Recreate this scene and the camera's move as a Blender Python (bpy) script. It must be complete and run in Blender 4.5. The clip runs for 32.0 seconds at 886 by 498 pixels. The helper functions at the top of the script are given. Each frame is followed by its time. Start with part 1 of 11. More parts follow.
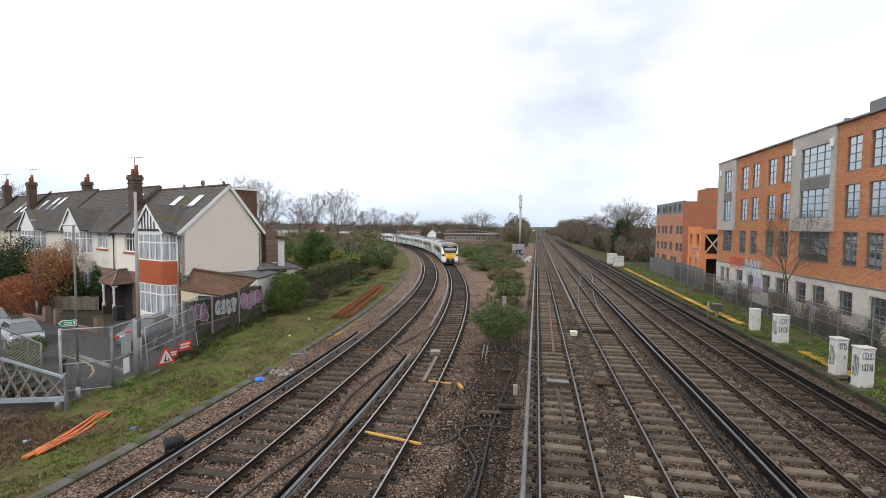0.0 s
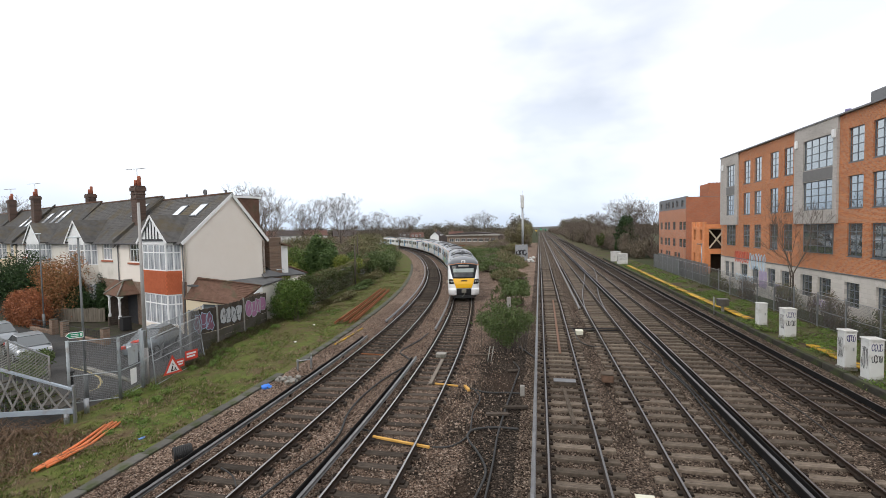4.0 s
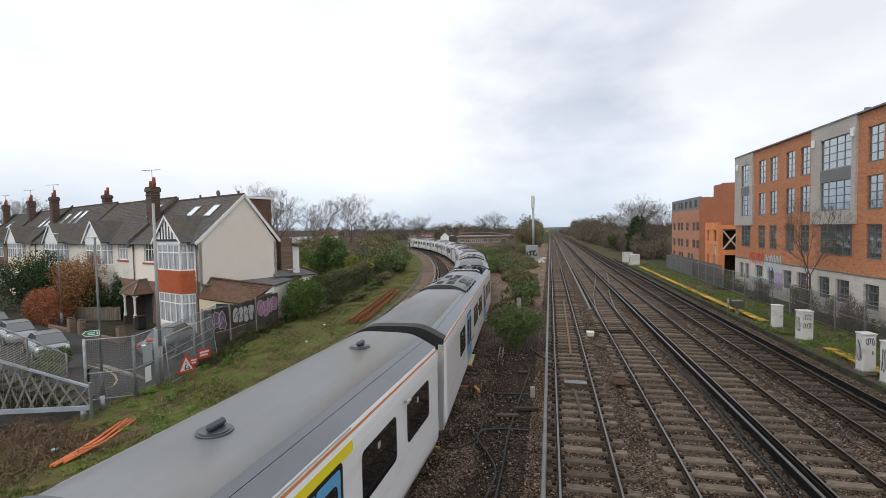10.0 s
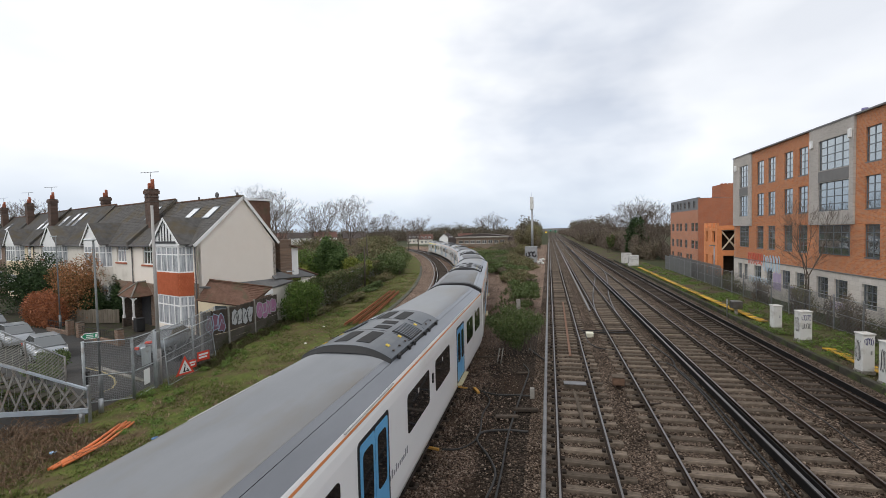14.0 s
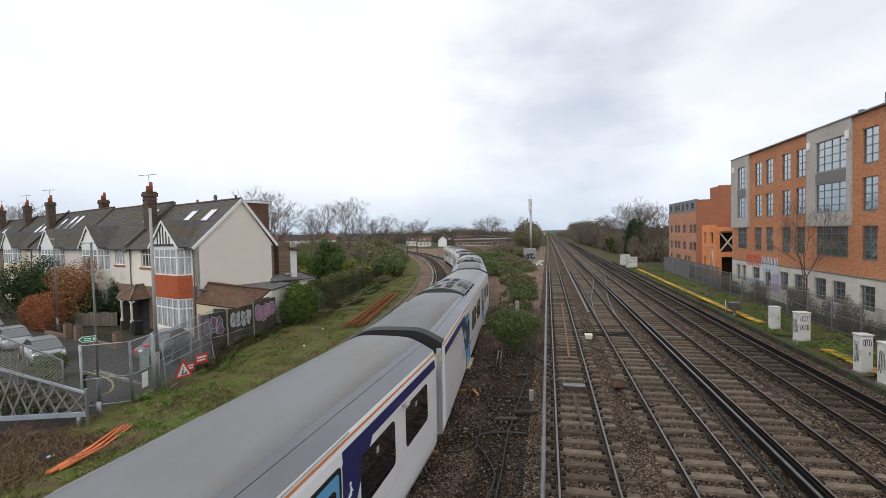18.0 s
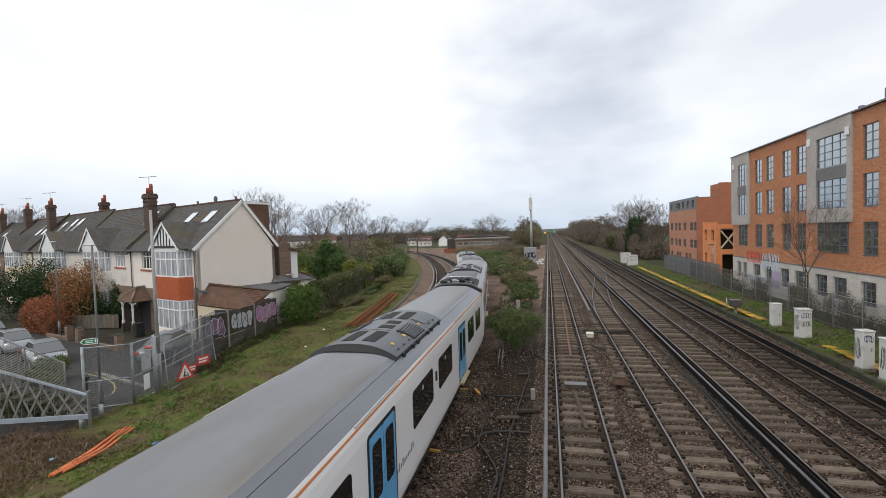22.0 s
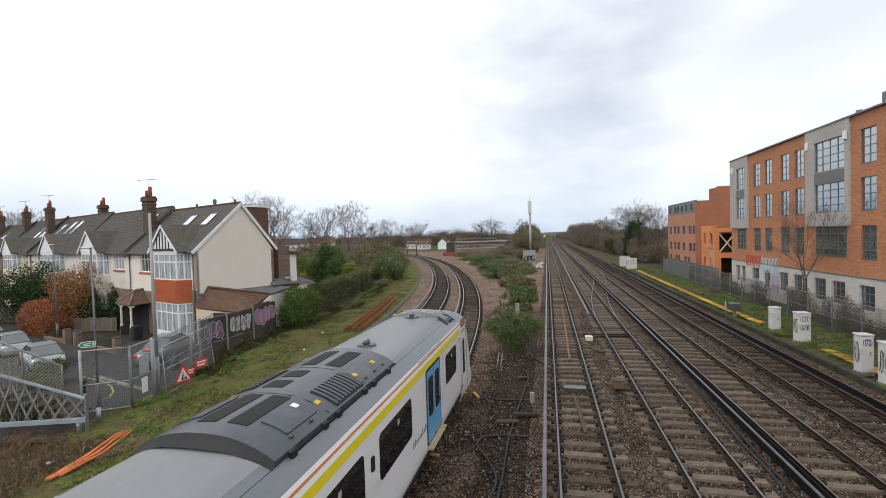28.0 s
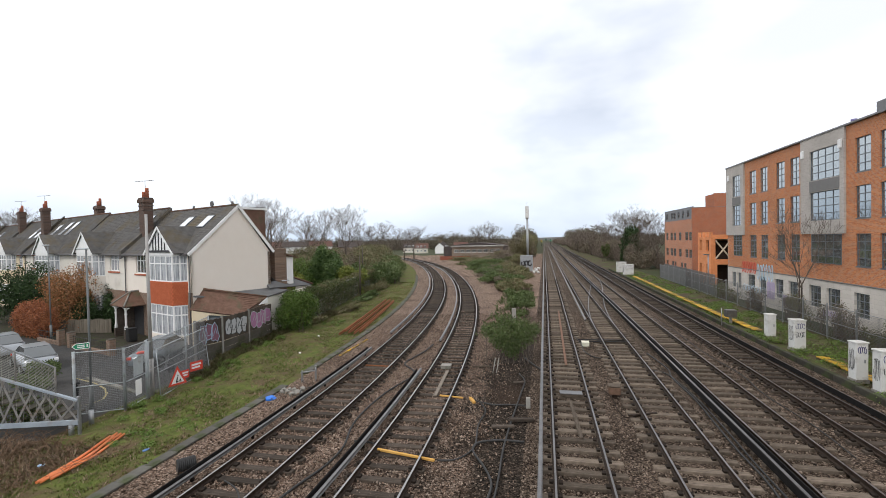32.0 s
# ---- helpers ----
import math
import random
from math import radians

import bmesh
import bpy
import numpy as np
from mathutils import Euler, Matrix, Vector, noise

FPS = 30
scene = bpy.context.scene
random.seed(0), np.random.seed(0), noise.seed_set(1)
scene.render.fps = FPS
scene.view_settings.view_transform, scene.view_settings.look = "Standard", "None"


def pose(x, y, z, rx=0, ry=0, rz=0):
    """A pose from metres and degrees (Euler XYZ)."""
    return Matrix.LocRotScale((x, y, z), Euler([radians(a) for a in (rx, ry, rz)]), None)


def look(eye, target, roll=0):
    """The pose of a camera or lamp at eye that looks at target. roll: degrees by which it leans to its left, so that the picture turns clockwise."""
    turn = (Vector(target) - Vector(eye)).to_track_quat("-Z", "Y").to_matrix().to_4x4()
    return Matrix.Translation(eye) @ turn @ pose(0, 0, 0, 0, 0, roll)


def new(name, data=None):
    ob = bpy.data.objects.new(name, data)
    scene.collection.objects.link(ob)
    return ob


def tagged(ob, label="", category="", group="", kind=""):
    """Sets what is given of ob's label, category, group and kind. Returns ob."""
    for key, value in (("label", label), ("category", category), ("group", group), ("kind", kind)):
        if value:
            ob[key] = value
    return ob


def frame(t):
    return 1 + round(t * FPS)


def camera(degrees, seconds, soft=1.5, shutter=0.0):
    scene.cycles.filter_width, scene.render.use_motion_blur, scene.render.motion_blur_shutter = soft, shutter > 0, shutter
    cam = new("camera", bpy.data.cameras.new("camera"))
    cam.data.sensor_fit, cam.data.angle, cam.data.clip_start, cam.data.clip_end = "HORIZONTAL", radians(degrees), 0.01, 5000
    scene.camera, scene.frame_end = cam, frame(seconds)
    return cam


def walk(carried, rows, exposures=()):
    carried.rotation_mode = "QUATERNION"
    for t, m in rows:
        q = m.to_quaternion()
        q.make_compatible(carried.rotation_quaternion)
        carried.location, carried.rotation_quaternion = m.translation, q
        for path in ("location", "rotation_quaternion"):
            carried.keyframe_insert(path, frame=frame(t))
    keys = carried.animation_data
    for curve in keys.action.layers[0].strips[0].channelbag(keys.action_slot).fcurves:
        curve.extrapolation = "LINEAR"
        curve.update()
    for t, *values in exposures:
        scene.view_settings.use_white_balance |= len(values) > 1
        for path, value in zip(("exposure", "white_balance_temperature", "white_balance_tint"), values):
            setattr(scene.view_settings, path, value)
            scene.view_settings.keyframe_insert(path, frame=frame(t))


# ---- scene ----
cam = camera(90.0, 32.0, soft=0.75)
EYE = (0.0, 0.0, 6.64)
# seconds, heading to the left of the straight tracks, upward tilt, lean (degrees)
PATH = [
    (0, 11.314, -2.874, 0.467),
    (0.5, 11.844, -3.452, -0.274),
    (1, 11.933, -3.495, -0.891),
    (1.5, 11.883, -3.422, -1.151),
    (2, 11.794, -3.133, -1.148),
    (2.5, 11.756, -2.734, -1.113),
    (3, 11.679, -2.485, -1.034),
    (3.5, 11.594, -2.530, -1.089),
    (5.5, 12.643, -2.653, -1.074),
    (6, 12.930, -2.596, -0.972),
    (6.5, 13.088, -2.682, -0.977),
    (7, 13.187, -2.775, -0.937),
    (7.5, 13.195, -2.786, -0.944),
    (8, 13.177, -2.794, -0.977),
    (8.5, 13.132, -2.696, -1.018),
    (9, 13.071, -2.587, -1.025),
    (9.5, 13.051, -2.533, -1.047),
    (10, 13.010, -2.479, -1.064),
    (10.5, 13.007, -2.488, -1.089),
    (11, 12.982, -2.447, -1.157),
    (11.5, 12.988, -2.494, -1.204),
    (12, 12.986, -2.471, -1.197),
    (12.5, 12.965, -2.447, -1.195),
    (13, 12.927, -2.388, -1.216),
    (13.5, 12.922, -2.375, -1.228),
    (14, 12.889, -2.306, -1.216),
    (14.5, 12.889, -2.243, -1.187),
    (16.5, 12.844, -2.145, -1.203),
    (17, 12.830, -2.113, -1.214),
    (17.5, 12.806, -2.071, -1.234),
    (18, 12.721, -2.037, -1.334),
    (18.5, 12.631, -2.048, -1.476),
    (19, 12.609, -1.996, -1.519),
    (19.5, 12.609, -1.996, -1.519),
    (20, 12.608, -2.000, -1.529),
    (20.5, 12.682, -2.101, -1.608),
    (21, 12.759, -2.151, -1.682),
    (21.5, 12.766, -2.110, -1.725),
    (22, 12.786, -2.093, -1.805),
    (22.5, 12.786, -2.108, -1.828),
    (23, 12.786, -2.112, -1.834),
    (23.5, 12.786, -2.108, -1.828),
    (24, 12.745, -2.052, -1.784),
    (24.5, 12.742, -2.037, -1.760),
    (25, 12.735, -2.063, -1.780),
    (25.5, 12.738, -2.108, -1.801),
    (27.5, 12.632, -1.848, -1.703),
    (28, 12.662, -1.683, -1.725),
    (28.5, 12.679, -1.634, -1.782),
    (29, 12.684, -1.642, -1.769),
    (29.5, 12.685, -1.637, -1.757),
    (30, 12.674, -1.621, -1.730),
    (30.5, 12.658, -1.609, -1.743),
    (31, 12.570, -1.507, -1.614),
    (31.5, 12.431, -1.310, -1.433),
    (32, 12.290, -1.157, -1.197),
]


def aim(yaw, pitch, roll):
    a, b = radians(yaw), radians(pitch)
    ahead = Vector((-math.sin(a) * math.cos(b), math.cos(a) * math.cos(b), math.sin(b)))
    return look(EYE, Vector(EYE) + ahead * 10, roll)


walk(cam, [(t, aim(y, p, r)) for t, y, p, r in PATH], [(0.0, 0.0), (6.0, -0.02), (8.0, -0.10), (10.0, -0.25), (22.0, -0.25), (25.0, -0.22), (29.0, -0.12), (32.0, -0.02)])

# ---- sky, sun, exposure ----
SUN_EL, SUN_AZ = 48.0, 205.0  # height and bearing (clockwise from +y) of the veiled sun
world = bpy.data.worlds.new("overcast_sky")
scene.world = world
world.use_nodes = True
wn, wl = world.node_tree.nodes, world.node_tree.links
wn.clear()
w_out = wn.new("ShaderNodeOutputWorld")
w_bg = wn.new("ShaderNodeBackground")
w_sky = wn.new("ShaderNodeTexSky")
w_sky.sky_type, w_sky.sun_disc = "NISHITA", False
w_sky.sun_elevation, w_sky.sun_rotation = radians(SUN_EL), radians(SUN_AZ)
w_gain = wn.new("ShaderNodeVectorMath")
w_gain.operation = "SCALE"
w_gain.inputs["Scale"].default_value = 0.10
w_tc = wn.new("ShaderNodeTexCoord")
w_map = wn.new("ShaderNodeMapping")
w_map.inputs["Scale"].default_value = (1.0, 1.0, 2.2)
w_map.inputs["Location"].default_value = (0.35, 0.1, 0.2)
w_noise = wn.new("ShaderNodeTexNoise")
w_noise.inputs["Scale"].default_value = 1.7
w_noise.inputs["Detail"].default_value = 5.0
w_noise.inputs["Roughness"].default_value = 0.48
w_ramp = wn.new("ShaderNodeValToRGB")
w_ramp.color_ramp.elements[0].position, w_ramp.color_ramp.elements[0].color = 0.30, (0.93, 0.96, 1.02, 1)
w_ramp.color_ramp.elements[1].position, w_ramp.color_ramp.elements[1].color = 0.56, (1.25, 1.26, 1.28, 1)
w_mix = wn.new("ShaderNodeMixRGB")
w_mix.inputs["Fac"].default_value = 0.88
wl.new(w_sky.outputs[0], w_gain.inputs[0])
wl.new(w_tc.outputs["Generated"], w_map.inputs[0])
wl.new(w_map.outputs[0], w_noise.inputs["Vector"])
wl.new(w_noise.outputs["Fac"], w_ramp.inputs["Fac"])
wl.new(w_gain.outputs[0], w_mix.inputs["Color1"])
wl.new(w_ramp.outputs["Color"], w_mix.inputs["Color2"])
# a broad grey-blue cloud ahead and a bluish band of thicker cloud low down
w_nrm = wn.new("ShaderNodeVectorMath")
w_nrm.operation = "NORMALIZE"
w_wob = wn.new("ShaderNodeTexNoise")
w_wob.inputs["Scale"].default_value, w_wob.inputs["Detail"].default_value = 3.2, 4.0
w_dot = wn.new("ShaderNodeVectorMath")
w_dot.operation = "DOT_PRODUCT"
w_dot.inputs[1].default_value = Vector((0.05, 1.0, 0.31)).normalized()
w_off = wn.new("ShaderNodeMath")
w_off.operation = "MULTIPLY_ADD"
w_off.inputs[1].default_value, w_off.inputs[2].default_value = 0.11, -0.055
w_add = wn.new("ShaderNodeMath")
w_band = wn.new("ShaderNodeValToRGB")
w_band.color_ramp.elements[0].position, w_band.color_ramp.elements[0].color = 0.962, (1, 1, 1, 1)
w_band.color_ramp.elements[1].position, w_band.color_ramp.elements[1].color = 1.0, (0.66, 0.70, 0.77, 1)
w_sep = wn.new("ShaderNodeSeparateXYZ")
w_low = wn.new("ShaderNodeValToRGB")
w_low.color_ramp.elements[0].position, w_low.color_ramp.elements[0].color = 0.0, (0.60, 0.68, 0.79, 1)
w_low.color_ramp.elements[1].position, w_low.color_ramp.elements[1].color = 0.17, (1, 1, 1, 1)
w_m1 = wn.new("ShaderNodeMixRGB")
w_m2 = wn.new("ShaderNodeMixRGB")
for q in (w_m1, w_m2):
    q.blend_type, q.inputs["Fac"].default_value = "MULTIPLY", 1.0
wl.new(w_tc.outputs["Generated"], w_nrm.inputs[0])
wl.new(w_nrm.outputs[0], w_dot.inputs[0])
wl.new(w_map.outputs[0], w_wob.inputs["Vector"])
wl.new(w_wob.outputs["Fac"], w_off.inputs[0])
wl.new(w_dot.outputs["Value"], w_add.inputs[0])
wl.new(w_off.outputs[0], w_add.inputs[1])
wl.new(w_add.outputs[0], w_band.inputs[0])
wl.new(w_nrm.outputs[0], w_sep.inputs[0])
w_lo2 = wn.new("ShaderNodeMath")
wl.new(w_sep.outputs["Z"], w_lo2.inputs[0])
wl.new(w_off.outputs[0], w_lo2.inputs[1])
wl.new(w_lo2.outputs[0], w_low.inputs[0])
wl.new(w_mix.outputs[0], w_m1.inputs["Color1"])
wl.new(w_band.outputs[0], w_m1.inputs["Color2"])
wl.new(w_m1.outputs[0], w_m2.inputs["Color1"])
wl.new(w_low.outputs[0], w_m2.inputs["Color2"])
wl.new(w_m2.outputs[0], w_bg.inputs["Color"])
w_bg.inputs["Strength"].default_value = 1.15
wl.new(w_bg.outputs[0], w_out.inputs["Surface"])

sun = new("sun", bpy.data.lights.new("sun", "SUN"))
sun.data.energy, sun.data.angle, sun.data.color = 1.1, radians(20), (1.0, 0.96, 0.9)
_e, _a = radians(SUN_EL), radians(SUN_AZ)
sun.matrix_world = look((math.sin(_a) * math.cos(_e) * 50, math.cos(_a) * math.cos(_e) * 50, math.sin(_e) * 50), (0, 0, 0))
scene.view_settings.exposure = 0.0

# ---- materials ----


def surf(name, c1, c2, scale=3.0, rough=0.8, metal=0.0, bump=0.0, bscale=None, stain=None, spread=0.25, rand=0.0, coat=0.0, stretch=(1, 1, 1)):
    """A surface of two mixed tones, with optional stains (colour, scale, share), relief and a shift of tone from piece to piece."""
    m = bpy.data.materials.new(name)
    m.use_nodes = True
    n, l = m.node_tree.nodes, m.node_tree.links
    b = n["Principled BSDF"]
    tc = n.new("ShaderNodeTexCoord")
    mp = n.new("ShaderNodeMapping")
    mp.inputs["Scale"].default_value = stretch
    l.new(tc.outputs["Object"], mp.inputs[0])
    no = n.new("ShaderNodeTexNoise")
    no.inputs["Scale"].default_value, no.inputs["Detail"].default_value, no.inputs["Roughness"].default_value = scale, 8.0, 0.65
    l.new(mp.outputs[0], no.inputs["Vector"])
    ra = n.new("ShaderNodeValToRGB")
    ra.color_ramp.elements[0].position, ra.color_ramp.elements[0].color = 0.5 - spread, (*c1, 1)
    ra.color_ramp.elements[1].position, ra.color_ramp.elements[1].color = 0.5 + spread, (*c2, 1)
    l.new(no.outputs["Fac"], ra.inputs[0])
    col = ra.outputs["Color"]
    if stain:
        sc, ss, share = stain
        n2 = n.new("ShaderNodeTexNoise")
        n2.inputs["Scale"].default_value, n2.inputs["Detail"].default_value, n2.inputs["Roughness"].default_value = ss, 6.0, 0.6
        l.new(mp.outputs[0], n2.inputs["Vector"])
        r2 = n.new("ShaderNodeValToRGB")
        r2.color_ramp.elements[0].position, r2.color_ramp.elements[1].position = 0.62 - share * 0.3, 0.80 - share * 0.3
        l.new(n2.outputs["Fac"], r2.inputs[0])
        mx = n.new("ShaderNodeMixRGB")
        l.new(r2.outputs["Color"], mx.inputs["Fac"])
        l.new(col, mx.inputs["Color1"])
        mx.inputs["Color2"].default_value = (*sc, 1)
        col = mx.outputs[0]
    if rand:
        oi = n.new("ShaderNodeObjectInfo")
        mr = n.new("ShaderNodeMapRange")
        mr.inputs["To Min"].default_value, mr.inputs["To Max"].default_value = 1 - rand, 1 + rand
        l.new(oi.outputs["Random"], mr.inputs["Value"])
        hs = n.new("ShaderNodeHueSaturation")
        l.new(mr.outputs[0], hs.inputs["Value"])
        l.new(col, hs.inputs["Color"])
        col = hs.outputs[0]
    l.new(col, b.inputs["Base Color"])
    b.inputs["Roughness"].default_value, b.inputs["Metallic"].default_value, b.inputs["Coat Weight"].default_value = rough, metal, coat
    if rough >= 0.7:
        b.inputs["Specular IOR Level"].default_value = 0.12
    if bump:
        n3 = n.new("ShaderNodeTexNoise")
        n3.inputs["Scale"].default_value, n3.inputs["Detail"].default_value = bscale or scale * 6, 6.0
        l.new(mp.outputs[0], n3.inputs["Vector"])
        bu = n.new("ShaderNodeBump")
        bu.inputs["Strength"].default_value, bu.inputs["Distance"].default_value = bump, 0.02
        l.new(n3.outputs["Fac"], bu.inputs["Height"])
        l.new(bu.outputs[0], b.inputs["Normal"])
    return m


def stony(name, tones, stone=0.055, dirt=(0.05, 0.04, 0.032), dirt_scale=0.35, rough=0.95, share=0.5):
    """Loose stones: cells of random tone with relief and painted shade in the gaps, and oily or rusty patches."""
    m = bpy.data.materials.new(name)
    m.use_nodes = True
    n, l = m.node_tree.nodes, m.node_tree.links
    b = n["Principled BSDF"]
    tc = n.new("ShaderNodeTexCoord")
    vo = n.new("ShaderNodeTexVoronoi")
    vo.inputs["Scale"].default_value = 1 / stone
    l.new(tc.outputs["Object"], vo.inputs["Vector"])
    sep = n.new("ShaderNodeSeparateColor")
    l.new(vo.outputs["Color"], sep.inputs[0])
    ra = n.new("ShaderNodeValToRGB")
    while len(ra.color_ramp.elements) < len(tones):
        ra.color_ramp.elements.new(0.5)
    for i, c in enumerate(tones):
        ra.color_ramp.elements[i].position, ra.color_ramp.elements[i].color = i / (len(tones) - 1), (*c, 1)
    l.new(sep.outputs[0], ra.inputs[0])
    # shade between the stones, multiplied into their colour at the cell edges
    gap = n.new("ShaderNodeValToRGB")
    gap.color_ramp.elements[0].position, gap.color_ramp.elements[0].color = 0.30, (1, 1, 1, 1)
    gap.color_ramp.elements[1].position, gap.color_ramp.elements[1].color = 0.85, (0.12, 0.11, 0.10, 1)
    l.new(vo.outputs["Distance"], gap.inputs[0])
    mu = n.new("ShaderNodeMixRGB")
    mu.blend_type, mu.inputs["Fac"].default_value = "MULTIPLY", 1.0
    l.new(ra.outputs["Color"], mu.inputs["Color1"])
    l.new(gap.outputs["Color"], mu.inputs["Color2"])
    no = n.new("ShaderNodeTexNoise")
    no.inputs["Scale"].default_value, no.inputs["Detail"].default_value = dirt_scale, 7.0
    l.new(tc.outputs["Object"], no.inputs["Vector"])
    r2 = n.new("ShaderNodeValToRGB")
    r2.color_ramp.elements[0].position, r2.color_ramp.elements[1].position = 0.62 - share * 0.3, 0.85 - share * 0.3
    l.new(no.outputs["Fac"], r2.inputs[0])
    mx = n.new("ShaderNodeMixRGB")
    sc = n.new("ShaderNodeMath")
    sc.operation = "MULTIPLY"
    sc.inputs[1].default_value = 0.7
    l.new(r2.outputs["Color"], sc.inputs[0])
    l.new(sc.outputs[0], mx.inputs["Fac"])
    l.new(mu.outputs[0], mx.inputs["Color1"])
    mx.inputs["Color2"].default_value = (*dirt, 1)
    l.new(mx.outputs[0], b.inputs["Base Color"])
    b.inputs["Roughness"].default_value = rough
    b.inputs["Specular IOR Level"].default_value = 0.08
    bu = n.new("ShaderNodeBump")
    bu.inputs["Strength"].default_value, bu.inputs["Distance"].default_value = 1.0, stone * 0.8
    bu.invert = True
    l.new(vo.outputs["Distance"], bu.inputs["Height"])
    l.new(bu.outputs[0], b.inputs["Normal"])
    return m


def stony_mix(name, clean, oily, stone=0.055):
    """Loose stones that turn from clean to oily along the mesh attribute "oil", with a ragged border."""
    m = stony(name, clean, stone, share=0.4, dirt=(0.05, 0.032, 0.022))
    n, l = m.node_tree.nodes, m.node_tree.links
    vo = next(k for k in n if k.type == "TEX_VORONOI")
    mul = next(k for k in n if k.type == "MIX_RGB" and k.blend_type == "MULTIPLY")
    first = mul.inputs["Color1"].links[0].from_socket
    sep = n.new("ShaderNodeSeparateColor")
    l.new(vo.outputs["Color"], sep.inputs[0])
    ra = n.new("ShaderNodeValToRGB")
    while len(ra.color_ramp.elements) < len(oily):
        ra.color_ramp.elements.new(0.5)
    for i, c in enumerate(oily):
        ra.color_ramp.elements[i].position, ra.color_ramp.elements[i].color = i / (len(oily) - 1), (*c, 1)
    l.new(sep.outputs[0], ra.inputs[0])
    at = n.new("ShaderNodeAttribute")
    at.attribute_name = "oil"
    tc = n.new("ShaderNodeTexCoord")
    no = n.new("ShaderNodeTexNoise")
    no.inputs["Scale"].default_value, no.inputs["Detail"].default_value, no.inputs["Roughness"].default_value = 0.55, 8.0, 0.62
    l.new(tc.outputs["Object"], no.inputs["Vector"])
    ad = n.new("ShaderNodeMath")
    ad.operation = "MULTIPLY_ADD"
    ad.inputs[1].default_value = 2.2
    l.new(no.outputs["Fac"], ad.inputs[0])
    l.new(at.outputs["Fac"], ad.inputs[2])
    mr = n.new("ShaderNodeMapRange")
    mr.inputs["From Min"].default_value, mr.inputs["From Max"].default_value = 1.35, 1.95
    l.new(ad.outputs[0], mr.inputs["Value"])
    mx = n.new("ShaderNodeMixRGB")
    l.new(mr.outputs[0], mx.inputs["Fac"])
    l.new(first, mx.inputs["Color1"])
    l.new(ra.outputs["Color"], mx.inputs["Color2"])
    l.new(mx.outputs[0], mul.inputs["Color1"])
    return m


def plain(name, c, rough=0.5, metal=0.0, coat=0.0, emit=0.0):
    m = bpy.data.materials.new(name)
    m.use_nodes = True
    b = m.node_tree.nodes["Principled BSDF"]
    b.inputs["Base Color"].default_value = (*c, 1)
    b.inputs["Roughness"].default_value, b.inputs["Metallic"].default_value, b.inputs["Coat Weight"].default_value = rough, metal, coat
    if emit:
        b.inputs["Emission Color"].default_value, b.inputs["Emission Strength"].default_value = (*c, 1), emit
    return m


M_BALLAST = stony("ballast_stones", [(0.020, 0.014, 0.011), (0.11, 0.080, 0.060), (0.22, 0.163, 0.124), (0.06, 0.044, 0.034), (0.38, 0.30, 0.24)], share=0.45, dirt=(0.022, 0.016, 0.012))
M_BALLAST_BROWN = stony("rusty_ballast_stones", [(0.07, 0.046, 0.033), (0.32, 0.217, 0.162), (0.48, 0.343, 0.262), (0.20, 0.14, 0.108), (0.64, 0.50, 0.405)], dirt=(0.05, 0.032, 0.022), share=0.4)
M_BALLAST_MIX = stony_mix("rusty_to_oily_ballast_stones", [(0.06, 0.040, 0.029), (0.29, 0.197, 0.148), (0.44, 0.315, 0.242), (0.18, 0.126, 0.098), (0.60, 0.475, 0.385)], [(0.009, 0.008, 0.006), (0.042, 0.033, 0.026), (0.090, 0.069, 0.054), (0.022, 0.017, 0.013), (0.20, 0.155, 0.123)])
M_GRASS = surf("rough_grass", (0.042, 0.054, 0.014), (0.145, 0.168, 0.042), 2.6, 0.95, bump=1.0, bscale=34, stain=((0.105, 0.075, 0.043), 0.9, 0.55))
M_VERGE = surf("verge_greenery", (0.050, 0.068, 0.019), (0.115, 0.150, 0.040), 1.8, 0.95, bump=0.9, bscale=22, stain=((0.080, 0.062, 0.042), 0.5, 0.9))
M_EARTH = surf("far_ground", (0.04, 0.045, 0.02), (0.08, 0.07, 0.045), 0.15, 0.98, stain=((0.05, 0.06, 0.03), 0.05, 0.8))
M_ASPHALT = surf("worn_asphalt", (0.045, 0.043, 0.041), (0.076, 0.073, 0.070), 1.2, 0.9, bump=0.3, bscale=60, stain=((0.055, 0.055, 0.055), 0.5, 0.5))
M_SOIL = surf("dark_garden_soil", (0.030, 0.026, 0.020), (0.065, 0.058, 0.044), 1.5, 0.95, bump=0.6, bscale=14, stain=((0.05, 0.065, 0.025), 1.2, 0.4))
M_RAIL = surf("rusty_rail_steel", (0.020, 0.015, 0.012), (0.060, 0.042, 0.032), 6, 0.7, 0.3, bump=0.2)
M_RAILTOP = surf("polished_rail_head", (0.24, 0.235, 0.23), (0.40, 0.395, 0.39), 3, 0.32, 1.0, stretch=(1, 0.1, 1))
M_RAILTOP_DULL = surf("dull_worn_rail_head", (0.13, 0.12, 0.115), (0.25, 0.24, 0.235), 3, 0.38, 0.9, stretch=(1, 0.1, 1))
M_COND = surf("conductor_rail_steel", (0.12, 0.115, 0.115), (0.25, 0.245, 0.245), 3, 0.4, 0.8)
M_BOARD = surf("dark_guard_board", (0.006, 0.0055, 0.0055), (0.017, 0.0155, 0.015), 5, 0.75, bump=0.2)
M_SLEEPER = surf("weathered_sleeper_timber", (0.055, 0.044, 0.034), (0.215, 0.172, 0.135), 4, 0.9, bump=0.6, bscale=20, rand=0.4, stretch=(1, 6, 1))
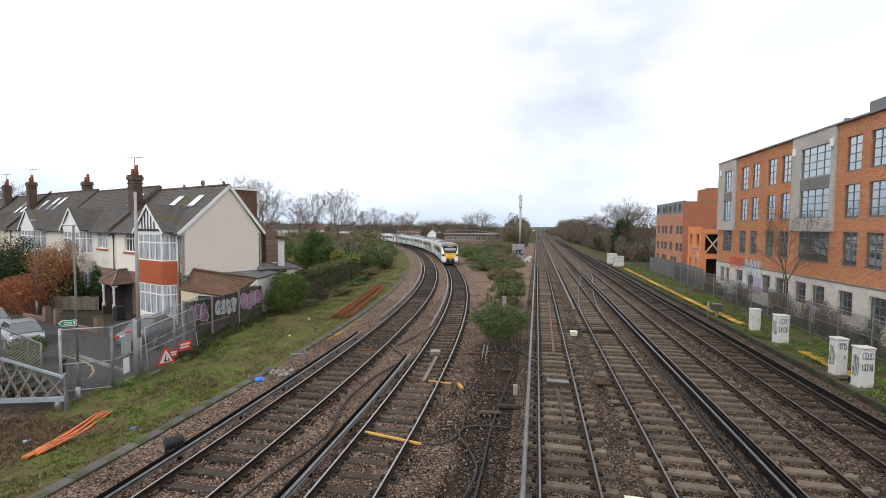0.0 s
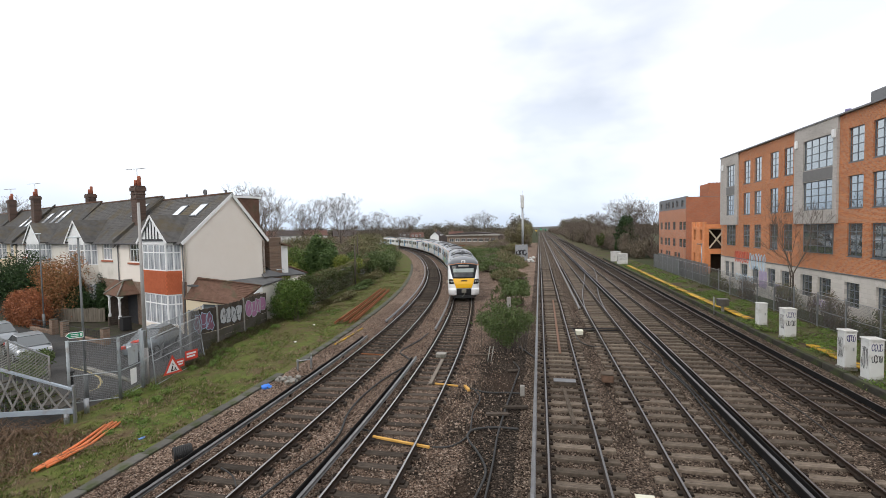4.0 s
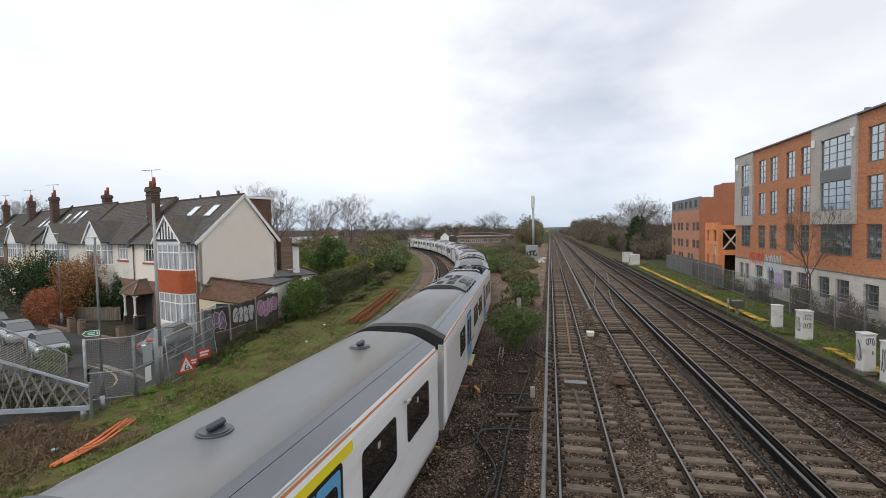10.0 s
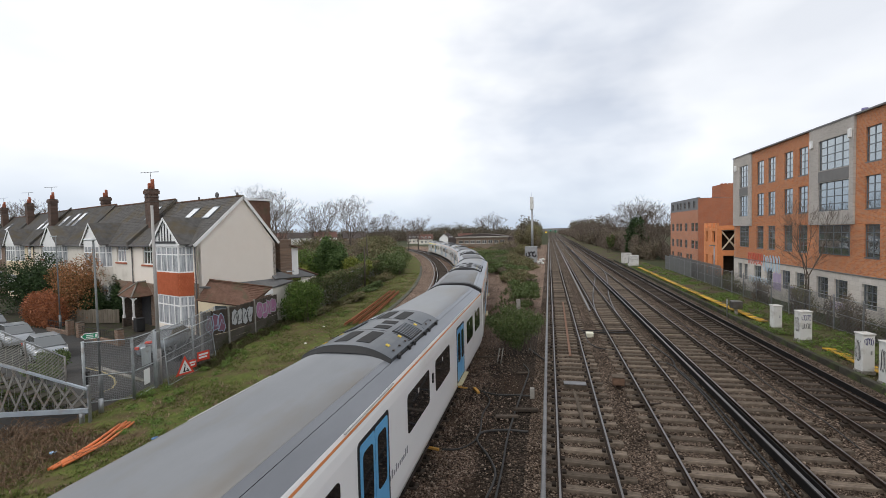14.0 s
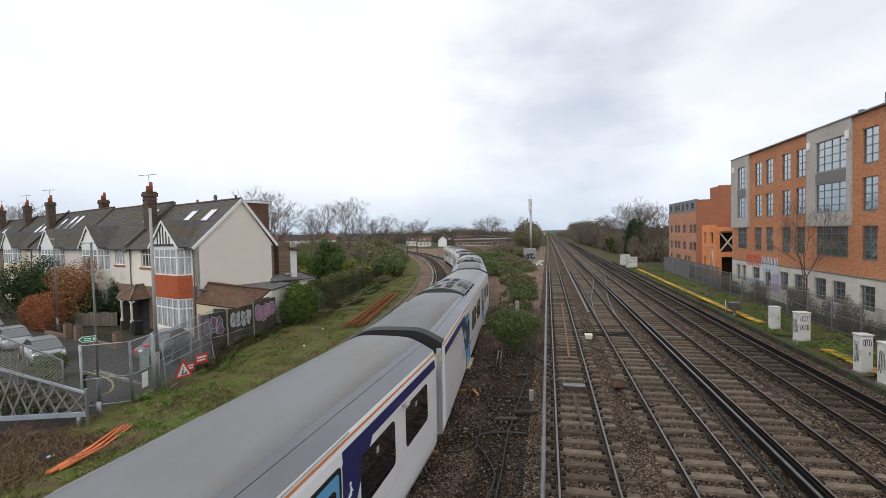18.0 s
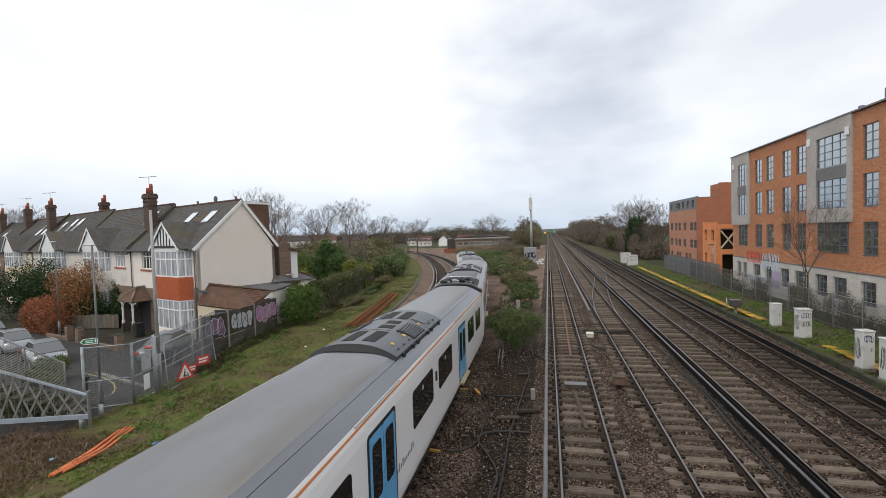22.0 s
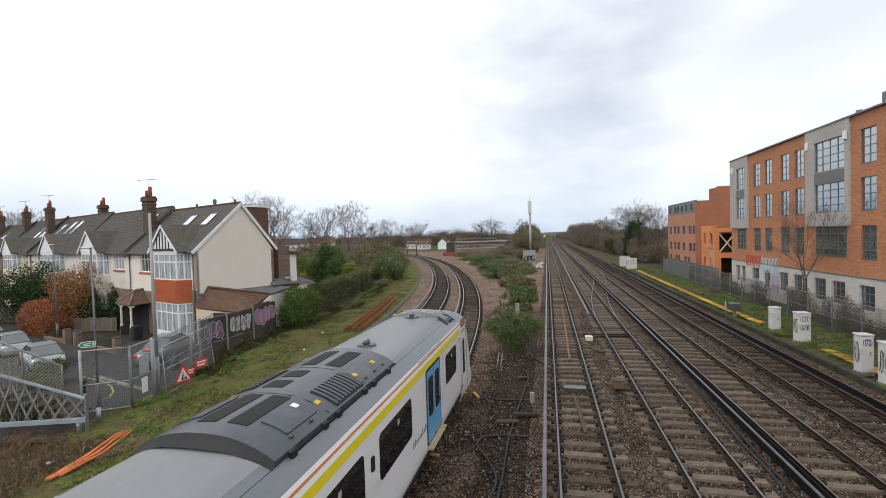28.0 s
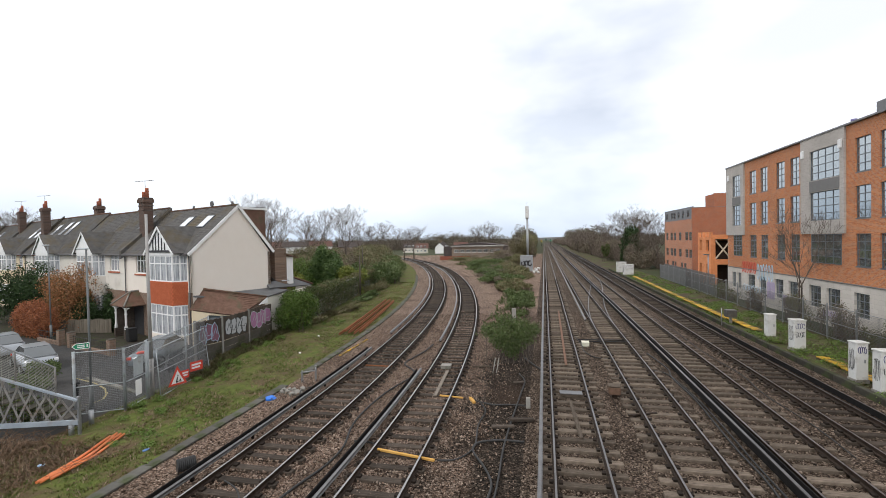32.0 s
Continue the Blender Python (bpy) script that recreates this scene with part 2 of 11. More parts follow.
M_SLEEPER_DARK = surf("oily_sleeper_timber", (0.022, 0.0175, 0.014), (0.105, 0.084, 0.068), 4, 0.85, bump=0.5, bscale=20, rand=0.35, stretch=(1, 6, 1))
M_CHAIR = surf("cast_iron_chair", (0.016, 0.013, 0.011), (0.045, 0.034, 0.027), 8, 0.8, 0.4)
M_CONC = surf("weathered_concrete", (0.22, 0.21, 0.19), (0.36, 0.34, 0.31), 2.5, 0.92, bump=0.3, stain=((0.11, 0.11, 0.08), 1.3, 0.4))
M_RENDER = surf("cream_painted_render", (0.77, 0.70, 0.62), (0.81, 0.745, 0.67), 0.6, 0.85, bump=0.08, bscale=40, stain=((0.73, 0.66, 0.58), 0.35, 0.2))
M_SLATE = surf("grey_roof_tiles", (0.062, 0.059, 0.057), (0.130, 0.124, 0.119), 2.4, 0.85, bump=0.4, stain=((0.105, 0.085, 0.055), 0.5, 0.4), rand=0.18)
M_WHITE = surf("white_painted_timber", (0.74, 0.74, 0.73), (0.84, 0.84, 0.83), 4, 0.55)
M_DARKTIMBER = surf("black_painted_timber", (0.02, 0.02, 0.022), (0.045, 0.045, 0.05), 4, 0.6)
M_REDTILE = surf("red_hung_tiles", (0.42, 0.10, 0.045), (0.56, 0.16, 0.075), 3, 0.8, rand=0.15, bump=0.2)
M_BRICK_OLD = surf("old_brown_brick", (0.13, 0.085, 0.06), (0.24, 0.16, 0.115), 5, 0.9, bump=0.3, rand=0.2)
M_PIPE = plain("grey_plastic_pipe", (0.09, 0.085, 0.085), 0.5)
M_STEEL = surf("galvanised_steel", (0.26, 0.27, 0.28), (0.40, 0.41, 0.42), 3, 0.45, 0.75)
M_BLACK = plain("black_rubber", (0.012, 0.012, 0.013), 0.65)
M_CABLE = plain("black_cable", (0.02, 0.019, 0.018), 0.6)


def link_faces(me, mats, idx=None):
    for m in mats:
        me.materials.append(m)
    if idx is not None:
        me.polygons.foreach_set("material_index", np.asarray(idx, dtype=np.int32))


def mesh_of(name, bm, *mats):
    me = bpy.data.meshes.new(name)
    bm.to_mesh(me)
    bm.free()
    for m in mats:
        me.materials.append(m)
    return me


def part(name, bm, material, parent=None, label="", m=None):
    """Links a bmesh as one mesh object under a thing or part. material may be a list of materials."""
    mats = material if isinstance(material, (list, tuple)) else [material]
    ob = new(name, mesh_of(name, bm, *mats))
    if parent is not None:
        ob.parent = parent
    if m is not None:
        ob.matrix_basis = m
    if label:
        ob["label"] = label
    return ob


def share(name, me, parent=None, m=None):
    ob = new(name, me)
    if parent is not None:
        ob.parent = parent
    if m is not None:
        ob.matrix_basis = m
    return ob


def thing(name, label, category, m=None, group="", kind=""):
    ob = new(name)
    ob.empty_display_size = 0.2
    if m is not None:
        ob.matrix_basis = m
    return tagged(ob, label, category, group, kind)


def box(bm, x0, x1, y0, y1, z0, z1, bevel=0.0, mi=0, m=None):
    vs = [bm.verts.new(p) for p in ((x0, y0, z0), (x1, y0, z0), (x1, y1, z0), (x0, y1, z0), (x0, y0, z1), (x1, y0, z1), (x1, y1, z1), (x0, y1, z1))]
    fs = [bm.faces.new([vs[i] for i in q]) for q in ((3, 2, 1, 0), (4, 5, 6, 7), (0, 1, 5, 4), (1, 2, 6, 5), (2, 3, 7, 6), (3, 0, 4, 7))]
    for f in fs:
        f.material_index = mi
    if m is not None:
        bmesh.ops.transform(bm, matrix=m, verts=vs)
    if bevel:
        es = {e for f in fs for e in f.edges}
        r = bmesh.ops.bevel(bm, geom=list(es), offset=bevel, segments=1, affect="EDGES")
        for f in r["faces"]:
            f.material_index = mi
    return vs


def tube(bm, pts, r, n=8, mi=0, cap=True, r2=None):
    """A round bar along points; r2: the radius at its end."""
    pts = [Vector(p) for p in pts]
    rings, k = [], len(pts)
    up = None
    for i, p in enumerate(pts):
        d = (pts[min(i + 1, k - 1)] - pts[max(i - 1, 0)]).normalized()
        if up is None or abs(up.dot(d)) > 0.95:
            up = Vector((0, 0, 1)) if abs(d.z) < 0.9 else Vector((1, 0, 0))
        a = d.cross(up).normalized()
        c = a.cross(d).normalized()
        up = c
        rr = r if r2 is None else r + (r2 - r) * i / (k - 1)
        rings.append([bm.verts.new(p + (a * math.cos(2 * math.pi * j / n) + c * math.sin(2 * math.pi * j / n)) * rr) for j in range(n)])
    for i in range(k - 1):
        for j in range(n):
            f = bm.faces.new((rings[i][j], rings[i][(j + 1) % n], rings[i + 1][(j + 1) % n], rings[i + 1][j]))
            f.material_index, f.smooth = mi, n > 5
    if cap:
        for ring, rev in ((rings[0], False), (rings[-1], True)):
            f = bm.faces.new(ring if rev else ring[::-1])
            f.material_index = mi
    return rings


def prism(bm, poly, h0, h1, mi=0, m=None):
    """An upright prism on a plan polygon (counter-clockwise)."""
    a = [bm.verts.new((x, y, h0)) for x, y in poly]
    b = [bm.verts.new((x, y, h1)) for x, y in poly]
    fs = [bm.faces.new(a[::-1]), bm.faces.new(b)]
    k = len(poly)
    for i in range(k):
        fs.append(bm.faces.new((a[i], a[(i + 1) % k], b[(i + 1) % k], b[i])))
    for f in fs:
        f.material_index = mi
    if m is not None:
        bmesh.ops.transform(bm, matrix=m, verts=a + b)
    return a + b


def slab(bm, quad, thick, mi=0):
    """A slab of even thickness below a planar polygon in space."""
    q = [Vector(p) for p in quad]
    nrm = (q[1] - q[0]).cross(q[2] - q[0]).normalized()
    a = [bm.verts.new(p) for p in q]
    b = [bm.verts.new(p - nrm * thick) for p in q]
    k = len(q)
    fs = [bm.faces.new(a), bm.faces.new(b[::-1])] + [bm.faces.new((a[(i + 1) % k], a[i], b[i], b[(i + 1) % k])) for i in range(k)]
    for f in fs:
        f.material_index = mi

# ---- lines of the tracks ----
# curved pair: start x and heading at y = 0, then curvature at distances along it
KNOTS = (0, 15, 40, 80, 130, 400)
CURVE_2 = (-4.77, -0.0457, (0.0035, 0.00503, 0.0043, 0.0024, 0.0033, 0.0033))
CURVE_1 = (-8.75, -0.0359, (0.0027, 0.0039, 0.0051, 0.0021, 0.00235, 0.0030))
STEP = 0.5
S_MIN, S_MAX = -260.0, 330.0


def curve_line(spec):
    x0, h0, ks = spec
    out = {}
    for sign, end in ((1, S_MAX), (-1, S_MIN)):
        x, y, h, s = x0, 0.0, h0, 0.0
        while abs(s) <= abs(end):
            out[round(s, 3)] = (x, y, h)
            k = float(np.interp(s, KNOTS, ks)) if s > -20 else 0.0
            h += sign * k * STEP
            x -= sign * math.sin(h) * STEP
            y += sign * math.cos(h) * STEP
            s += sign * STEP
    keys = sorted(out)
    return np.array(keys), np.array([out[k] for k in keys])


LINE_2 = curve_line(CURVE_2)
LINE_1 = curve_line(CURVE_1)
MAIN_X = {"a": 1.08, "b": 4.42, "c": 7.62, "d": 10.68}
DRIFT = 0.0105


def on_curve(line, s, off=0.0):
    """Point and heading at distance s along a curved track, off metres to its right (towards +x)."""
    keys, v = line
    x, y, h = (float(np.interp(s, keys, v[:, i])) for i in range(3))
    return x + math.cos(h) * off, y + math.sin(h) * off, h


def on_main(c, s, off=0.0):
    return MAIN_X[c] + DRIFT * (s - 12) + off, s, -DRIFT


def follow(name_of, off, s0, s1, near=0.6, far=3.0):
    """Points at an offset along a track, closer together near the camera."""
    s, pts = s0, []
    while s < s1:
        pts.append(name_of(s, off))
        s += near if s < 60 else far if s < 200 else far * 5
    pts.append(name_of(s1, off))
    return pts


def sweep(bm, pts, prof, mats, z=0.0):
    """Sweeps a closed profile (side, up) along plan points with headings. mats: a material index per profile edge."""
    rings = []
    for x, y, h in pts:
        c, s = math.cos(h), math.sin(h)
        rings.append([bm.verts.new((x + c * a, y + s * a, z + b)) for a, b in prof])
    k = len(prof)
    for r0, r1 in zip(rings, rings[1:]):
        for j in range(k):
            f = bm.faces.new((r0[j], r0[(j + 1) % k], r1[(j + 1) % k], r1[j]))
            f.material_index = mats[j]
    bm.faces.new(rings[0][::-1])
    bm.faces.new(rings[-1])


# rail 0.16 high with its top at 0
RAIL_PROF = [(-0.07, -0.16), (0.07, -0.16), (0.07, -0.145), (0.012, -0.12), (0.012, -0.04), (0.036, -0.032), (0.036, -0.006), (0.028, 0.0), (-0.028, 0.0), (-0.036, -0.006), (-0.036, -0.032), (-0.012, -0.04), (-0.012, -0.12), (-0.07, -0.145)]
RAIL_MAT = [0] * 14
for _i in (7,):
    RAIL_MAT[_i] = 1
COND_PROF = [(-0.065, -0.03), (0.065, -0.03), (0.065, -0.005), (0.03, 0.01), (0.03, 0.045), (0.05, 0.055), (0.05, 0.075), (0.04, 0.085), (-0.04, 0.085), (-0.05, 0.075), (-0.05, 0.055), (-0.03, 0.045), (-0.03, 0.01), (-0.065, -0.005)]


def sleeper_mesh(name, mat, half=1.28):
    bm = bmesh.new()
    box(bm, -half, half, -0.125, 0.125, -0.34, -0.165, 0.012, 0)
    for sx in (-1, 1):
        for dx in (-0.13, 0.13):
            box(bm, sx * 0.752 + dx - 0.055, sx * 0.752 + dx + 0.055, -0.08, 0.08, -0.167, -0.105, 0.0, 1)
    return mesh_of(name, bm, mat, M_CHAIR)


def insulator_mesh():
    bm = bmesh.new()
    tube(bm, [(0, 0, -0.17), (0, 0, -0.1), (0, 0, -0.03)], 0.055, 6)
    return mesh_of("insulator", bm, M_CHAIR)


ME_SLEEPER = sleeper_mesh("sleeper", M_SLEEPER)
ME_SLEEPER_DARK = sleeper_mesh("sleeper_dark", M_SLEEPER_DARK, 1.02)
ME_INSUL = insulator_mesh()


def lay_track(name, label, line, s_end, conductors, dark, shine=1, wide=1.0):
    """One track: two rails, conductor rails on insulators, and sleepers; those past 75 m are joined."""
    tr = thing(name, label, "railway track", kind="structure")
    for sx in (-0.752 * wide, 0.752 * wide):
        bm = bmesh.new()
        sweep(bm, follow(line, sx, -14, s_end), RAIL_PROF, RAIL_MAT)
        part("rail", bm, [M_RAIL, {2: M_RAILTOP, 1: M_RAILTOP_DULL, 0: M_RAIL}[shine]], tr, "steel running rail with a worn head")
    for off, s0, s1, board in conductors:
        off *= wide
        bm = bmesh.new()
        sweep(bm, follow(line, off, s0, s1), COND_PROF, [0] * 14)
        c = part("conductor_rail", bm, M_COND, tr, "grey steel conductor rail on insulators")
        k = s0 + 0.4
        while k < min(s1, 45):
            x, y, h = line(k, off)
            share("insulator", ME_INSUL, c, pose(x, y, 0, 0, 0, math.degrees(h)))
            k += 2.8
        if board:
            for side in board:
                bm = bmesh.new()
                sweep(bm, follow(line, off + side * 0.13, s0 + 0.3, s1 - 0.3), [(-0.018, -0.08), (0.018, -0.08), (0.018, 0.15), (-0.018, 0.15)], [0] * 4)
                part("guard_board", bm, M_BOARD, tr, "dark guard board beside the conductor rail")
    me = ME_SLEEPER_DARK if dark else ME_SLEEPER
    rnd = random.Random(len(name) * 7 + ord(name[-1]))
    s = -12.0
    far = bmesh.new()
    while s < min(s_end, 260):
        x, y, h = line(s, rnd.uniform(-0.04, 0.04))
        if s < 75:
            share("sleeper", me, tr, pose(x, y, rnd.uniform(-0.008, 0.006), 0, 0, math.degrees(h) + rnd.uniform(-0.8, 0.8)) @ Matrix.Diagonal((wide, 1, 1, 1)))
        else:
            box(far, -1.02 if dark else -1.28, 1.02 if dark else 1.28, -0.125, 0.125, -0.3, -0.165, m=pose(x, y, 0, 0, 0, math.degrees(h)))
        s += 0.70 + rnd.uniform(-0.03, 0.03)
    ob = part("far_sleepers", far, M_SLEEPER_DARK if dark else M_SLEEPER, tr)
    ob["kind"] = "stuff"
    return tr


def cur1(s, off):
    return on_curve(LINE_1, s, off)


def cur2(s, off):
    return on_curve(LINE_2, s, off)


def main_line(c):
    return lambda s, off: on_main(c, s, off)


lay_track("track_1", "curved railway track on dark timber sleepers with shiny rails", cur1, 200, [(-1.17, -12, 26.0, (-1,)), (-1.17, 30.5, 200, ())], True, 2, 1.17)
lay_track("track_2", "curved railway track on dark timber sleepers with shiny rails", cur2, 200, [(-1.17, -12, 22.0, (-1,)), (-1.17, 28.5, 200, ())], True, 2, 1.09)
lay_track("track_3", "straight railway track on weathered timber sleepers with shiny rails", main_line("a"), 620, [(-1.17, -12, 620, ())], False)
lay_track("track_4", "straight railway track on weathered timber sleepers with shiny rails", main_line("b"), 620, [(-1.17, 37, 620, ())], False)
lay_track("track_5", "straight railway track on brown timber sleepers, dull rails", main_line("c"), 620, [(-1.17, -12, 620, (1, -1))], False, 1)
lay_track("track_6", "straight railway track on dark timber sleepers beside the verge", main_line("d"), 620, [(1.17, -12, 620, (-1,))], True)

# ---- ground ----


def strip(name, rows, material, label, cat, rough=0.0, seed=1, nx=8, kind="structure", oil=None):
    """A sheet between pairs of edge points (left, right), each (x, y, z), with slight unevenness. oil: how oily it is at a share of its width and a y."""
    bm = bmesh.new()
    lay = bm.verts.layers.float.new("oil") if oil else None
    grid = []
    for a, b in rows:
        line = []
        for j in range(nx + 1):
            f = j / nx
            p = Vector(a).lerp(Vector(b), f)
            edge = min(1.0, 4 * min(f, 1 - f))
            p.z += rough * edge * (noise.noise(Vector((p.x * 0.6 + seed, p.y * 0.6, seed))) + 0.5 * noise.noise(Vector((p.x * 2.1, p.y * 2.1, seed + 5))))
            line.append(bm.verts.new(p))
            if oil:
                line[-1][lay] = oil(f, p.y)
        grid.append(line)
    for r0, r1 in zip(grid, grid[1:]):
        for j in range(nx):
            f = bm.faces.new((r0[j], r0[j + 1], r1[j + 1], r1[j]))
            f.smooth = True
    return tagged(part(name, bm, material), label, cat, kind=kind)


def span(a, b, near=0.5, mid=2.0, far=20.0):
    out, s = [], a
    while s < b:
        out.append(s)
        s += near if s < 45 else mid if s < 160 else far
    return out + [b]


ZB = -0.262
bm = bmesh.new()
_g = 3000
_q = [bm.verts.new(p) for p in ((-_g, -_g, -1.0), (_g, -_g, -1.0), (_g, _g, -1.0), (-_g, _g, -1.0))]
bm.faces.new(_q)
tagged(part("ground", bm, M_EARTH), "dull green and brown open ground reaching the horizon", "ground", kind="structure")

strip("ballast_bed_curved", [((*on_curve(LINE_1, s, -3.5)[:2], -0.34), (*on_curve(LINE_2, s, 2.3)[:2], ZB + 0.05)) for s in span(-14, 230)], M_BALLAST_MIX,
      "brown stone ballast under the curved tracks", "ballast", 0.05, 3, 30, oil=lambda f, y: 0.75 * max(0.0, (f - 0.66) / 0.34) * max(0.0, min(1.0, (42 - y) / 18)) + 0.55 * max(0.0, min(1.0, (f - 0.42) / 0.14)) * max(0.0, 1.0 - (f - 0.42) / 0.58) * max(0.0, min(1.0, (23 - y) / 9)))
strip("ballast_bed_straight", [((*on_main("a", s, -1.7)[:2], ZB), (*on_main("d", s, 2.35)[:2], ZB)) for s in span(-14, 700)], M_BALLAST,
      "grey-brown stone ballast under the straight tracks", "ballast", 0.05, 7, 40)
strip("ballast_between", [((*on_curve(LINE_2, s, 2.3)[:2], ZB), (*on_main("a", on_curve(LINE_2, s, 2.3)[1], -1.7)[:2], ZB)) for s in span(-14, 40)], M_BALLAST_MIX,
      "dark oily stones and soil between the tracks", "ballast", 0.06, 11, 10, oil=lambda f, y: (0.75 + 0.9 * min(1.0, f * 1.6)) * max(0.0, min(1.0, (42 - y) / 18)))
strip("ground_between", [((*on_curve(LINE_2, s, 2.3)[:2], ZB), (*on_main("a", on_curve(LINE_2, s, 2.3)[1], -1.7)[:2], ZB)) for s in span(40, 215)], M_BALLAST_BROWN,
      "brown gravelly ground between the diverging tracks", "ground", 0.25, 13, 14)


def fence_x(y):
    """The left boundary, from the gates along the timber fence and the ivy wall."""
    return float(np.interp(y, (-14, 8, 14, 17, 22, 25, 28.4, 33, 40, 58, 67, 74, 110, 230), (-19.5, -18.9, -18.0, -18.3, -19.0, -20.1, -20.6, -21.1, -20.7, -24.2, -24.8, -26.2, -42, -98)))


strip("grass_bank", [((fence_x(on_curve(LINE_1, s, -3.9)[1]) - 0.5, on_curve(LINE_1, s, -3.9)[1], -0.62), (*on_curve(LINE_1, s, -3.5)[:2], -0.36)) for s in span(-14, 205)], M_GRASS,
      "rough mossy grass bank with bare patches", "grass", 0.12, 17, 20)
strip("verge", [((*on_main("d", s, 2.35)[:2], ZB), (*on_main("d", s, 7.2)[:2], -0.1)) for s in span(-14, 400)], M_VERGE, "weedy green verge beside the tracks", "verge", 0.1, 23, 16)
strip("yard_ground", [((*on_main("d", s, 7.2)[:2], -0.1), (*on_main("d", s, 60)[:2], -0.1)) for s in (-60, 40, 120, 400)], M_EARTH, "bare yard ground behind the fence", "ground", 0, 2, 2)


def street_z(x):
    return -0.8 + 0.18 * (x + 150) / 130


def garden_line(x):
    """The low walls at the front of the gardens."""
    return 26.2 + 0.30 * (-35.2 - x)


strip("footway", [((x, 24.0, street_z(x)), (x, garden_line(x), street_z(x))) for x in (-90, -70, -56, -46, -38, -32, -29)], M_ASPHALT, "worn asphalt footway beside the gardens", "pavement", 0.0, 5, 3)
strip("front_garden", [((x, garden_line(x), street_z(x)), (x, garden_line(x) + 8.0, street_z(x))) for x in (-90, -70, -56, -46, -38, -32, -30)], M_SOIL, "dark earth and mossy paving in the front gardens", "ground", 0.06, 6, 8)
strip("forecourt", [((-30.0, y, street_z(-30)), (fence_x(y) - 0.5, y, street_z(-21))) for y in (24, 26, 28, 31)], M_ASPHALT, "dark patched asphalt forecourt", "pavement", 0.0, 8, 4)
strip("street", [((-150, y, -0.8), (fence_x(y) - 0.5, y, -0.62)) for y in (-40, -14, 0, 8, 11, 14, 17, 20, 24)], M_ASPHALT, "grey asphalt street ending at the railway gates", "road", 0.0, 5, 6)


def loose_stones(name, label, count, seed, place, tones, size=0.034):
    """Angular ballast stones lying on the bed, each its own small solid, joined."""
    r = np.random.RandomState(seed)
    P0 = place(r, count)
    k = np.array([(1, 0, 0), (-0.5, 0.87, 0), (-0.5, -0.87, 0), (0.1, 0.1, 0.85), (0.0, 0.0, -0.8)])
    tri = np.array([(0, 1, 3), (1, 2, 3), (2, 0, 3), (1, 0, 4), (2, 1, 4), (0, 2, 4)])
    n = len(P0)
    q = k[None] * (0.55 + 0.75 * r.rand(n, 5, 1)) + 0.35 * r.normal(size=(n, 5, 3))
    a = r.rand(n) * 6.28
    c, s_ = np.cos(a), np.sin(a)
    x = q[:, :, 0] * c[:, None] - q[:, :, 1] * s_[:, None]
    y = q[:, :, 0] * s_[:, None] + q[:, :, 1] * c[:, None]
    q = np.stack([x, y, q[:, :, 2]], 2) * (size * (0.6 + 0.8 * r.rand(n)))[:, None, None]
    v = (q + P0[:, None, :]).reshape(-1, 3)
    f = (tri[None] + 5 * np.arange(n)[:, None, None]).reshape(-1, 3)
    me = bpy.data.meshes.new(name)
    me.vertices.add(len(v))
    me.vertices.foreach_set("co", v.ravel())
    me.loops.add(f.size)
    me.loops.foreach_set("vertex_index", f.ravel().astype(np.int32))
    me.polygons.add(len(f))
    me.polygons.foreach_set("loop_start", np.arange(0, f.size, 3, dtype=np.int32))
    me.update(calc_edges=True)
    m = bpy.data.materials.new(name)
    m.use_nodes = True
    nn, ll = m.node_tree.nodes, m.node_tree.links
    g = nn.new("ShaderNodeNewGeometry")
    ra = nn.new("ShaderNodeValToRGB")
    while len(ra.color_ramp.elements) < len(tones):
        ra.color_ramp.elements.new(0.5)
    for i, t in enumerate(tones):
        ra.color_ramp.elements[i].position, ra.color_ramp.elements[i].color = i / (len(tones) - 1), (*t, 1)
    ll.new(g.outputs["Random Per Island"], ra.inputs[0])
    ll.new(ra.outputs[0], nn["Principled BSDF"].inputs["Base Color"])
    nn["Principled BSDF"].inputs["Roughness"].default_value = 0.9
    nn["Principled BSDF"].inputs["Specular IOR Level"].default_value = 0.15
    me.materials.append(m)
    return tagged(new(name, me), label, "ballast", kind="stuff")


def on_bed_curved(r, n):
    out = []
    for _ in range(n):
        s = 3.0 + 37 * r.rand() ** 1.4
        x, y, _h = on_curve(LINE_1, s, -3.3 + 9.3 * r.rand() + 2.2 * r.rand() ** 3)
        if abs(x - on_main("a", y)[0]) > 1.0:
            out.append((x, y, ZB + 0.055 - 0.08 * max(0.0, min(1.0, (on_curve(LINE_1, s, -1.6)[0] - x) / 2.3))))
    return np.array(out)


def on_bed_straight(r, n):
    y = 3.0 + 40 * r.rand(n) ** 1.4
    x0, x1 = on_main("a", 12, -1.7)[0], on_main("d", 12, 2.2)[0]
    return np.stack([x0 + (x1 - x0) * r.rand(n) + DRIFT * (y - 12), y, np.full(n, ZB + 0.012)], 1)


loose_stones("loose_ballast_brown", "loose rust-brown ballast stones between the curved tracks", 42000, 5, on_bed_curved, [(0.03, 0.021, 0.015), (0.16, 0.107, 0.078), (0.29, 0.205, 0.155), (0.08, 0.058, 0.046), (0.42, 0.33, 0.265), (0.20, 0.14, 0.105)])
loose_stones("loose_ballast_grey", "loose dark grey-brown ballast stones between the straight tracks", 62000, 6, on_bed_straight, [(0.014, 0.011, 0.009), (0.105, 0.075, 0.056), (0.20, 0.148, 0.113), (0.04, 0.030, 0.024), (0.36, 0.28, 0.22), (0.07, 0.052, 0.042)])

# ---- masonry and windows ----


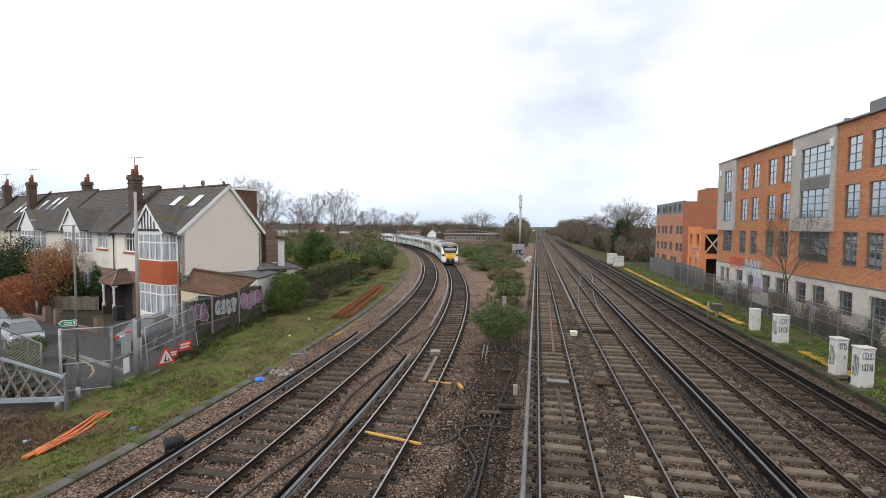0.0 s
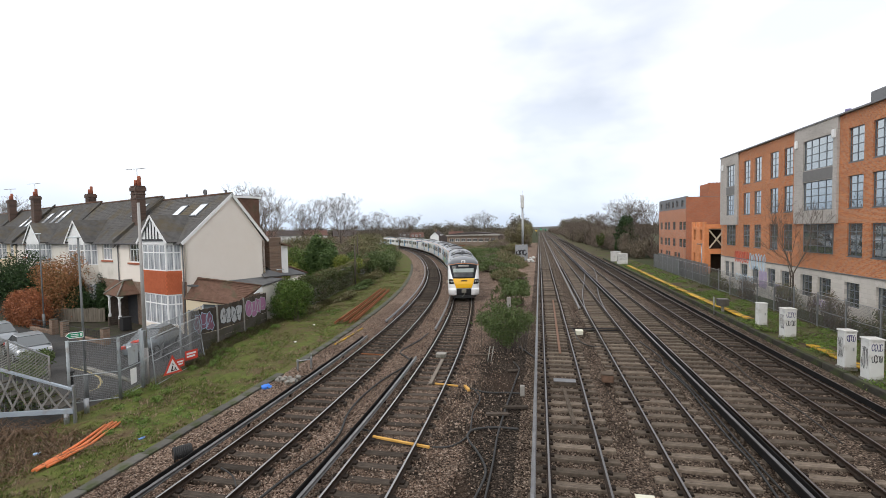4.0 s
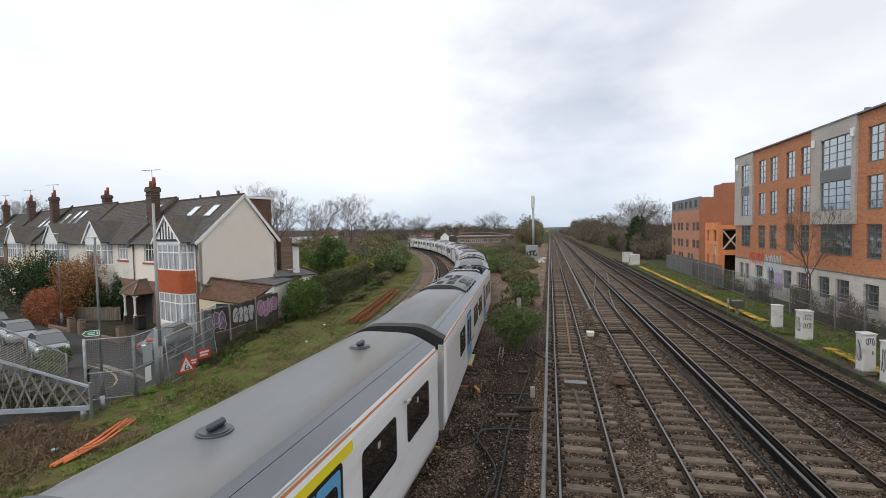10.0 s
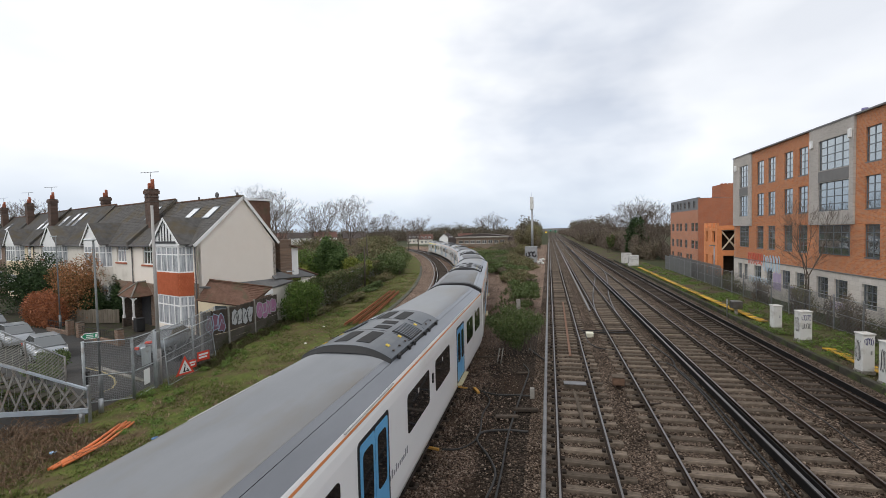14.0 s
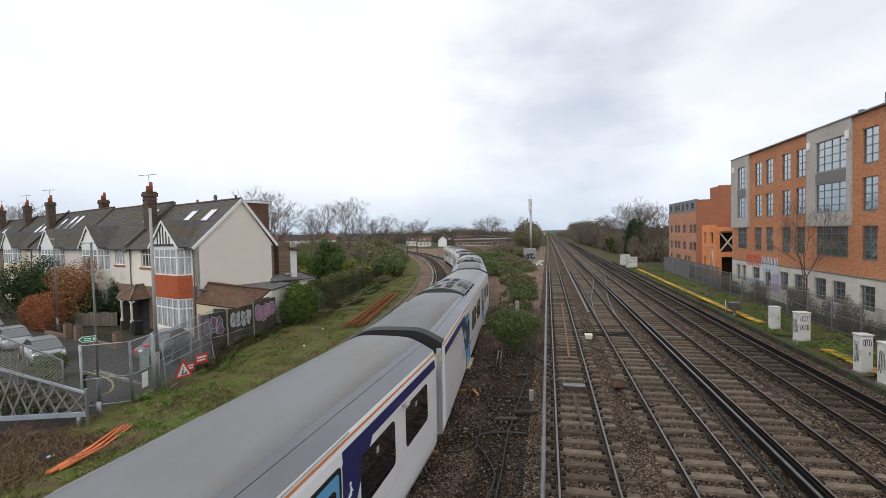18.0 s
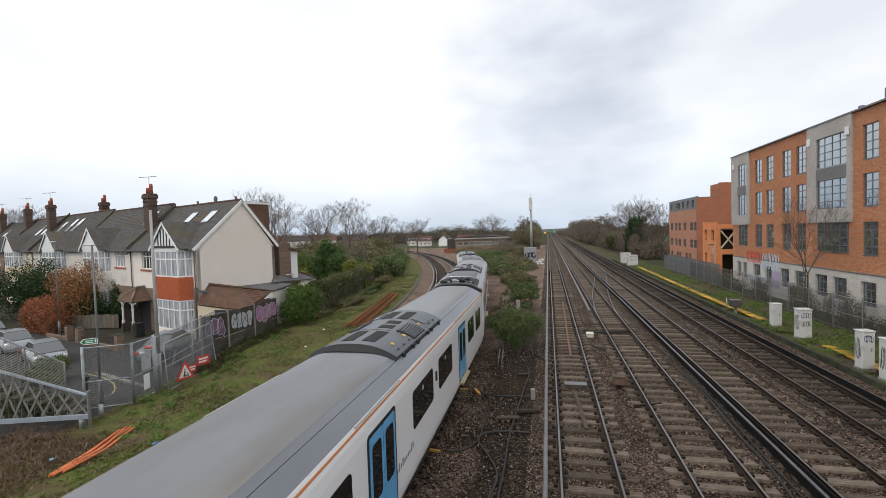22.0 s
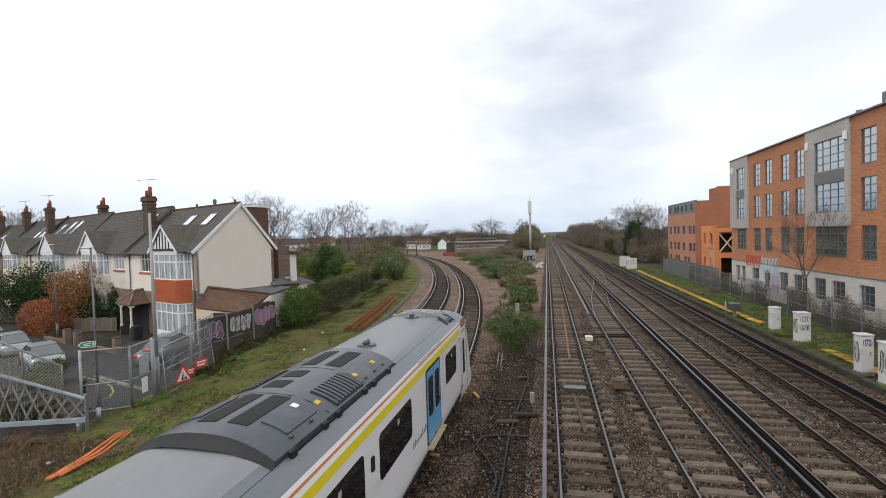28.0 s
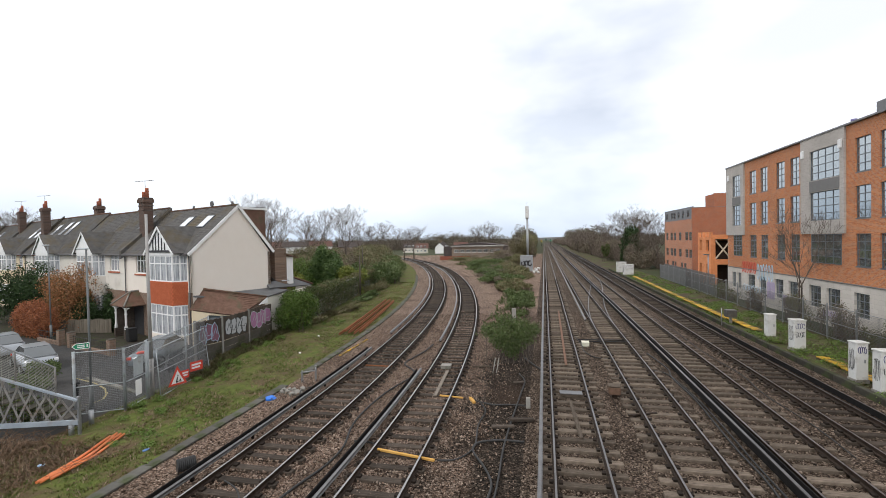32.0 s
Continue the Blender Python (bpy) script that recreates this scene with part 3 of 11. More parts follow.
def bricky(name, c1, c2, mortar, axis="y", bw=0.225, bh=0.075, rough=0.9, vary=(0.16, 0.09, 0.06)):
    """Brickwork on a vertical wall that runs along the given axis ('x' or 'y')."""
    m = bpy.data.materials.new(name)
    m.use_nodes = True
    n, l = m.node_tree.nodes, m.node_tree.links
    b = n["Principled BSDF"]
    tc, sp, cb = n.new("ShaderNodeTexCoord"), n.new("ShaderNodeSeparateXYZ"), n.new("ShaderNodeCombineXYZ")
    l.new(tc.outputs["Object"], sp.inputs[0])
    l.new(sp.outputs["Y" if axis == "y" else "X"], cb.inputs[0])
    l.new(sp.outputs["Z"], cb.inputs[1])
    br = n.new("ShaderNodeTexBrick")
    br.inputs["Scale"].default_value = 1.0
    br.inputs["Brick Width"].default_value, br.inputs["Row Height"].default_value = bw, bh
    br.inputs["Mortar Size"].default_value, br.inputs["Bias"].default_value = 0.008, 0.0
    br.inputs["Color1"].default_value, br.inputs["Color2"].default_value, br.inputs["Mortar"].default_value = (*c1, 1), (*c2, 1), (*mortar, 1)
    l.new(cb.outputs[0], br.inputs["Vector"])
    # odd darker bricks in clusters, and slow weathering
    no = n.new("ShaderNodeTexNoise")
    no.inputs["Scale"].default_value, no.inputs["Detail"].default_value = 5.5, 3.0
    mp = n.new("ShaderNodeMapping")
    mp.inputs["Scale"].default_value = (1, 2.4, 1)
    l.new(cb.outputs[0], mp.inputs[0])
    l.new(mp.outputs[0], no.inputs["Vector"])
    r = n.new("ShaderNodeValToRGB")
    r.color_ramp.elements[0].position, r.color_ramp.elements[1].position = 0.56, 0.66
    l.new(no.outputs["Fac"], r.inputs[0])
    mx = n.new("ShaderNodeMixRGB")
    mx.inputs["Color2"].default_value = (*vary, 1)
    k = n.new("ShaderNodeMath")
    k.operation = "MULTIPLY"
    k.inputs[1].default_value = 0.6
    l.new(r.outputs["Color"], k.inputs[0])
    l.new(k.outputs[0], mx.inputs["Fac"])
    l.new(br.outputs["Color"], mx.inputs["Color1"])
    n2 = n.new("ShaderNodeTexNoise")
    n2.inputs["Scale"].default_value, n2.inputs["Detail"].default_value = 0.5, 5.0
    l.new(cb.outputs[0], n2.inputs["Vector"])
    mr = n.new("ShaderNodeMapRange")
    mr.inputs["To Min"].default_value, mr.inputs["To Max"].default_value = 0.8, 1.2
    l.new(n2.outputs["Fac"], mr.inputs["Value"])
    hs = n.new("ShaderNodeHueSaturation")
    l.new(mr.outputs[0], hs.inputs["Value"])
    l.new(mx.outputs[0], hs.inputs["Color"])
    l.new(hs.outputs[0], b.inputs["Base Color"])
    b.inputs["Roughness"].default_value = rough
    bu = n.new("ShaderNodeBump")
    bu.inputs["Strength"].default_value, bu.inputs["Distance"].default_value = 0.6, 0.01
    bu.invert = True
    l.new(br.outputs["Fac"], bu.inputs["Height"])
    l.new(bu.outputs[0], b.inputs["Normal"])
    return m


BRICK_OFFICE = bricky("orange_brickwork", (0.43, 0.135, 0.050), (0.60, 0.235, 0.092), (0.44, 0.32, 0.235), "y", vary=(0.19, 0.075, 0.045))
BRICK_OFFICE_X = bricky("orange_brickwork_end", (0.43, 0.135, 0.050), (0.60, 0.235, 0.092), (0.44, 0.32, 0.235), "x", vary=(0.19, 0.075, 0.045))
BRICK_GREY = bricky("grey_brickwork", (0.42, 0.385, 0.35), (0.50, 0.46, 0.425), (0.48, 0.445, 0.41), "y", vary=(0.28, 0.26, 0.235))
BRICK_GREY_X = bricky("grey_brickwork_end", (0.42, 0.385, 0.35), (0.50, 0.46, 0.425), (0.48, 0.445, 0.41), "x", vary=(0.28, 0.26, 0.235))
BRICK_RED = bricky("red_brickwork", (0.44, 0.175, 0.095), (0.56, 0.245, 0.14), (0.46, 0.34, 0.27), "y", vary=(0.24, 0.08, 0.045))
BRICK_RED_X = bricky("red_brickwork_end", (0.36, 0.11, 0.05), (0.44, 0.15, 0.07), (0.30, 0.19, 0.14), "x", vary=(0.26, 0.085, 0.05))
BLOCK_ORANGE = bricky("orange_clay_blocks", (0.66, 0.24, 0.09), (0.74, 0.29, 0.12), (0.55, 0.25, 0.13), "y", 0.36, 0.25, vary=(0.56, 0.19, 0.08))
BLOCK_ORANGE_X = bricky("orange_clay_blocks_end", (0.66, 0.24, 0.09), (0.74, 0.29, 0.12), (0.55, 0.25, 0.13), "x", 0.36, 0.25, vary=(0.56, 0.19, 0.08))
BLOCK_STONE = bricky("pale_stone_blocks", (0.54, 0.50, 0.45), (0.60, 0.56, 0.51), (0.44, 0.41, 0.37), "y", 0.60, 0.30, vary=(0.50, 0.45, 0.39))
BRICK_HOUSE = bricky("brown_stock_brick", (0.16, 0.10, 0.07), (0.25, 0.16, 0.11), (0.24, 0.21, 0.17), "x", vary=(0.10, 0.075, 0.06))
BRICK_HOUSE_Y = bricky("brown_stock_brick_side", (0.16, 0.10, 0.07), (0.25, 0.16, 0.11), (0.24, 0.21, 0.17), "y", vary=(0.10, 0.075, 0.06))
M_ALU = plain("blue_grey_aluminium", (0.145, 0.16, 0.175), 0.45, 0.3)
M_PANE = plain("window_glass", (0.05, 0.06, 0.065), 0.04, coat=0.8)
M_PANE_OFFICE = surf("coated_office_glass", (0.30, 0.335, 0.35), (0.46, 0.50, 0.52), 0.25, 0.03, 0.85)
M_PANE.node_tree.nodes["Principled BSDF"].inputs["Specular IOR Level"].default_value = 1.0
M_CURTAIN = surf("net_curtain_behind_glass", (0.20, 0.215, 0.235), (0.62, 0.64, 0.66), 2.2, 0.2, coat=0.6, stretch=(7, 7, 0.35), spread=0.13)
M_SPANDREL = surf("grey_spandrel", (0.14, 0.135, 0.13), (0.18, 0.175, 0.17), 2, 0.6)
M_COPING = plain("grey_metal_coping", (0.17, 0.17, 0.175), 0.5, 0.4)
M_ROOFFELT = surf("grey_roof_felt", (0.12, 0.12, 0.12), (0.18, 0.18, 0.18), 1.5, 0.95)
M_BROWNTILE = surf("mossy_brown_tiles", (0.10, 0.055, 0.04), (0.19, 0.115, 0.085), 2.5, 0.88, bump=0.4, stain=((0.10, 0.095, 0.06), 1.0, 0.4))
M_TERRACOTTA = surf("terracotta", (0.32, 0.10, 0.06), (0.42, 0.16, 0.10), 4, 0.85)


def pierced(bm, a0, a1, z0, z1, holes, d0, d1, mi=0):
    """A wall from a0 to a1 along x, z0 to z1, depth d0 to d1 along y, with rectangular holes (a, b, za, zb)."""
    xs = sorted({a0, a1, *(h[0] for h in holes if a0 < h[0] < a1), *(h[1] for h in holes if a0 < h[1] < a1)})
    zs = sorted({z0, z1, *(h[2] for h in holes if z0 < h[2] < z1), *(h[3] for h in holes if z0 < h[3] < z1)})

    def solid(i, j):
        if not (0 <= i < len(xs) - 1 and 0 <= j < len(zs) - 1):
            return False
        cx, cz = (xs[i] + xs[i + 1]) / 2, (zs[j] + zs[j + 1]) / 2
        return not any(h[0] < cx < h[1] and h[2] < cz < h[3] for h in holes)

    def quad(*p):
        f = bm.faces.new([bm.verts.new(q) for q in p])
        f.material_index = mi

    for i in range(len(xs) - 1):
        for j in range(len(zs) - 1):
            if not solid(i, j):
                continue
            x, X, z, Z = xs[i], xs[i + 1], zs[j], zs[j + 1]
            quad((x, d0, z), (X, d0, z), (X, d0, Z), (x, d0, Z))
            quad((X, d1, z), (x, d1, z), (x, d1, Z), (X, d1, Z))
            if not solid(i - 1, j):
                quad((x, d1, z), (x, d0, z), (x, d0, Z), (x, d1, Z))
            if not solid(i + 1, j):
                quad((X, d0, z), (X, d1, z), (X, d1, Z), (X, d0, Z))
            if not solid(i, j - 1):
                quad((x, d1, z), (X, d1, z), (X, d0, z), (x, d0, z))
            if not solid(i, j + 1):
                quad((x, d0, Z), (X, d0, Z), (X, d1, Z), (x, d1, Z))


CACHE = {}


def add_window(parent, m, w, h, nx, nz, frame_mat, glass, fw=0.055, rows=None, name="window"):
    """A window in an opening: frame with glazing bars and a pane in each light. Its plane is x-z, facing -y, with its lower left corner at the origin of m."""
    key = (round(w, 2), round(h, 2), nx, nz, frame_mat.name, glass.name, tuple(rows or ()))
    cuts = rows or [k / nz for k in range(nz + 1)]
    if key not in CACHE:
        bm = bmesh.new()
        holes = []
        for i in range(nx):
            for j in range(len(cuts) - 1):
                a, b = w * i / nx, w * (i + 1) / nx
                za, zb = h * cuts[j], h * cuts[j + 1]
                holes.append((a + fw * (1 if i == 0 else 0.5), b - fw * (1 if i == nx - 1 else 0.5), za + fw * (1 if j == 0 else 0.5), zb - fw * (1 if j == len(cuts) - 2 else 0.5)))
        pierced(bm, 0, w, 0, h, holes, 0.0, 0.06)
        frame_me = mesh_of("window_frame", bm, frame_mat)
        panes = []
        for a, b, za, zb in holes:
            bm = bmesh.new()
            box(bm, a - 0.01, b + 0.01, 0.025, 0.035, za - 0.01, zb + 0.01)
            panes.append(mesh_of("pane", bm, glass))
        CACHE[key] = (frame_me, panes)
    frame_me, panes = CACHE[key]
    win = share(name, frame_me, parent, m)
    for p in panes:
        share("pane", p, win)
    return win


# a wall whose outside faces -x: local x runs towards -y, local y into the wall
def face_west(x, y, z=0.0):
    return Matrix(((0, 1, 0, x), (-1, 0, 0, y), (0, 0, 1, z), (0, 0, 0, 1)))


# ---- office building on the far side of the tracks ----


def office():
    ob = thing("office_building", "four-storey orange and grey brick office with a pale stone ground floor", "building", pose(20.3, 54.4, -0.1))
    W = face_west(0, 0, 0.1)  # local x = distance from the far corner
    L = 54.4
    end = 46.0  # length of the front
    rows = ((10.5, 12.72), (7.5, 9.62), (4.35, 6.5))
    cols = [(5.2, 6.6), (7.42, 8.75), (10.25, 11.63), (12.45, 13.8)]
    cols2 = [(20.2, 21.6), (22.35, 23.75), (25.2, 26.6), (27.4, 28.8)]
    big2 = [(34.2, 37.7)]
    small = cols + cols2
    up = [(a, b, z0, z1) for a, b in small for z0, z1 in rows]
    g1 = [(1.6, 3.55, z0, z1) for z0, z1 in rows]
    g2 = [(15.4, 18.85, z0, z1) for z0, z1 in rows] + [(a, b, z0, z1) for a, b in big2 for z0, z1 in rows]
    gf = [(1.05, 2.1), (2.45, 3.35), (4.75, 6.3), (7.15, 8.45), (9.95, 11.4), (12.2, 13.55), (15.1, 16.55), (17.2, 18.7), (20.1, 21.5), (22.9, 24.3), (26.0, 27.4), (29.0, 30.4), (32, 33.4), (35, 36.4)]
    gfh = [(a, b, 1.0, 2.62) for a, b in gf]
    # orange brick front, upper floors
    for nm, a, b in (("a", 4.2, 14.2), ("b", 19.3, 33.0), ("c", 38.6, end)):
        bm = bmesh.new()
        pierced(bm, a, b, 3.12, 13.75, up, 0.0, 0.3)
        part("brick_wall", bm, BRICK_OFFICE_P, ob, "orange multi-toned brick wall", W)
    for a, b in ((0.0, 4.2), (14.2, 19.3), (33.0, 38.6)):
        bm = bmesh.new()
        pierced(bm, a, b, 3.12, 6.52, g1 + g2, 0.002, 0.3)
        part("brick_wall", bm, BRICK_OFFICE_P, ob, "orange multi-toned brick wall", W)
    for a, b in ((0.0, 4.2), (14.2, 19.3), (33.0, 38.6)):
        bm = bmesh.new()
        pierced(bm, a, b, 6.52, 13.78, g1 + g2, -0.14, 0.3)
        part("grey_bay", bm, BRICK_GREY_P, ob, "grey brick bay panel", W)
        bm = bmesh.new()
        c0, c1 = (1.6, 3.55) if a == 0 else (a + 1.2, a + 4.65)
        box(bm, c0, c1, -0.155, 0.1, 9.66, 10.46)
        part("spandrel", bm, M_SPANDREL, ob, "dark grey panel between windows", W)
    bm = bmesh.new()
    pierced(bm, 0, end, -0.3, 3.10, gfh, -0.03, 0.3)
    part("stone_base", bm, BLOCK_STONE_P, ob, "pale stone block ground floor", W)
    bm = bmesh.new()
    box(bm, 0, end, -0.07, 0.2, 3.06, 3.16, 0.01)
    part("string_course", bm, M_SPANDREL, ob, "dark string course", W)
    bm = bmesh.new()
    box(bm, -0.05, end, -0.19, 0.45, 13.74, 13.86, 0.01)
    part("coping", bm, M_COPING, ob, "grey metal coping", W)
    for a, b, z0, z1 in up:
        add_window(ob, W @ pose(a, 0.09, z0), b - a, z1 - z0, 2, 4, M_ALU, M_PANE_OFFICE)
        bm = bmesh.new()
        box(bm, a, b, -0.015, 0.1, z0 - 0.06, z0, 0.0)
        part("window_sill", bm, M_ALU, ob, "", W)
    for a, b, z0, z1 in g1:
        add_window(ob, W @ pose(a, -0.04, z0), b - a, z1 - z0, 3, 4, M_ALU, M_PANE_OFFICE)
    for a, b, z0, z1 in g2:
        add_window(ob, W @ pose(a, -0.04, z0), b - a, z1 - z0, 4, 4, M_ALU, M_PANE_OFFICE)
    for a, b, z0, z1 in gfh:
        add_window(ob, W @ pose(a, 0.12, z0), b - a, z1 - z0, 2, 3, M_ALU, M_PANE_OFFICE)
    # end wall, back, roof
    bm = bmesh.new()
    box(bm, 0.001, 15.0, -0.3, 0.0, 3.12, 13.7)
    part("end_wall", bm, BRICK_OFFICE_X, ob, "orange brick end wall")
    bm = bmesh.new()
    box(bm, 0.3, 15.0, -end, -0.3, 13.35, 13.45)
    part("flat_roof", bm, M_ROOFFELT, ob, "flat grey felt roof")
    bm = bmesh.new()
    box(bm, 14.7, 15.0, -end, -0.3, -0.2, 13.7)
    box(bm, 0.3, 14.7, -end, -end + 0.3, -0.2, 13.7)
    part("back_wall", bm, BRICK_OFFICE, ob, "plain brick back wall")
    bm = bmesh.new()
    box(bm, 0.3, 14.7, -end + 0.3, -0.3, 3.2, 3.35)
    box(bm, 0.3, 14.7, -end + 0.3, -0.3, 6.7, 6.85)
    box(bm, 0.3, 14.7, -end + 0.3, -0.3, 9.9, 10.05)
    box(bm, 4.5, 4.7, -end + 0.3, -0.3, -0.2, 13.3)
    part("floors", bm, surf("dim_office_interior", (0.28, 0.28, 0.27), (0.36, 0.35, 0.33), 1, 0.9), ob, "office floors and partition seen through the glass")
    bm = bmesh.new()
    box(bm, 0.9, 12.0, -33.0, -20.6, 13.4, 15.0, 0.03)
    part("roof_plant_room", bm, M_COPING, ob, "grey plant room on the roof")
    bm = bmesh.new()
    tube(bm, [(0.1, -19.9, 13.75), (0.1, -19.9, 14.0)], 0.05, 8)
    tube(bm, [(0.1, -19.9, 13.92), (0.1, -19.9, 14.15)], 0.17, 14)
    part("roof_camera", bm, plain("violet_grey_dome", (0.16, 0.14, 0.30), 0.4), ob, "domed camera on the parapet")
    for a in (0.7, 14.55, 19.0, 33.4):
        bm = bmesh.new()
        box(bm, a - 0.17, a + 0.17, -0.26, -0.14, 12.35, 12.95, 0.03)
        part("alarm_box", bm, M_WHITE, ob, "white box lamp on the wall", W)
    # painted tags on the stone base
    cols_ = [plain("tag_red", (0.62, 0.12, 0.08), 0.7), plain("tag_pale_blue", (0.48, 0.60, 0.70), 0.7), plain("tag_lilac", (0.42, 0.36, 0.5), 0.7)]
    rnd = random.Random(5)
    for k, (a0, a1, z0, z1, c) in enumerate(((3.5, 6.6, 2.7, 3.9, 0), (6.7, 9.8, 2.2, 3.8, 1), (3.8, 7.6, 0.9, 1.6, 1), (8.6, 10.0, 0.6, 2.4, 2), (11.4, 12.2, 0.5, 1.4, 2), (16.8, 19.2, 0.4, 1.0, 2))):
        bm = bmesh.new()
        n = 6
        for i in range(n):
            x = a0 + (a1 - a0) * (i + 0.5) / n
            w = (a1 - a0) / n * 0.62
            pts = []
            for q in range(14):
                an = 2 * math.pi * q / 13
                pts.append((x + w * 0.62 * math.cos(an) * rnd.uniform(0.75, 1.1), -0.045, (z0 + z1) / 2 + (z1 - z0) / 2 * math.sin(an) * rnd.uniform(0.8, 1.0)))
            tube(bm, pts, 0.032, 5)
            part("painted_tag", bm, cols_[c], ob, "sprayed graffiti tag of looping strokes", W)
            bm = bmesh.new()
        bm.free()


def swapped(m, name):
    """The same brickwork for parts whose own x axis runs along the wall."""
    c = m.copy()
    c.name = name
    for nd in c.node_tree.nodes:
        if nd.type == "SEPXYZ":
            out = nd
    for nd in c.node_tree.nodes:
        if nd.type == "COMBXYZ":
            for lk in list(nd.inputs[0].links):
                c.node_tree.links.remove(lk)
            c.node_tree.links.new(out.outputs["X"], nd.inputs[0])
    return c


BRICK_OFFICE_P = swapped(BRICK_OFFICE, "orange_brickwork_front")
BRICK_GREY_P = swapped(BRICK_GREY, "grey_brickwork_front")
BLOCK_STONE_P = swapped(BLOCK_STONE, "pale_stone_front")
BRICK_RED_P = swapped(BRICK_RED, "red_brickwork_front")
office()


def brick_block():
    """The plainer red brick block behind, with a tower and a grey louvred top floor."""
    ob = thing("red_brick_building", "red brick block with a grey louvred top floor and square tower", "building", pose(23.5, 92.0, -0.3))
    W = face_west(0, 0, 0.3)
    L = 15.6
    wins = [(a, a + 1.5, z, z + 1.35) for a in (0.9, 3.6, 5.6, 8.6, 12.0, 13.9) for z in (5.75, 2.95)] + [(a, a + 1.3, 0.5, 2.0) for a in (1.0, 4.4, 5.9, 9.5, 11.3)]
    wins = [w if w[2] > 2.5 else w for w in wins]
    bm = bmesh.new()
    pierced(bm, 0, L, -0.6, 9.15, wins, 0, 0.3)
    part("front_wall", bm, BRICK_RED_P, ob, "red brick front wall", W)
    for a, b, z0, z1 in wins:
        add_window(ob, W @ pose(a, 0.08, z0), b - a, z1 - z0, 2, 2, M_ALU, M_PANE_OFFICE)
    bm = bmesh.new()
    lv = [(a, a + 1.1, 9.55, 10.6) for a in (1.0, 4.2, 5.7, 8.0, 10.4, 13.0)]
    pierced(bm, 0, L, 9.15, 11.1, lv, 0.03, 0.25)
    part("top_floor", bm, M_COPING, ob, "grey panelled top floor with openings", W)
    for a, b, z0, z1 in lv:
        for k in range(4):
            bm = bmesh.new()
            box(bm, a, b, 0.1, 0.16, z0 + 0.08 + 0.26 * k, z0 + 0.2 + 0.26 * k)
            part("louvre", bm, M_SPANDREL, ob, "", W)
    bm = bmesh.new()
    box(bm, -0.004, 12.0, -L - 0.003, -L + 0.3, -0.4, 11.2)
    part("end_wall", bm, BRICK_RED_X, ob, "blank orange-red brick end wall")
    bm = bmesh.new()
    box(bm, 0.3, 12.0, -L + 0.3, 0, 11.0, 11.15)
    part("flat_roof", bm, M_ROOFFELT, ob)
    bm = bmesh.new()
    box(bm, 11.7, 12, -L + 0.3, 0, -0.4, 11.0)
    box(bm, 0.3, 11.7, -0.3, 0, -0.4, 11.0)
    part("back_wall", bm, BRICK_RED, ob)
    bm = bmesh.new()
    box(bm, 3.4, 8.6, -L + 0.6, -L + 4.5, 11.15, 13.3)
    t = part("tower", bm, BRICK_RED_X, ob, "square brick roof tower")
    bm = bmesh.new()
    for k in range(10):
        box(bm, 3.35 + 0.52 * k, 3.7 + 0.52 * k, -L + 0.57, -L + 0.9, 13.25, 13.42, 0.02)
    part("tower_coping", bm, BRICK_RED_X, t, "toothed brick coping")
    bm = bmesh.new()
    box(bm, -0.02, 12.05, -L - 0.03, -L + 0.35, 11.2, 11.25)
    part("coping", bm, M_COPING, ob)


brick_block()


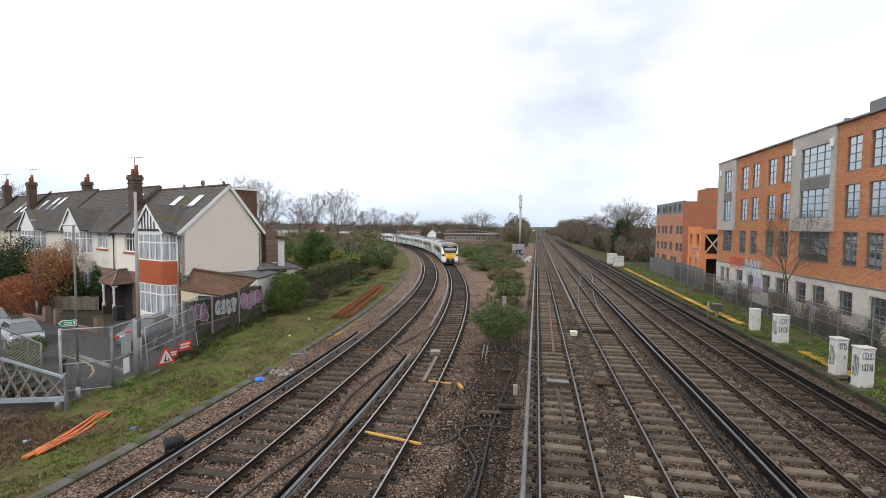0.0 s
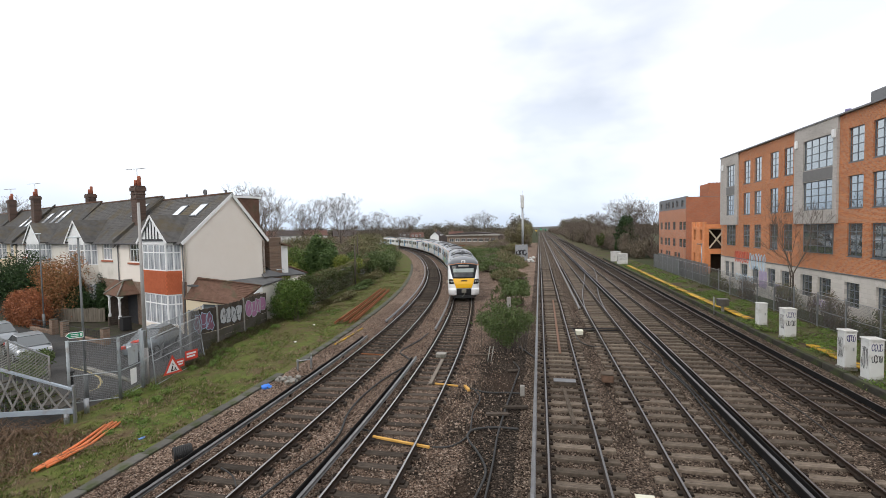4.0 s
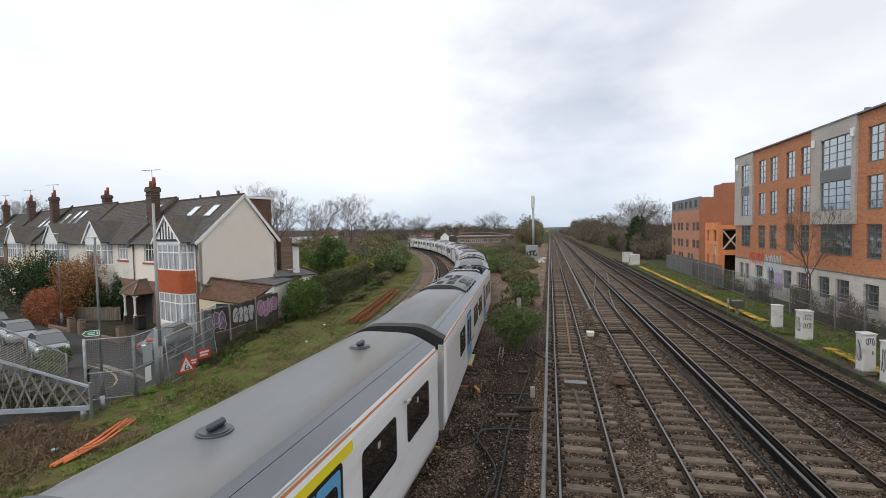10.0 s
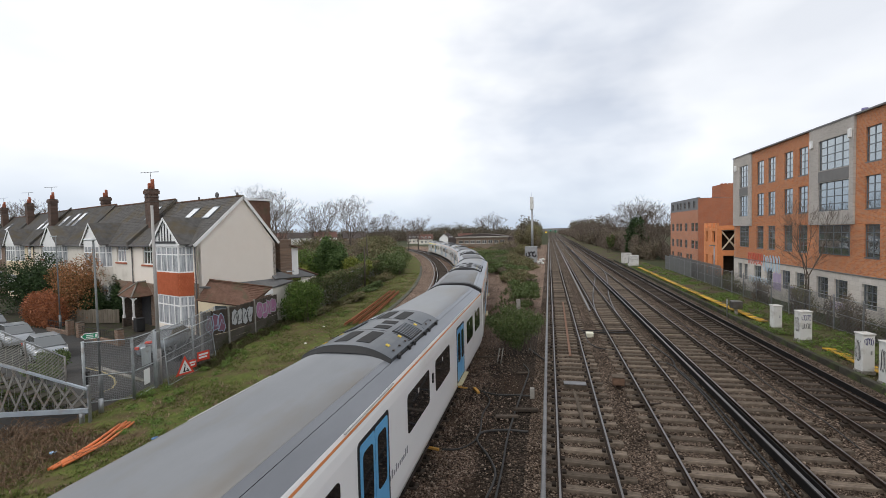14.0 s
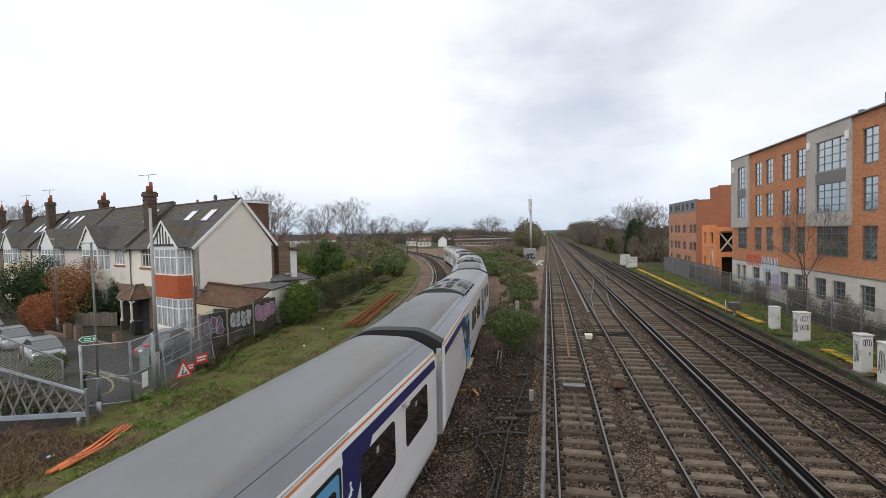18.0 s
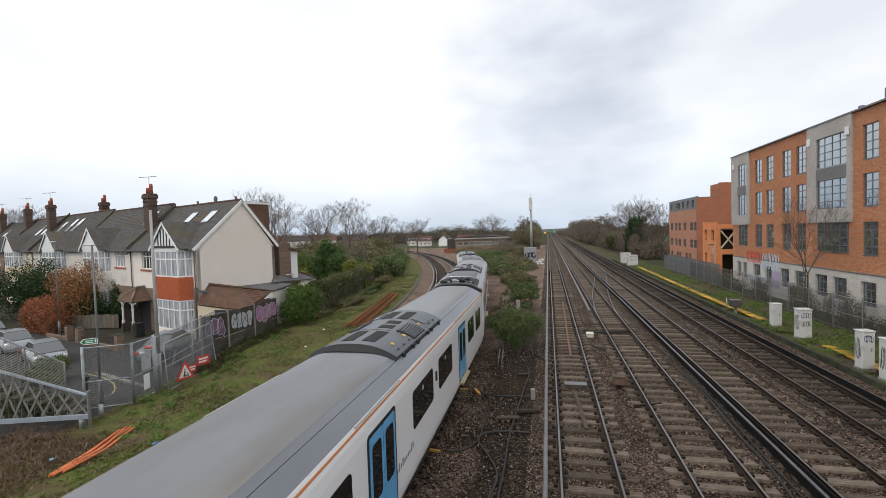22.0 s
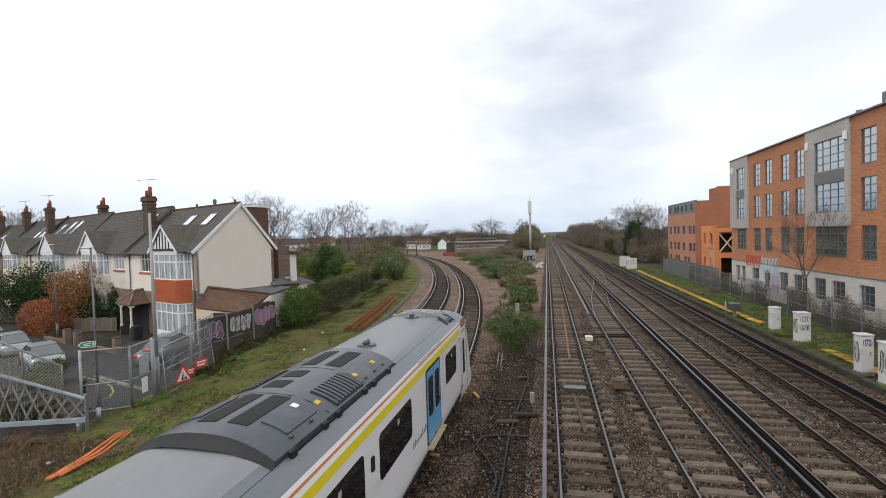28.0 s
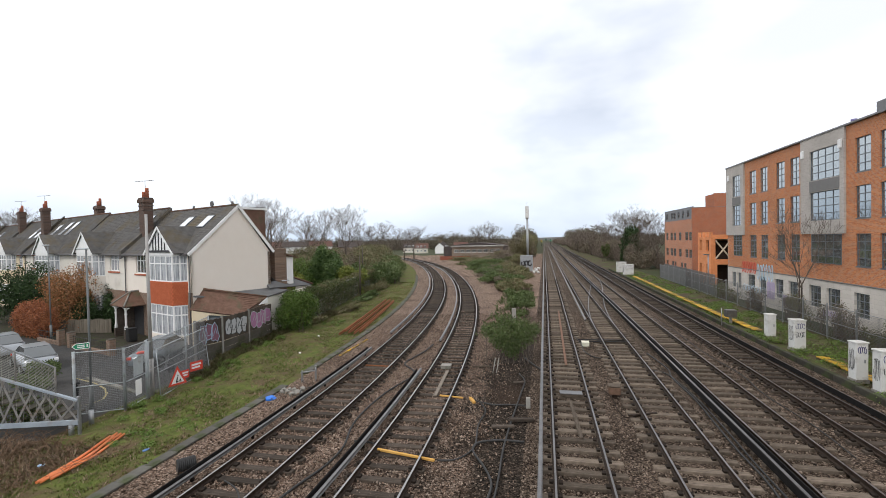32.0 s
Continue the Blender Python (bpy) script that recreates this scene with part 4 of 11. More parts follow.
def clay_shell():
    """The unfinished clay-block building between the two."""
    ob = thing("unfinished_building", "unfinished two-storey orange clay-block shell with open windows", "building", pose(22.4, 70.5, -0.3))
    W = face_west(0, 0, 0.3)
    ws = [(0.8, 1.6, 4.4, 5.9), (3.2, 4.2, 4.4, 5.9), (0.8, 1.6, 0.8, 2.6), (3.2, 4.2, 0.4, 2.6)]
    bm = bmesh.new()
    pierced(bm, 0, 5.0, -0.6, 6.3, ws, 0, 0.25)
    for a, b in ((0, 0.7), (1.6, 2.2), (2.8, 3.5), (4.2, 5.0)):
        box(bm, a, b, 0, 0.25, 6.3, 6.95)
    part("front_wall", bm, swapped(BLOCK_ORANGE, "orange_clay_front"), ob, "orange clay block wall with an uneven top", W)
    bm = bmesh.new()
    pierced(bm, 0.0, 5.5, -0.6, 6.6, [(0.3, 4.6, 3.3, 6.0), (0.5, 4.0, -0.6, 2.6)], 0.0, 0.25)
    part("end_wall", bm, BLOCK_ORANGE_X, ob, "clay block end wall with open bays", pose(0.25, -5.0, 0.3))
    bm = bmesh.new()
    box(bm, 0.3, 5.6, -4.9, -0.1, 2.9, 3.1)
    part("floor_slab", bm, M_CONC, ob, "bare concrete floor slab")
    bm = bmesh.new()
    box(bm, 5.5, 5.8, -5.0, 0, -0.3, 6.6)
    box(bm, 0.25, 5.5, -0.25, 0, -0.3, 6.6)
    part("back_wall", bm, BLOCK_ORANGE, ob)
    # added slab that keeps light out of the shell
    bm = bmesh.new()
    box(bm, 0.3, 5.5, -4.75, -0.3, 6.15, 6.35)
    part("shading_slab", bm, M_CONC, ob, "added slab that darkens the inside of the shell")
    # added sheet; the inside's shade is put into its dark colour
    bm = bmesh.new()
    box(bm, 0.3, 5.5, -3.2, -3.05, -0.3, 6.1)
    part("shade_sheet", bm, surf("painted_inner_shade", (0.03, 0.022, 0.018), (0.06, 0.045, 0.036), 2, 0.95), ob, "added dark sheet for the shade inside the shell")
    bm = bmesh.new()
    for p, q in (((0.6, 3.5), (2.4, 5.9)), ((2.4, 3.5), (0.6, 5.9))):
        tube(bm, [(p[0], -4.93, p[1] + 0.2), (q[0], -4.93, q[1] + 0.2)], 0.11, 5)
    part("cross_brace", bm, surf("raw_timber", (0.48, 0.40, 0.30), (0.58, 0.50, 0.40), 4, 0.9), ob, "crossed timber props in the open bay")


clay_shell()

# ---- terrace of houses ----
# plan frame of the terrace: u along the fronts away from the tracks, v from front to back
U_AX, V_AX, H_ORG = Vector((-0.931, 0.363, 0)), Vector((0.363, 0.931, 0)), Vector((-24.57, 27.35, 0))


def terrace(u, v=0.0, z=0.0):
    """Pose whose x axis runs along the fronts towards the tracks and whose y axis runs to the back; u is measured away from the end gable."""
    o = H_ORG + U_AX * u + V_AX * v
    return Matrix(((-U_AX.x, V_AX.x, 0, o.x), (-U_AX.y, V_AX.y, 0, o.y), (0, 0, 1, z), (0, 0, 0, 1)))


GZ = -0.95  # ground at the houses


def courses(bm, a0, a1, y0, z0, y1, z1, n, mi=0, step=0.014):
    """A tiled slope from (y0, z0) at the eaves to (y1, z1) in n overlapping courses, spanning x a0 to a1."""
    d = Vector((0, y1 - y0, z1 - z0))
    nrm = Vector((1, 0, 0)).cross(d).normalized()
    if nrm.z < 0:
        nrm = -nrm
    for i in range(n):
        p, q = Vector((0, y0, z0)) + d * (i / n), Vector((0, y0, z0)) + d * ((i + 1.25) / n if i < n - 1 else 1.0)
        lo, hi = p + nrm * (step + 0.01), q + nrm * 0.008
        quad = [(a0, lo.y, lo.z), (a1, lo.y, lo.z), (a1, hi.y, hi.z), (a0, hi.y, hi.z)]
        bm.faces.new([bm.verts.new(v) for v in (quad if d.y > 0 else quad[::-1])]).material_index = mi
        und = p - nrm * 0.02
        q2 = [(a0, und.y, und.z), (a1, und.y, und.z), (a1, lo.y, lo.z), (a0, lo.y, lo.z)]
        bm.faces.new([bm.verts.new(v) for v in (q2 if d.y > 0 else q2[::-1])]).material_index = mi
    q = [Vector((a0, y0, z0)), Vector((a1, y0, z0)), Vector((a1, y1, z1)), Vector((a0, y1, z1))]
    slab(bm, q if d.y > 0 else q[::-1], 0.1, mi)


M_CREAM = {"a": M_RENDER, "b": surf("pale_cream_render", (0.66, 0.62, 0.55), (0.74, 0.70, 0.64), 0.7, 0.85, stain=((0.5, 0.46, 0.4), 0.4, 0.35)),
           "c": surf("yellowish_render", (0.62, 0.52, 0.36), (0.70, 0.60, 0.44), 0.7, 0.85), "d": BRICK_HOUSE}


def bay(house, x0, x1, wall, tiles, apex_z=8.05, storeys=2):
    """A two-storey square bay with canted sides, leaded lights, hung tiles and its own gable."""
    v = -0.85
    ca = 0.55
    plan = [(x0, 0.02), (x0 + ca, v), (x1 - ca, v), (x1, 0.02)]
    w = x1 - x0
    for z0, z1, mat, lab in ((GZ, 0.05, wall, "low wall under the bay window"), (2.3, 4.0, M_REDTILE if tiles else wall, "band of red hung tiles" if tiles else "rendered band between bay windows"), (5.95, 6.15, M_WHITE, "white head of the bay")):
        bm = bmesh.new()
        prism(bm, [(a, b) for a, b in plan], z0, z1)
        bmesh.ops.recalc_face_normals(bm, faces=bm.faces)
        part("bay_band", bm, mat, house, lab)
        if tiles and mat is M_REDTILE:
            # each hung tile course stands a little proud
            bm = bmesh.new()
            for k in range(11):
                z = 2.34 + 0.15 * k
                for (xa, ya), (xb, yb) in zip(plan, plan[1:]):
                    d = Vector((xb - xa, yb - ya, 0))
                    nn = Vector((d.y, -d.x, 0)).normalized()
                    cnt = max(2, int(d.length / 0.17))
                    for t in range(cnt):
                        pa = Vector((xa, ya, 0)) + d * ((t + 0.04 + 0.5 * (k % 2)) / (cnt + 0.5))
                        pb = pa + d * (0.92 / (cnt + 0.5))
                        lo0, lo1 = pa + nn * 0.035, pb + nn * 0.035
                        hi0, hi1 = pa + nn * 0.012, pb + nn * 0.012
                        bm.faces.new([bm.verts.new((q.x, q.y, zz)) for q, zz in ((lo0, z), (lo1, z), (hi1, z + 0.16), (hi0, z + 0.16))])
                        bm.faces.new([bm.verts.new((q.x, q.y, zz)) for q, zz in ((pa, z), (pb, z), (lo1, z), (lo0, z))])
            ob = part("hung_tiles", bm, M_REDTILE, house, "rows of red clay hung tiles")
            ob["kind"] = "stuff"
    for z0, z1, nz in ((4.0, 5.95, 2), (0.05, 2.3, 2)):
        hgt = z1 - z0
        add_window(house, pose(x0 + ca, v + 0.03, z0), w - 2 * ca, hgt, 4, 2, M_WHITE, M_CURTAIN, 0.09, [0, 0.68, 1.0], "bay_window")
        sl = math.hypot(ca, -v)
        ang = math.degrees(math.atan2(v, ca))
        add_window(house, pose(x0, 0.05, z0, 0, 0, ang), sl, hgt, 2, 2, M_WHITE, M_CURTAIN, 0.09, [0, 0.68, 1.0], "bay_window")
        add_window(house, pose(x1 - ca, v + 0.03, z0, 0, 0, -ang), sl, hgt, 2, 2, M_WHITE, M_CURTAIN, 0.09, [0, 0.68, 1.0], "bay_window")
    # gable over the bay
    xm = (x0 + x1) / 2
    e0, e1 = x0 - 0.05, x1 + 0.05
    bm = bmesh.new()
    tri = [(e0 + 0.1, 6.15), (e1 - 0.1, 6.15), (xm, apex_z - 0.1)]
    fa = [bm.verts.new((x, v - 0.02, z)) for x, z in tri]
    fb = [bm.verts.new((x, v + 0.15, z)) for x, z in tri]
    bm.faces.new(fa)
    bm.faces.new(fb[::-1])
    part("bay_gable", bm, M_WHITE, house, "white gable infill")
    if tiles:
        for k in range(5):
            x = x0 + w * (0.30 + 0.10 * k)
            top = 6.15 + (apex_z - 6.45) * (1 - abs(x - xm) / (w / 2))
            bm = bmesh.new()
            box(bm, x - 0.055, x + 0.055, v - 0.06, v - 0.02, 6.3, top)
            part("gable_stud", bm, M_DARKTIMBER, house, "black timber stud")
        bm = bmesh.new()
        box(bm, x0 + 0.25, x1 - 0.25, v - 0.07, v - 0.02, 6.16, 6.32)
        part("gable_beam", bm, M_DARKTIMBER, house, "black timber beam")
    for s, xe in ((-1, e0), (1, e1)):
        bm = bmesh.new()
        d = Vector((xm - xe, 0, apex_z - 6.1))
        n = Vector((-d.z, 0, d.x)).normalized() * (1 if s < 0 else -1)
        q = [Vector((xe, v - 0.16, 6.0)), Vector((xm, v - 0.16, apex_z))]
        a = [q[0] - n * 0.12, q[1] - n * 0.12, q[1] + n * 0.05, q[0] + n * 0.05]
        fr = [bm.verts.new(p) for p in a]
        bk = [bm.verts.new(p + Vector((0, 0.05, 0))) for p in a]
        bm.faces.new(fr)
        bm.faces.new(bk[::-1])
        for i in range(4):
            bm.faces.new((fr[i], bk[i], bk[(i + 1) % 4], fr[(i + 1) % 4]))
        bmesh.ops.recalc_face_normals(bm, faces=bm.faces)
        part("bargeboard", bm, M_WHITE, house, "white bargeboard of the bay gable")
        bm = bmesh.new()
        back = 2.1
        quad = [Vector((xe, v - 0.14, 6.08)), Vector((xe, 0.25, 6.08)), Vector((xm, back, apex_z + 0.07)), Vector((xm, v - 0.14, apex_z + 0.07))]
        slab(bm, quad[::-1] if s < 0 else quad, 0.07)
        bmesh.ops.recalc_face_normals(bm, faces=bm.faces)
        part("bay_roof", bm, M_SLATE, house, "small tiled roof over the bay")


BRICK_STACK = bricky("dark_brown_stack_brick", (0.070, 0.042, 0.032), (0.135, 0.078, 0.056), (0.12, 0.10, 0.085), "x", vary=(0.05, 0.034, 0.028))
# house brick darkened: the shade under the porch is put into its colour
BRICK_PORCH_SHADE = bricky("shaded_porch_brick", (0.055, 0.040, 0.031), (0.10, 0.070, 0.052), (0.10, 0.088, 0.074), "y", vary=(0.045, 0.034, 0.028))


def chimney(house, x, y, z0, z1, pots=2):
    bm = bmesh.new()
    box(bm, x - 0.50, x + 0.50, y - 0.36, y + 0.36, z0, z1 - 0.45, 0.01)
    box(bm, x - 0.58, x + 0.58, y - 0.44, y + 0.44, z1 - 0.45, z1 - 0.12, 0.01)
    box(bm, x - 0.52, x + 0.52, y - 0.38, y + 0.38, z1 - 0.12, z1, 0.01)
    for zz in (z1 - 0.75, z1 - 1.15):
        box(bm, x - 0.54, x + 0.54, y - 0.40, y + 0.40, zz, zz + 0.09, 0.01)
    c = part("chimney", bm, BRICK_STACK, house, "dark brown brick chimney stack with stepped courses")
    for k in range(pots):
        px = x - 0.3 + 0.6 * k / max(1, pots - 1)
        bm = bmesh.new()
        h = 0.85 if k % 2 else 0.55
        tube(bm, [(px, y, z1 - 0.02), (px, y, z1 + h * 0.85), (px, y, z1 + h)], 0.16, 10, r2=0.13)
        part("chimney_pot", bm, M_TERRACOTTA, c, "red clay chimney pot")


def skylight(house, x, y0, y1, slope, w=1.0):
    """A roof window lying on the front slope; slope gives height at y."""
    bm = bmesh.new()
    q = [Vector((x, y0, slope(y0) + 0.12)), Vector((x + w, y0, slope(y0) + 0.12)), Vector((x + w, y1, slope(y1) + 0.12)), Vector((x, y1, slope(y1) + 0.12))]
    slab(bm, q, 0.12)
    s = part("roof_window", bm, M_ALU, house, "sloping roof window")
    bm = bmesh.new()
    e = 0.08
    q = [Vector((x + e, y0 + e, slope(y0 + e) + 0.128)), Vector((x + w - e, y0 + e, slope(y0 + e) + 0.128)), Vector((x + w - e, y1 - e, slope(y1 - e) + 0.128)), Vector((x + e, y1 - e, slope(y1 - e) + 0.128))]
    slab(bm, q, 0.01)
    # reflected sky put into the pane as a pale colour
    part("pane", bm, plain("sky_painted_glass", (0.62, 0.65, 0.68), 0.05, coat=1.0) if "sky_painted_glass" not in bpy.data.materials else bpy.data.materials["sky_painted_glass"], s)


def house_unit(u0, width, label, wall, bay_x, wins, sky, ridge=9.75, tiles=False, end_gable=False, chim=None, porch=None, depth=7.4, ridge_v=None):
    """One house of the row. Local x runs from the house's far end (0) towards the tracks (width)."""
    h = thing("house", label, "house", terrace(u0 + width), "houses of the terrace")
    vr = ridge_v or depth / 2
    holes = [(a, b, z0, z1) for a, b, z0, z1 in wins]
    bm = bmesh.new()
    pierced(bm, 0.0, width, GZ, 6.1, holes, 0.0, 0.25)
    part("front_wall", bm, M_CREAM[wall], h, "rendered front wall")
    if wall in ("a", "b"):
        bm = bmesh.new()
        box(bm, 0.0, width, -0.035, -0.003, GZ, 2.85)
        part("brick_ground_floor", bm, BRICK_HOUSE, h, "brown brick ground floor front")
    for a, b, z0, z1 in wins:
        add_window(h, pose(a, 0.1, z0), b - a, z1 - z0, 3, 2, M_WHITE, M_CURTAIN if wall != "a" else M_PANE, 0.08, [0, 0.66, 1])
        for zz, hh in ((z0 - 0.16, 0.14), (z1, 0.13)):
            bm = bmesh.new()
            box(bm, a - 0.15, b + 0.15, -0.09, 0.1, zz, zz + hh, 0.01)
            part("window_sill", bm, M_TERRACOTTA, h, "red brick sill or lintel")
    k = (ridge - 6.0) / (vr + 0.3)

    def slope(y):
        return 6.0 + (y + 0.3) * k

    bm = bmesh.new()
    courses(bm, 0.0, width - (0.0 if not end_gable else -0.12), -0.3, 6.0, vr, ridge, 26)
    part("front_roof", bm, M_SLATE, h, "grey tiled front roof slope")["kind"] = "stuff"
    bm = bmesh.new()
    courses(bm, 0.0, width + (0.12 if end_gable else 0), depth + 0.3, 6.0, vr, ridge, 14)
    part("rear_roof", bm, M_SLATE, h, "grey tiled rear roof slope")
    bm = bmesh.new()
    tube(bm, [(0, vr, ridge + 0.02), (width + (0.1 if end_gable else 0), vr, ridge + 0.02)], 0.09, 8)
    part("ridge_tiles", bm, M_BROWNTILE, h, "brown ridge tiles")
    bm = bmesh.new()
    box(bm, 0, width, -0.4, -0.28, 5.88, 6.0, 0.02)
    part("gutter", bm, M_PIPE, h, "grey gutter along the eaves")
    bm = bmesh.new()
    box(bm, 0, width, depth - 0.25, depth, GZ, 6.0)
    part("rear_wall", bm, BRICK_HOUSE, h, "brick rear wall")
    if bay_x:
        bay(h, bay_x[0], bay_x[1], M_CREAM[wall] if wall != "d" else BRICK_HOUSE, tiles)
    for x, y0, y1 in sky:
        skylight(h, x, y0, y1, slope)
    if end_gable:
        bm = bmesh.new()
        pent = [(0.0, GZ), (depth, GZ), (depth, 5.95), (vr, ridge - 0.08), (0.0, 5.95)]
        a = [bm.verts.new((width - 0.25, y, z)) for y, z in pent]
        b = [bm.verts.new((width, y, z)) for y, z in pent]
        bm.faces.new(b)
        bm.faces.new(a[::-1])
        for i in range(5):
            bm.faces.new((a[i], a[(i + 1) % 5], b[(i + 1) % 5], b[i]))
        part("gable_wall", bm, M_RENDER, h, "tall cream rendered gable wall")
        for y, z, y2 in ((-0.32, 5.98, vr), (depth + 0.32, 5.98, vr)):
            bm = bmesh.new()
            d = Vector((0, y2 - y, ridge - z))
            n = Vector((0, -d.z, d.y)).normalized()
            if n.z < 0:
                n = -n
            p = [Vector((width + 0.12, y, z)), Vector((width + 0.12, y2, ridge))]
            q = [p[0] - n * 0.17, p[1] - n * 0.17, p[1] + n * 0.05, p[0] + n * 0.05]
            fr = [bm.verts.new(c + Vector((0.05, 0, 0))) for c in q]
            bk = [bm.verts.new(c) for c in q]
            bm.faces.new(fr)
            bm.faces.new(bk[::-1])
            for i in range(4):
                bm.faces.new((fr[i], bk[i], bk[(i + 1) % 4], fr[(i + 1) % 4]))
            bmesh.ops.recalc_face_normals(bm, faces=bm.faces)
            part("bargeboard", bm, M_WHITE, h, "white bargeboard along the gable")
        bm = bmesh.new()
        tube(bm, [(width - 0.1, -0.12, 5.9), (width - 0.1, -0.12, GZ)], 0.05, 8)
        part("drainpipe", bm, M_PIPE, h, "dark drainpipe at the corner")
        bm = bmesh.new()
        pierced(bm, width - 0.9, width + 0.01, GZ, 3.2, [], -0.03, 0.02)
        part("brick_corner", bm, BRICK_HOUSE, h, "brown brick lower corner of the front")
        # rear dormer
        bm = bmesh.new()
        box(bm, 0.8, width - 0.25, vr + 0.45, depth - 0.2, 6.2, 9.45)
        part("rear_dormer", bm, M_BROWNTILE, h, "tile-hung rear dormer")
        bm = bmesh.new()
        box(bm, 0.7, width - 0.15, vr + 0.3, depth - 0.05, 9.45, 9.62, 0.02)
        part("dormer_fascia", bm, M_WHITE, h, "white fascia round the flat dormer roof")
        bm = bmesh.new()
        box(bm, 0.72, width - 0.17, vr + 0.32, depth - 0.07, 9.62, 9.66)
        part("dormer_roof", bm, M_ROOFFELT, h, "flat felt dormer roof")
        bm = bmesh.new()
        tube(bm, [(width - 3.6, vr, ridge), (width - 3.6, vr, ridge + 0.25)], 0.03, 6)
        tube(bm, [(width - 3.6, vr - 0.1, ridge + 0.3), (width - 3.6, vr - 0.02, ridge + 0.3)], 0.24, 14)
        part("satellite_dish", bm, M_PIPE, h, "grey satellite dish on the ridge")
        # side chapel: small vents on the ridge
        for x in (width - 0.7, width - 6.6):
            bm = bmesh.new()
            tube(bm, [(x, vr, ridge), (x, vr, ridge + 0.32)], 0.09, 8)
            part("flue", bm, M_PIPE, h, "short black flue")
    if chim:
        bm = bmesh.new()
        d0, d1 = (-0.4, slope(-0.4)), (vr + 0.1, ridge + 0.0)
        q = [(-0.18, d0[0], d0[1] - 0.3), (0.18, d0[0], d0[1] - 0.3), (0.18, d0[0], d0[1] + 0.38), (-0.18, d0[0], d0[1] + 0.38)]
        r = [(-0.18, d1[0], d1[1] - 0.3), (0.18, d1[0], d1[1] - 0.3), (0.18, d1[0], d1[1] + 0.38), (-0.18, d1[0], d1[1] + 0.38)]
        a, b = [bm.verts.new(p) for p in q], [bm.verts.new(p) for p in r]
        bm.faces.new(a)
        bm.faces.new(b[::-1])
        for i in range(4):
            bm.faces.new((a[i], b[i], b[(i + 1) % 4], a[(i + 1) % 4]))
        bmesh.ops.recalc_face_normals(bm, faces=bm.faces)
        part("party_parapet", bm, M_SLATE, h, "raised party wall across the roof")
        chimney(h, 0.25, chim[0], slope(chim[0]) - 0.6, chim[1])
        bm = bmesh.new()
        tube(bm, [(0.25, chim[0], chim[1]), (0.25, chim[0], chim[1] + 1.5)], 0.02, 5)
        tube(bm, [(-0.6, chim[0] - 0.5, chim[1] + 1.45), (1.2, chim[0] + 0.3, chim[1] + 1.5)], 0.015, 5)
        for k in range(5):
            tube(bm, [(-0.3 + 0.3 * k, chim[0] - 0.55 + 0.13 * k, chim[1] + 1.46), (-0.2 + 0.3 * k, chim[0] - 0.2 + 0.13 * k, chim[1] + 1.46)], 0.01, 4)
        part("tv_aerial", bm, M_PIPE, h, "thin television aerial")
        bm = bmesh.new()
        tube(bm, [(0.12, -0.1, 5.9), (0.12, -0.1, GZ)], 0.05, 8)
        part("drainpipe", bm, M_PIPE, h, "dark drainpipe at the party wall")
    if porch:
        x0, x1 = porch
        bm = bmesh.new()
        xm = (x0 + x1) / 2
        e, f = Vector((x0 - 0.1, -1.6, 1.9)), Vector((x1 + 0.1, -1.6, 1.9))
        e2, f2 = Vector((x0 - 0.1, -0.004, 1.9)), Vector((x1 + 0.1, -0.004, 1.9))
        r0, r1 = Vector((xm, -0.62, 2.95)), Vector((xm, -0.004, 2.95))
        for q in ([e, r0, r1, e2], [r0, f, f2, r1], [e, f, r0]):
            slab(bm, q, 0.08)
        bmesh.ops.recalc_face_normals(bm, faces=bm.faces)
        part("porch_roof", bm, M_BROWNTILE, h, "hipped brown tiled porch roof")
        for p, q in ((e, r0), (f, r0), (r0, r1)):
            bm = bmesh.new()
            tube(bm, [p + Vector((0, 0, 0.05)), q + Vector((0, 0, 0.05))], 0.06, 6)
            part("hip_tiles", bm, M_CONC, h, "pale mortared hip tiles")
        bm = bmesh.new()
        slab(bm, [(x0 - 1.9, -0.95, 2.0), (x0 - 0.12, -0.95, 2.0), (x0 - 0.12, -0.04, 2.8), (x0 - 1.9, -0.04, 2.8)], 0.08)
        part("lean_to_roof", bm, M_BROWNTILE, h, "brown tiled lean-to beside the porch")
        for x in (x0 + 0.25, x1 - 0.25):
            bm = bmesh.new()
            box(bm, x - 0.13, x + 0.13, -1.48, -1.21, GZ, 0.05, 0.01)
            part("porch_pier", bm, BRICK_PORCH_SHADE, h, "brick porch pier with the porch shade in its colour")
            if x < xm:
                bm = bmesh.new()
                box(bm, x - 0.1, x + 0.1, -1.30, -0.04, GZ, 1.86)
                part("porch_wall", bm, BRICK_PORCH_SHADE, h, "brick porch side wall with the porch shade in its colour")
            bm = bmesh.new()
            box(bm, x - 0.06, x + 0.06, -1.41, -1.29, 0.05, 1.85, 0.01)
            box(bm, x - 0.10, x + 0.10, -1.45, -1.25, 0.05, 0.30, 0.02)
            box(bm, x - 0.09, x + 0.09, -1.44, -1.26, 1.22, 1.32, 0.02)
            for sg in (-1, 1):
                tube(bm, [(x + sg * 0.62 * (1 - math.cos(radians(15 * k))), -1.35, 1.30 + 0.50 * math.sin(radians(15 * k))) for k in range(7)], 0.045, 6)
            part("porch_post", bm, M_WHITE, h, "white turned porch post with a curved brace")
        # door sheet widened to stand for the dark recess behind the posts
        bm = bmesh.new()
        box(bm, x0 + 0.36, x1 - 0.36, -0.06, -0.005, GZ + 0.05, 1.9, 0.0)
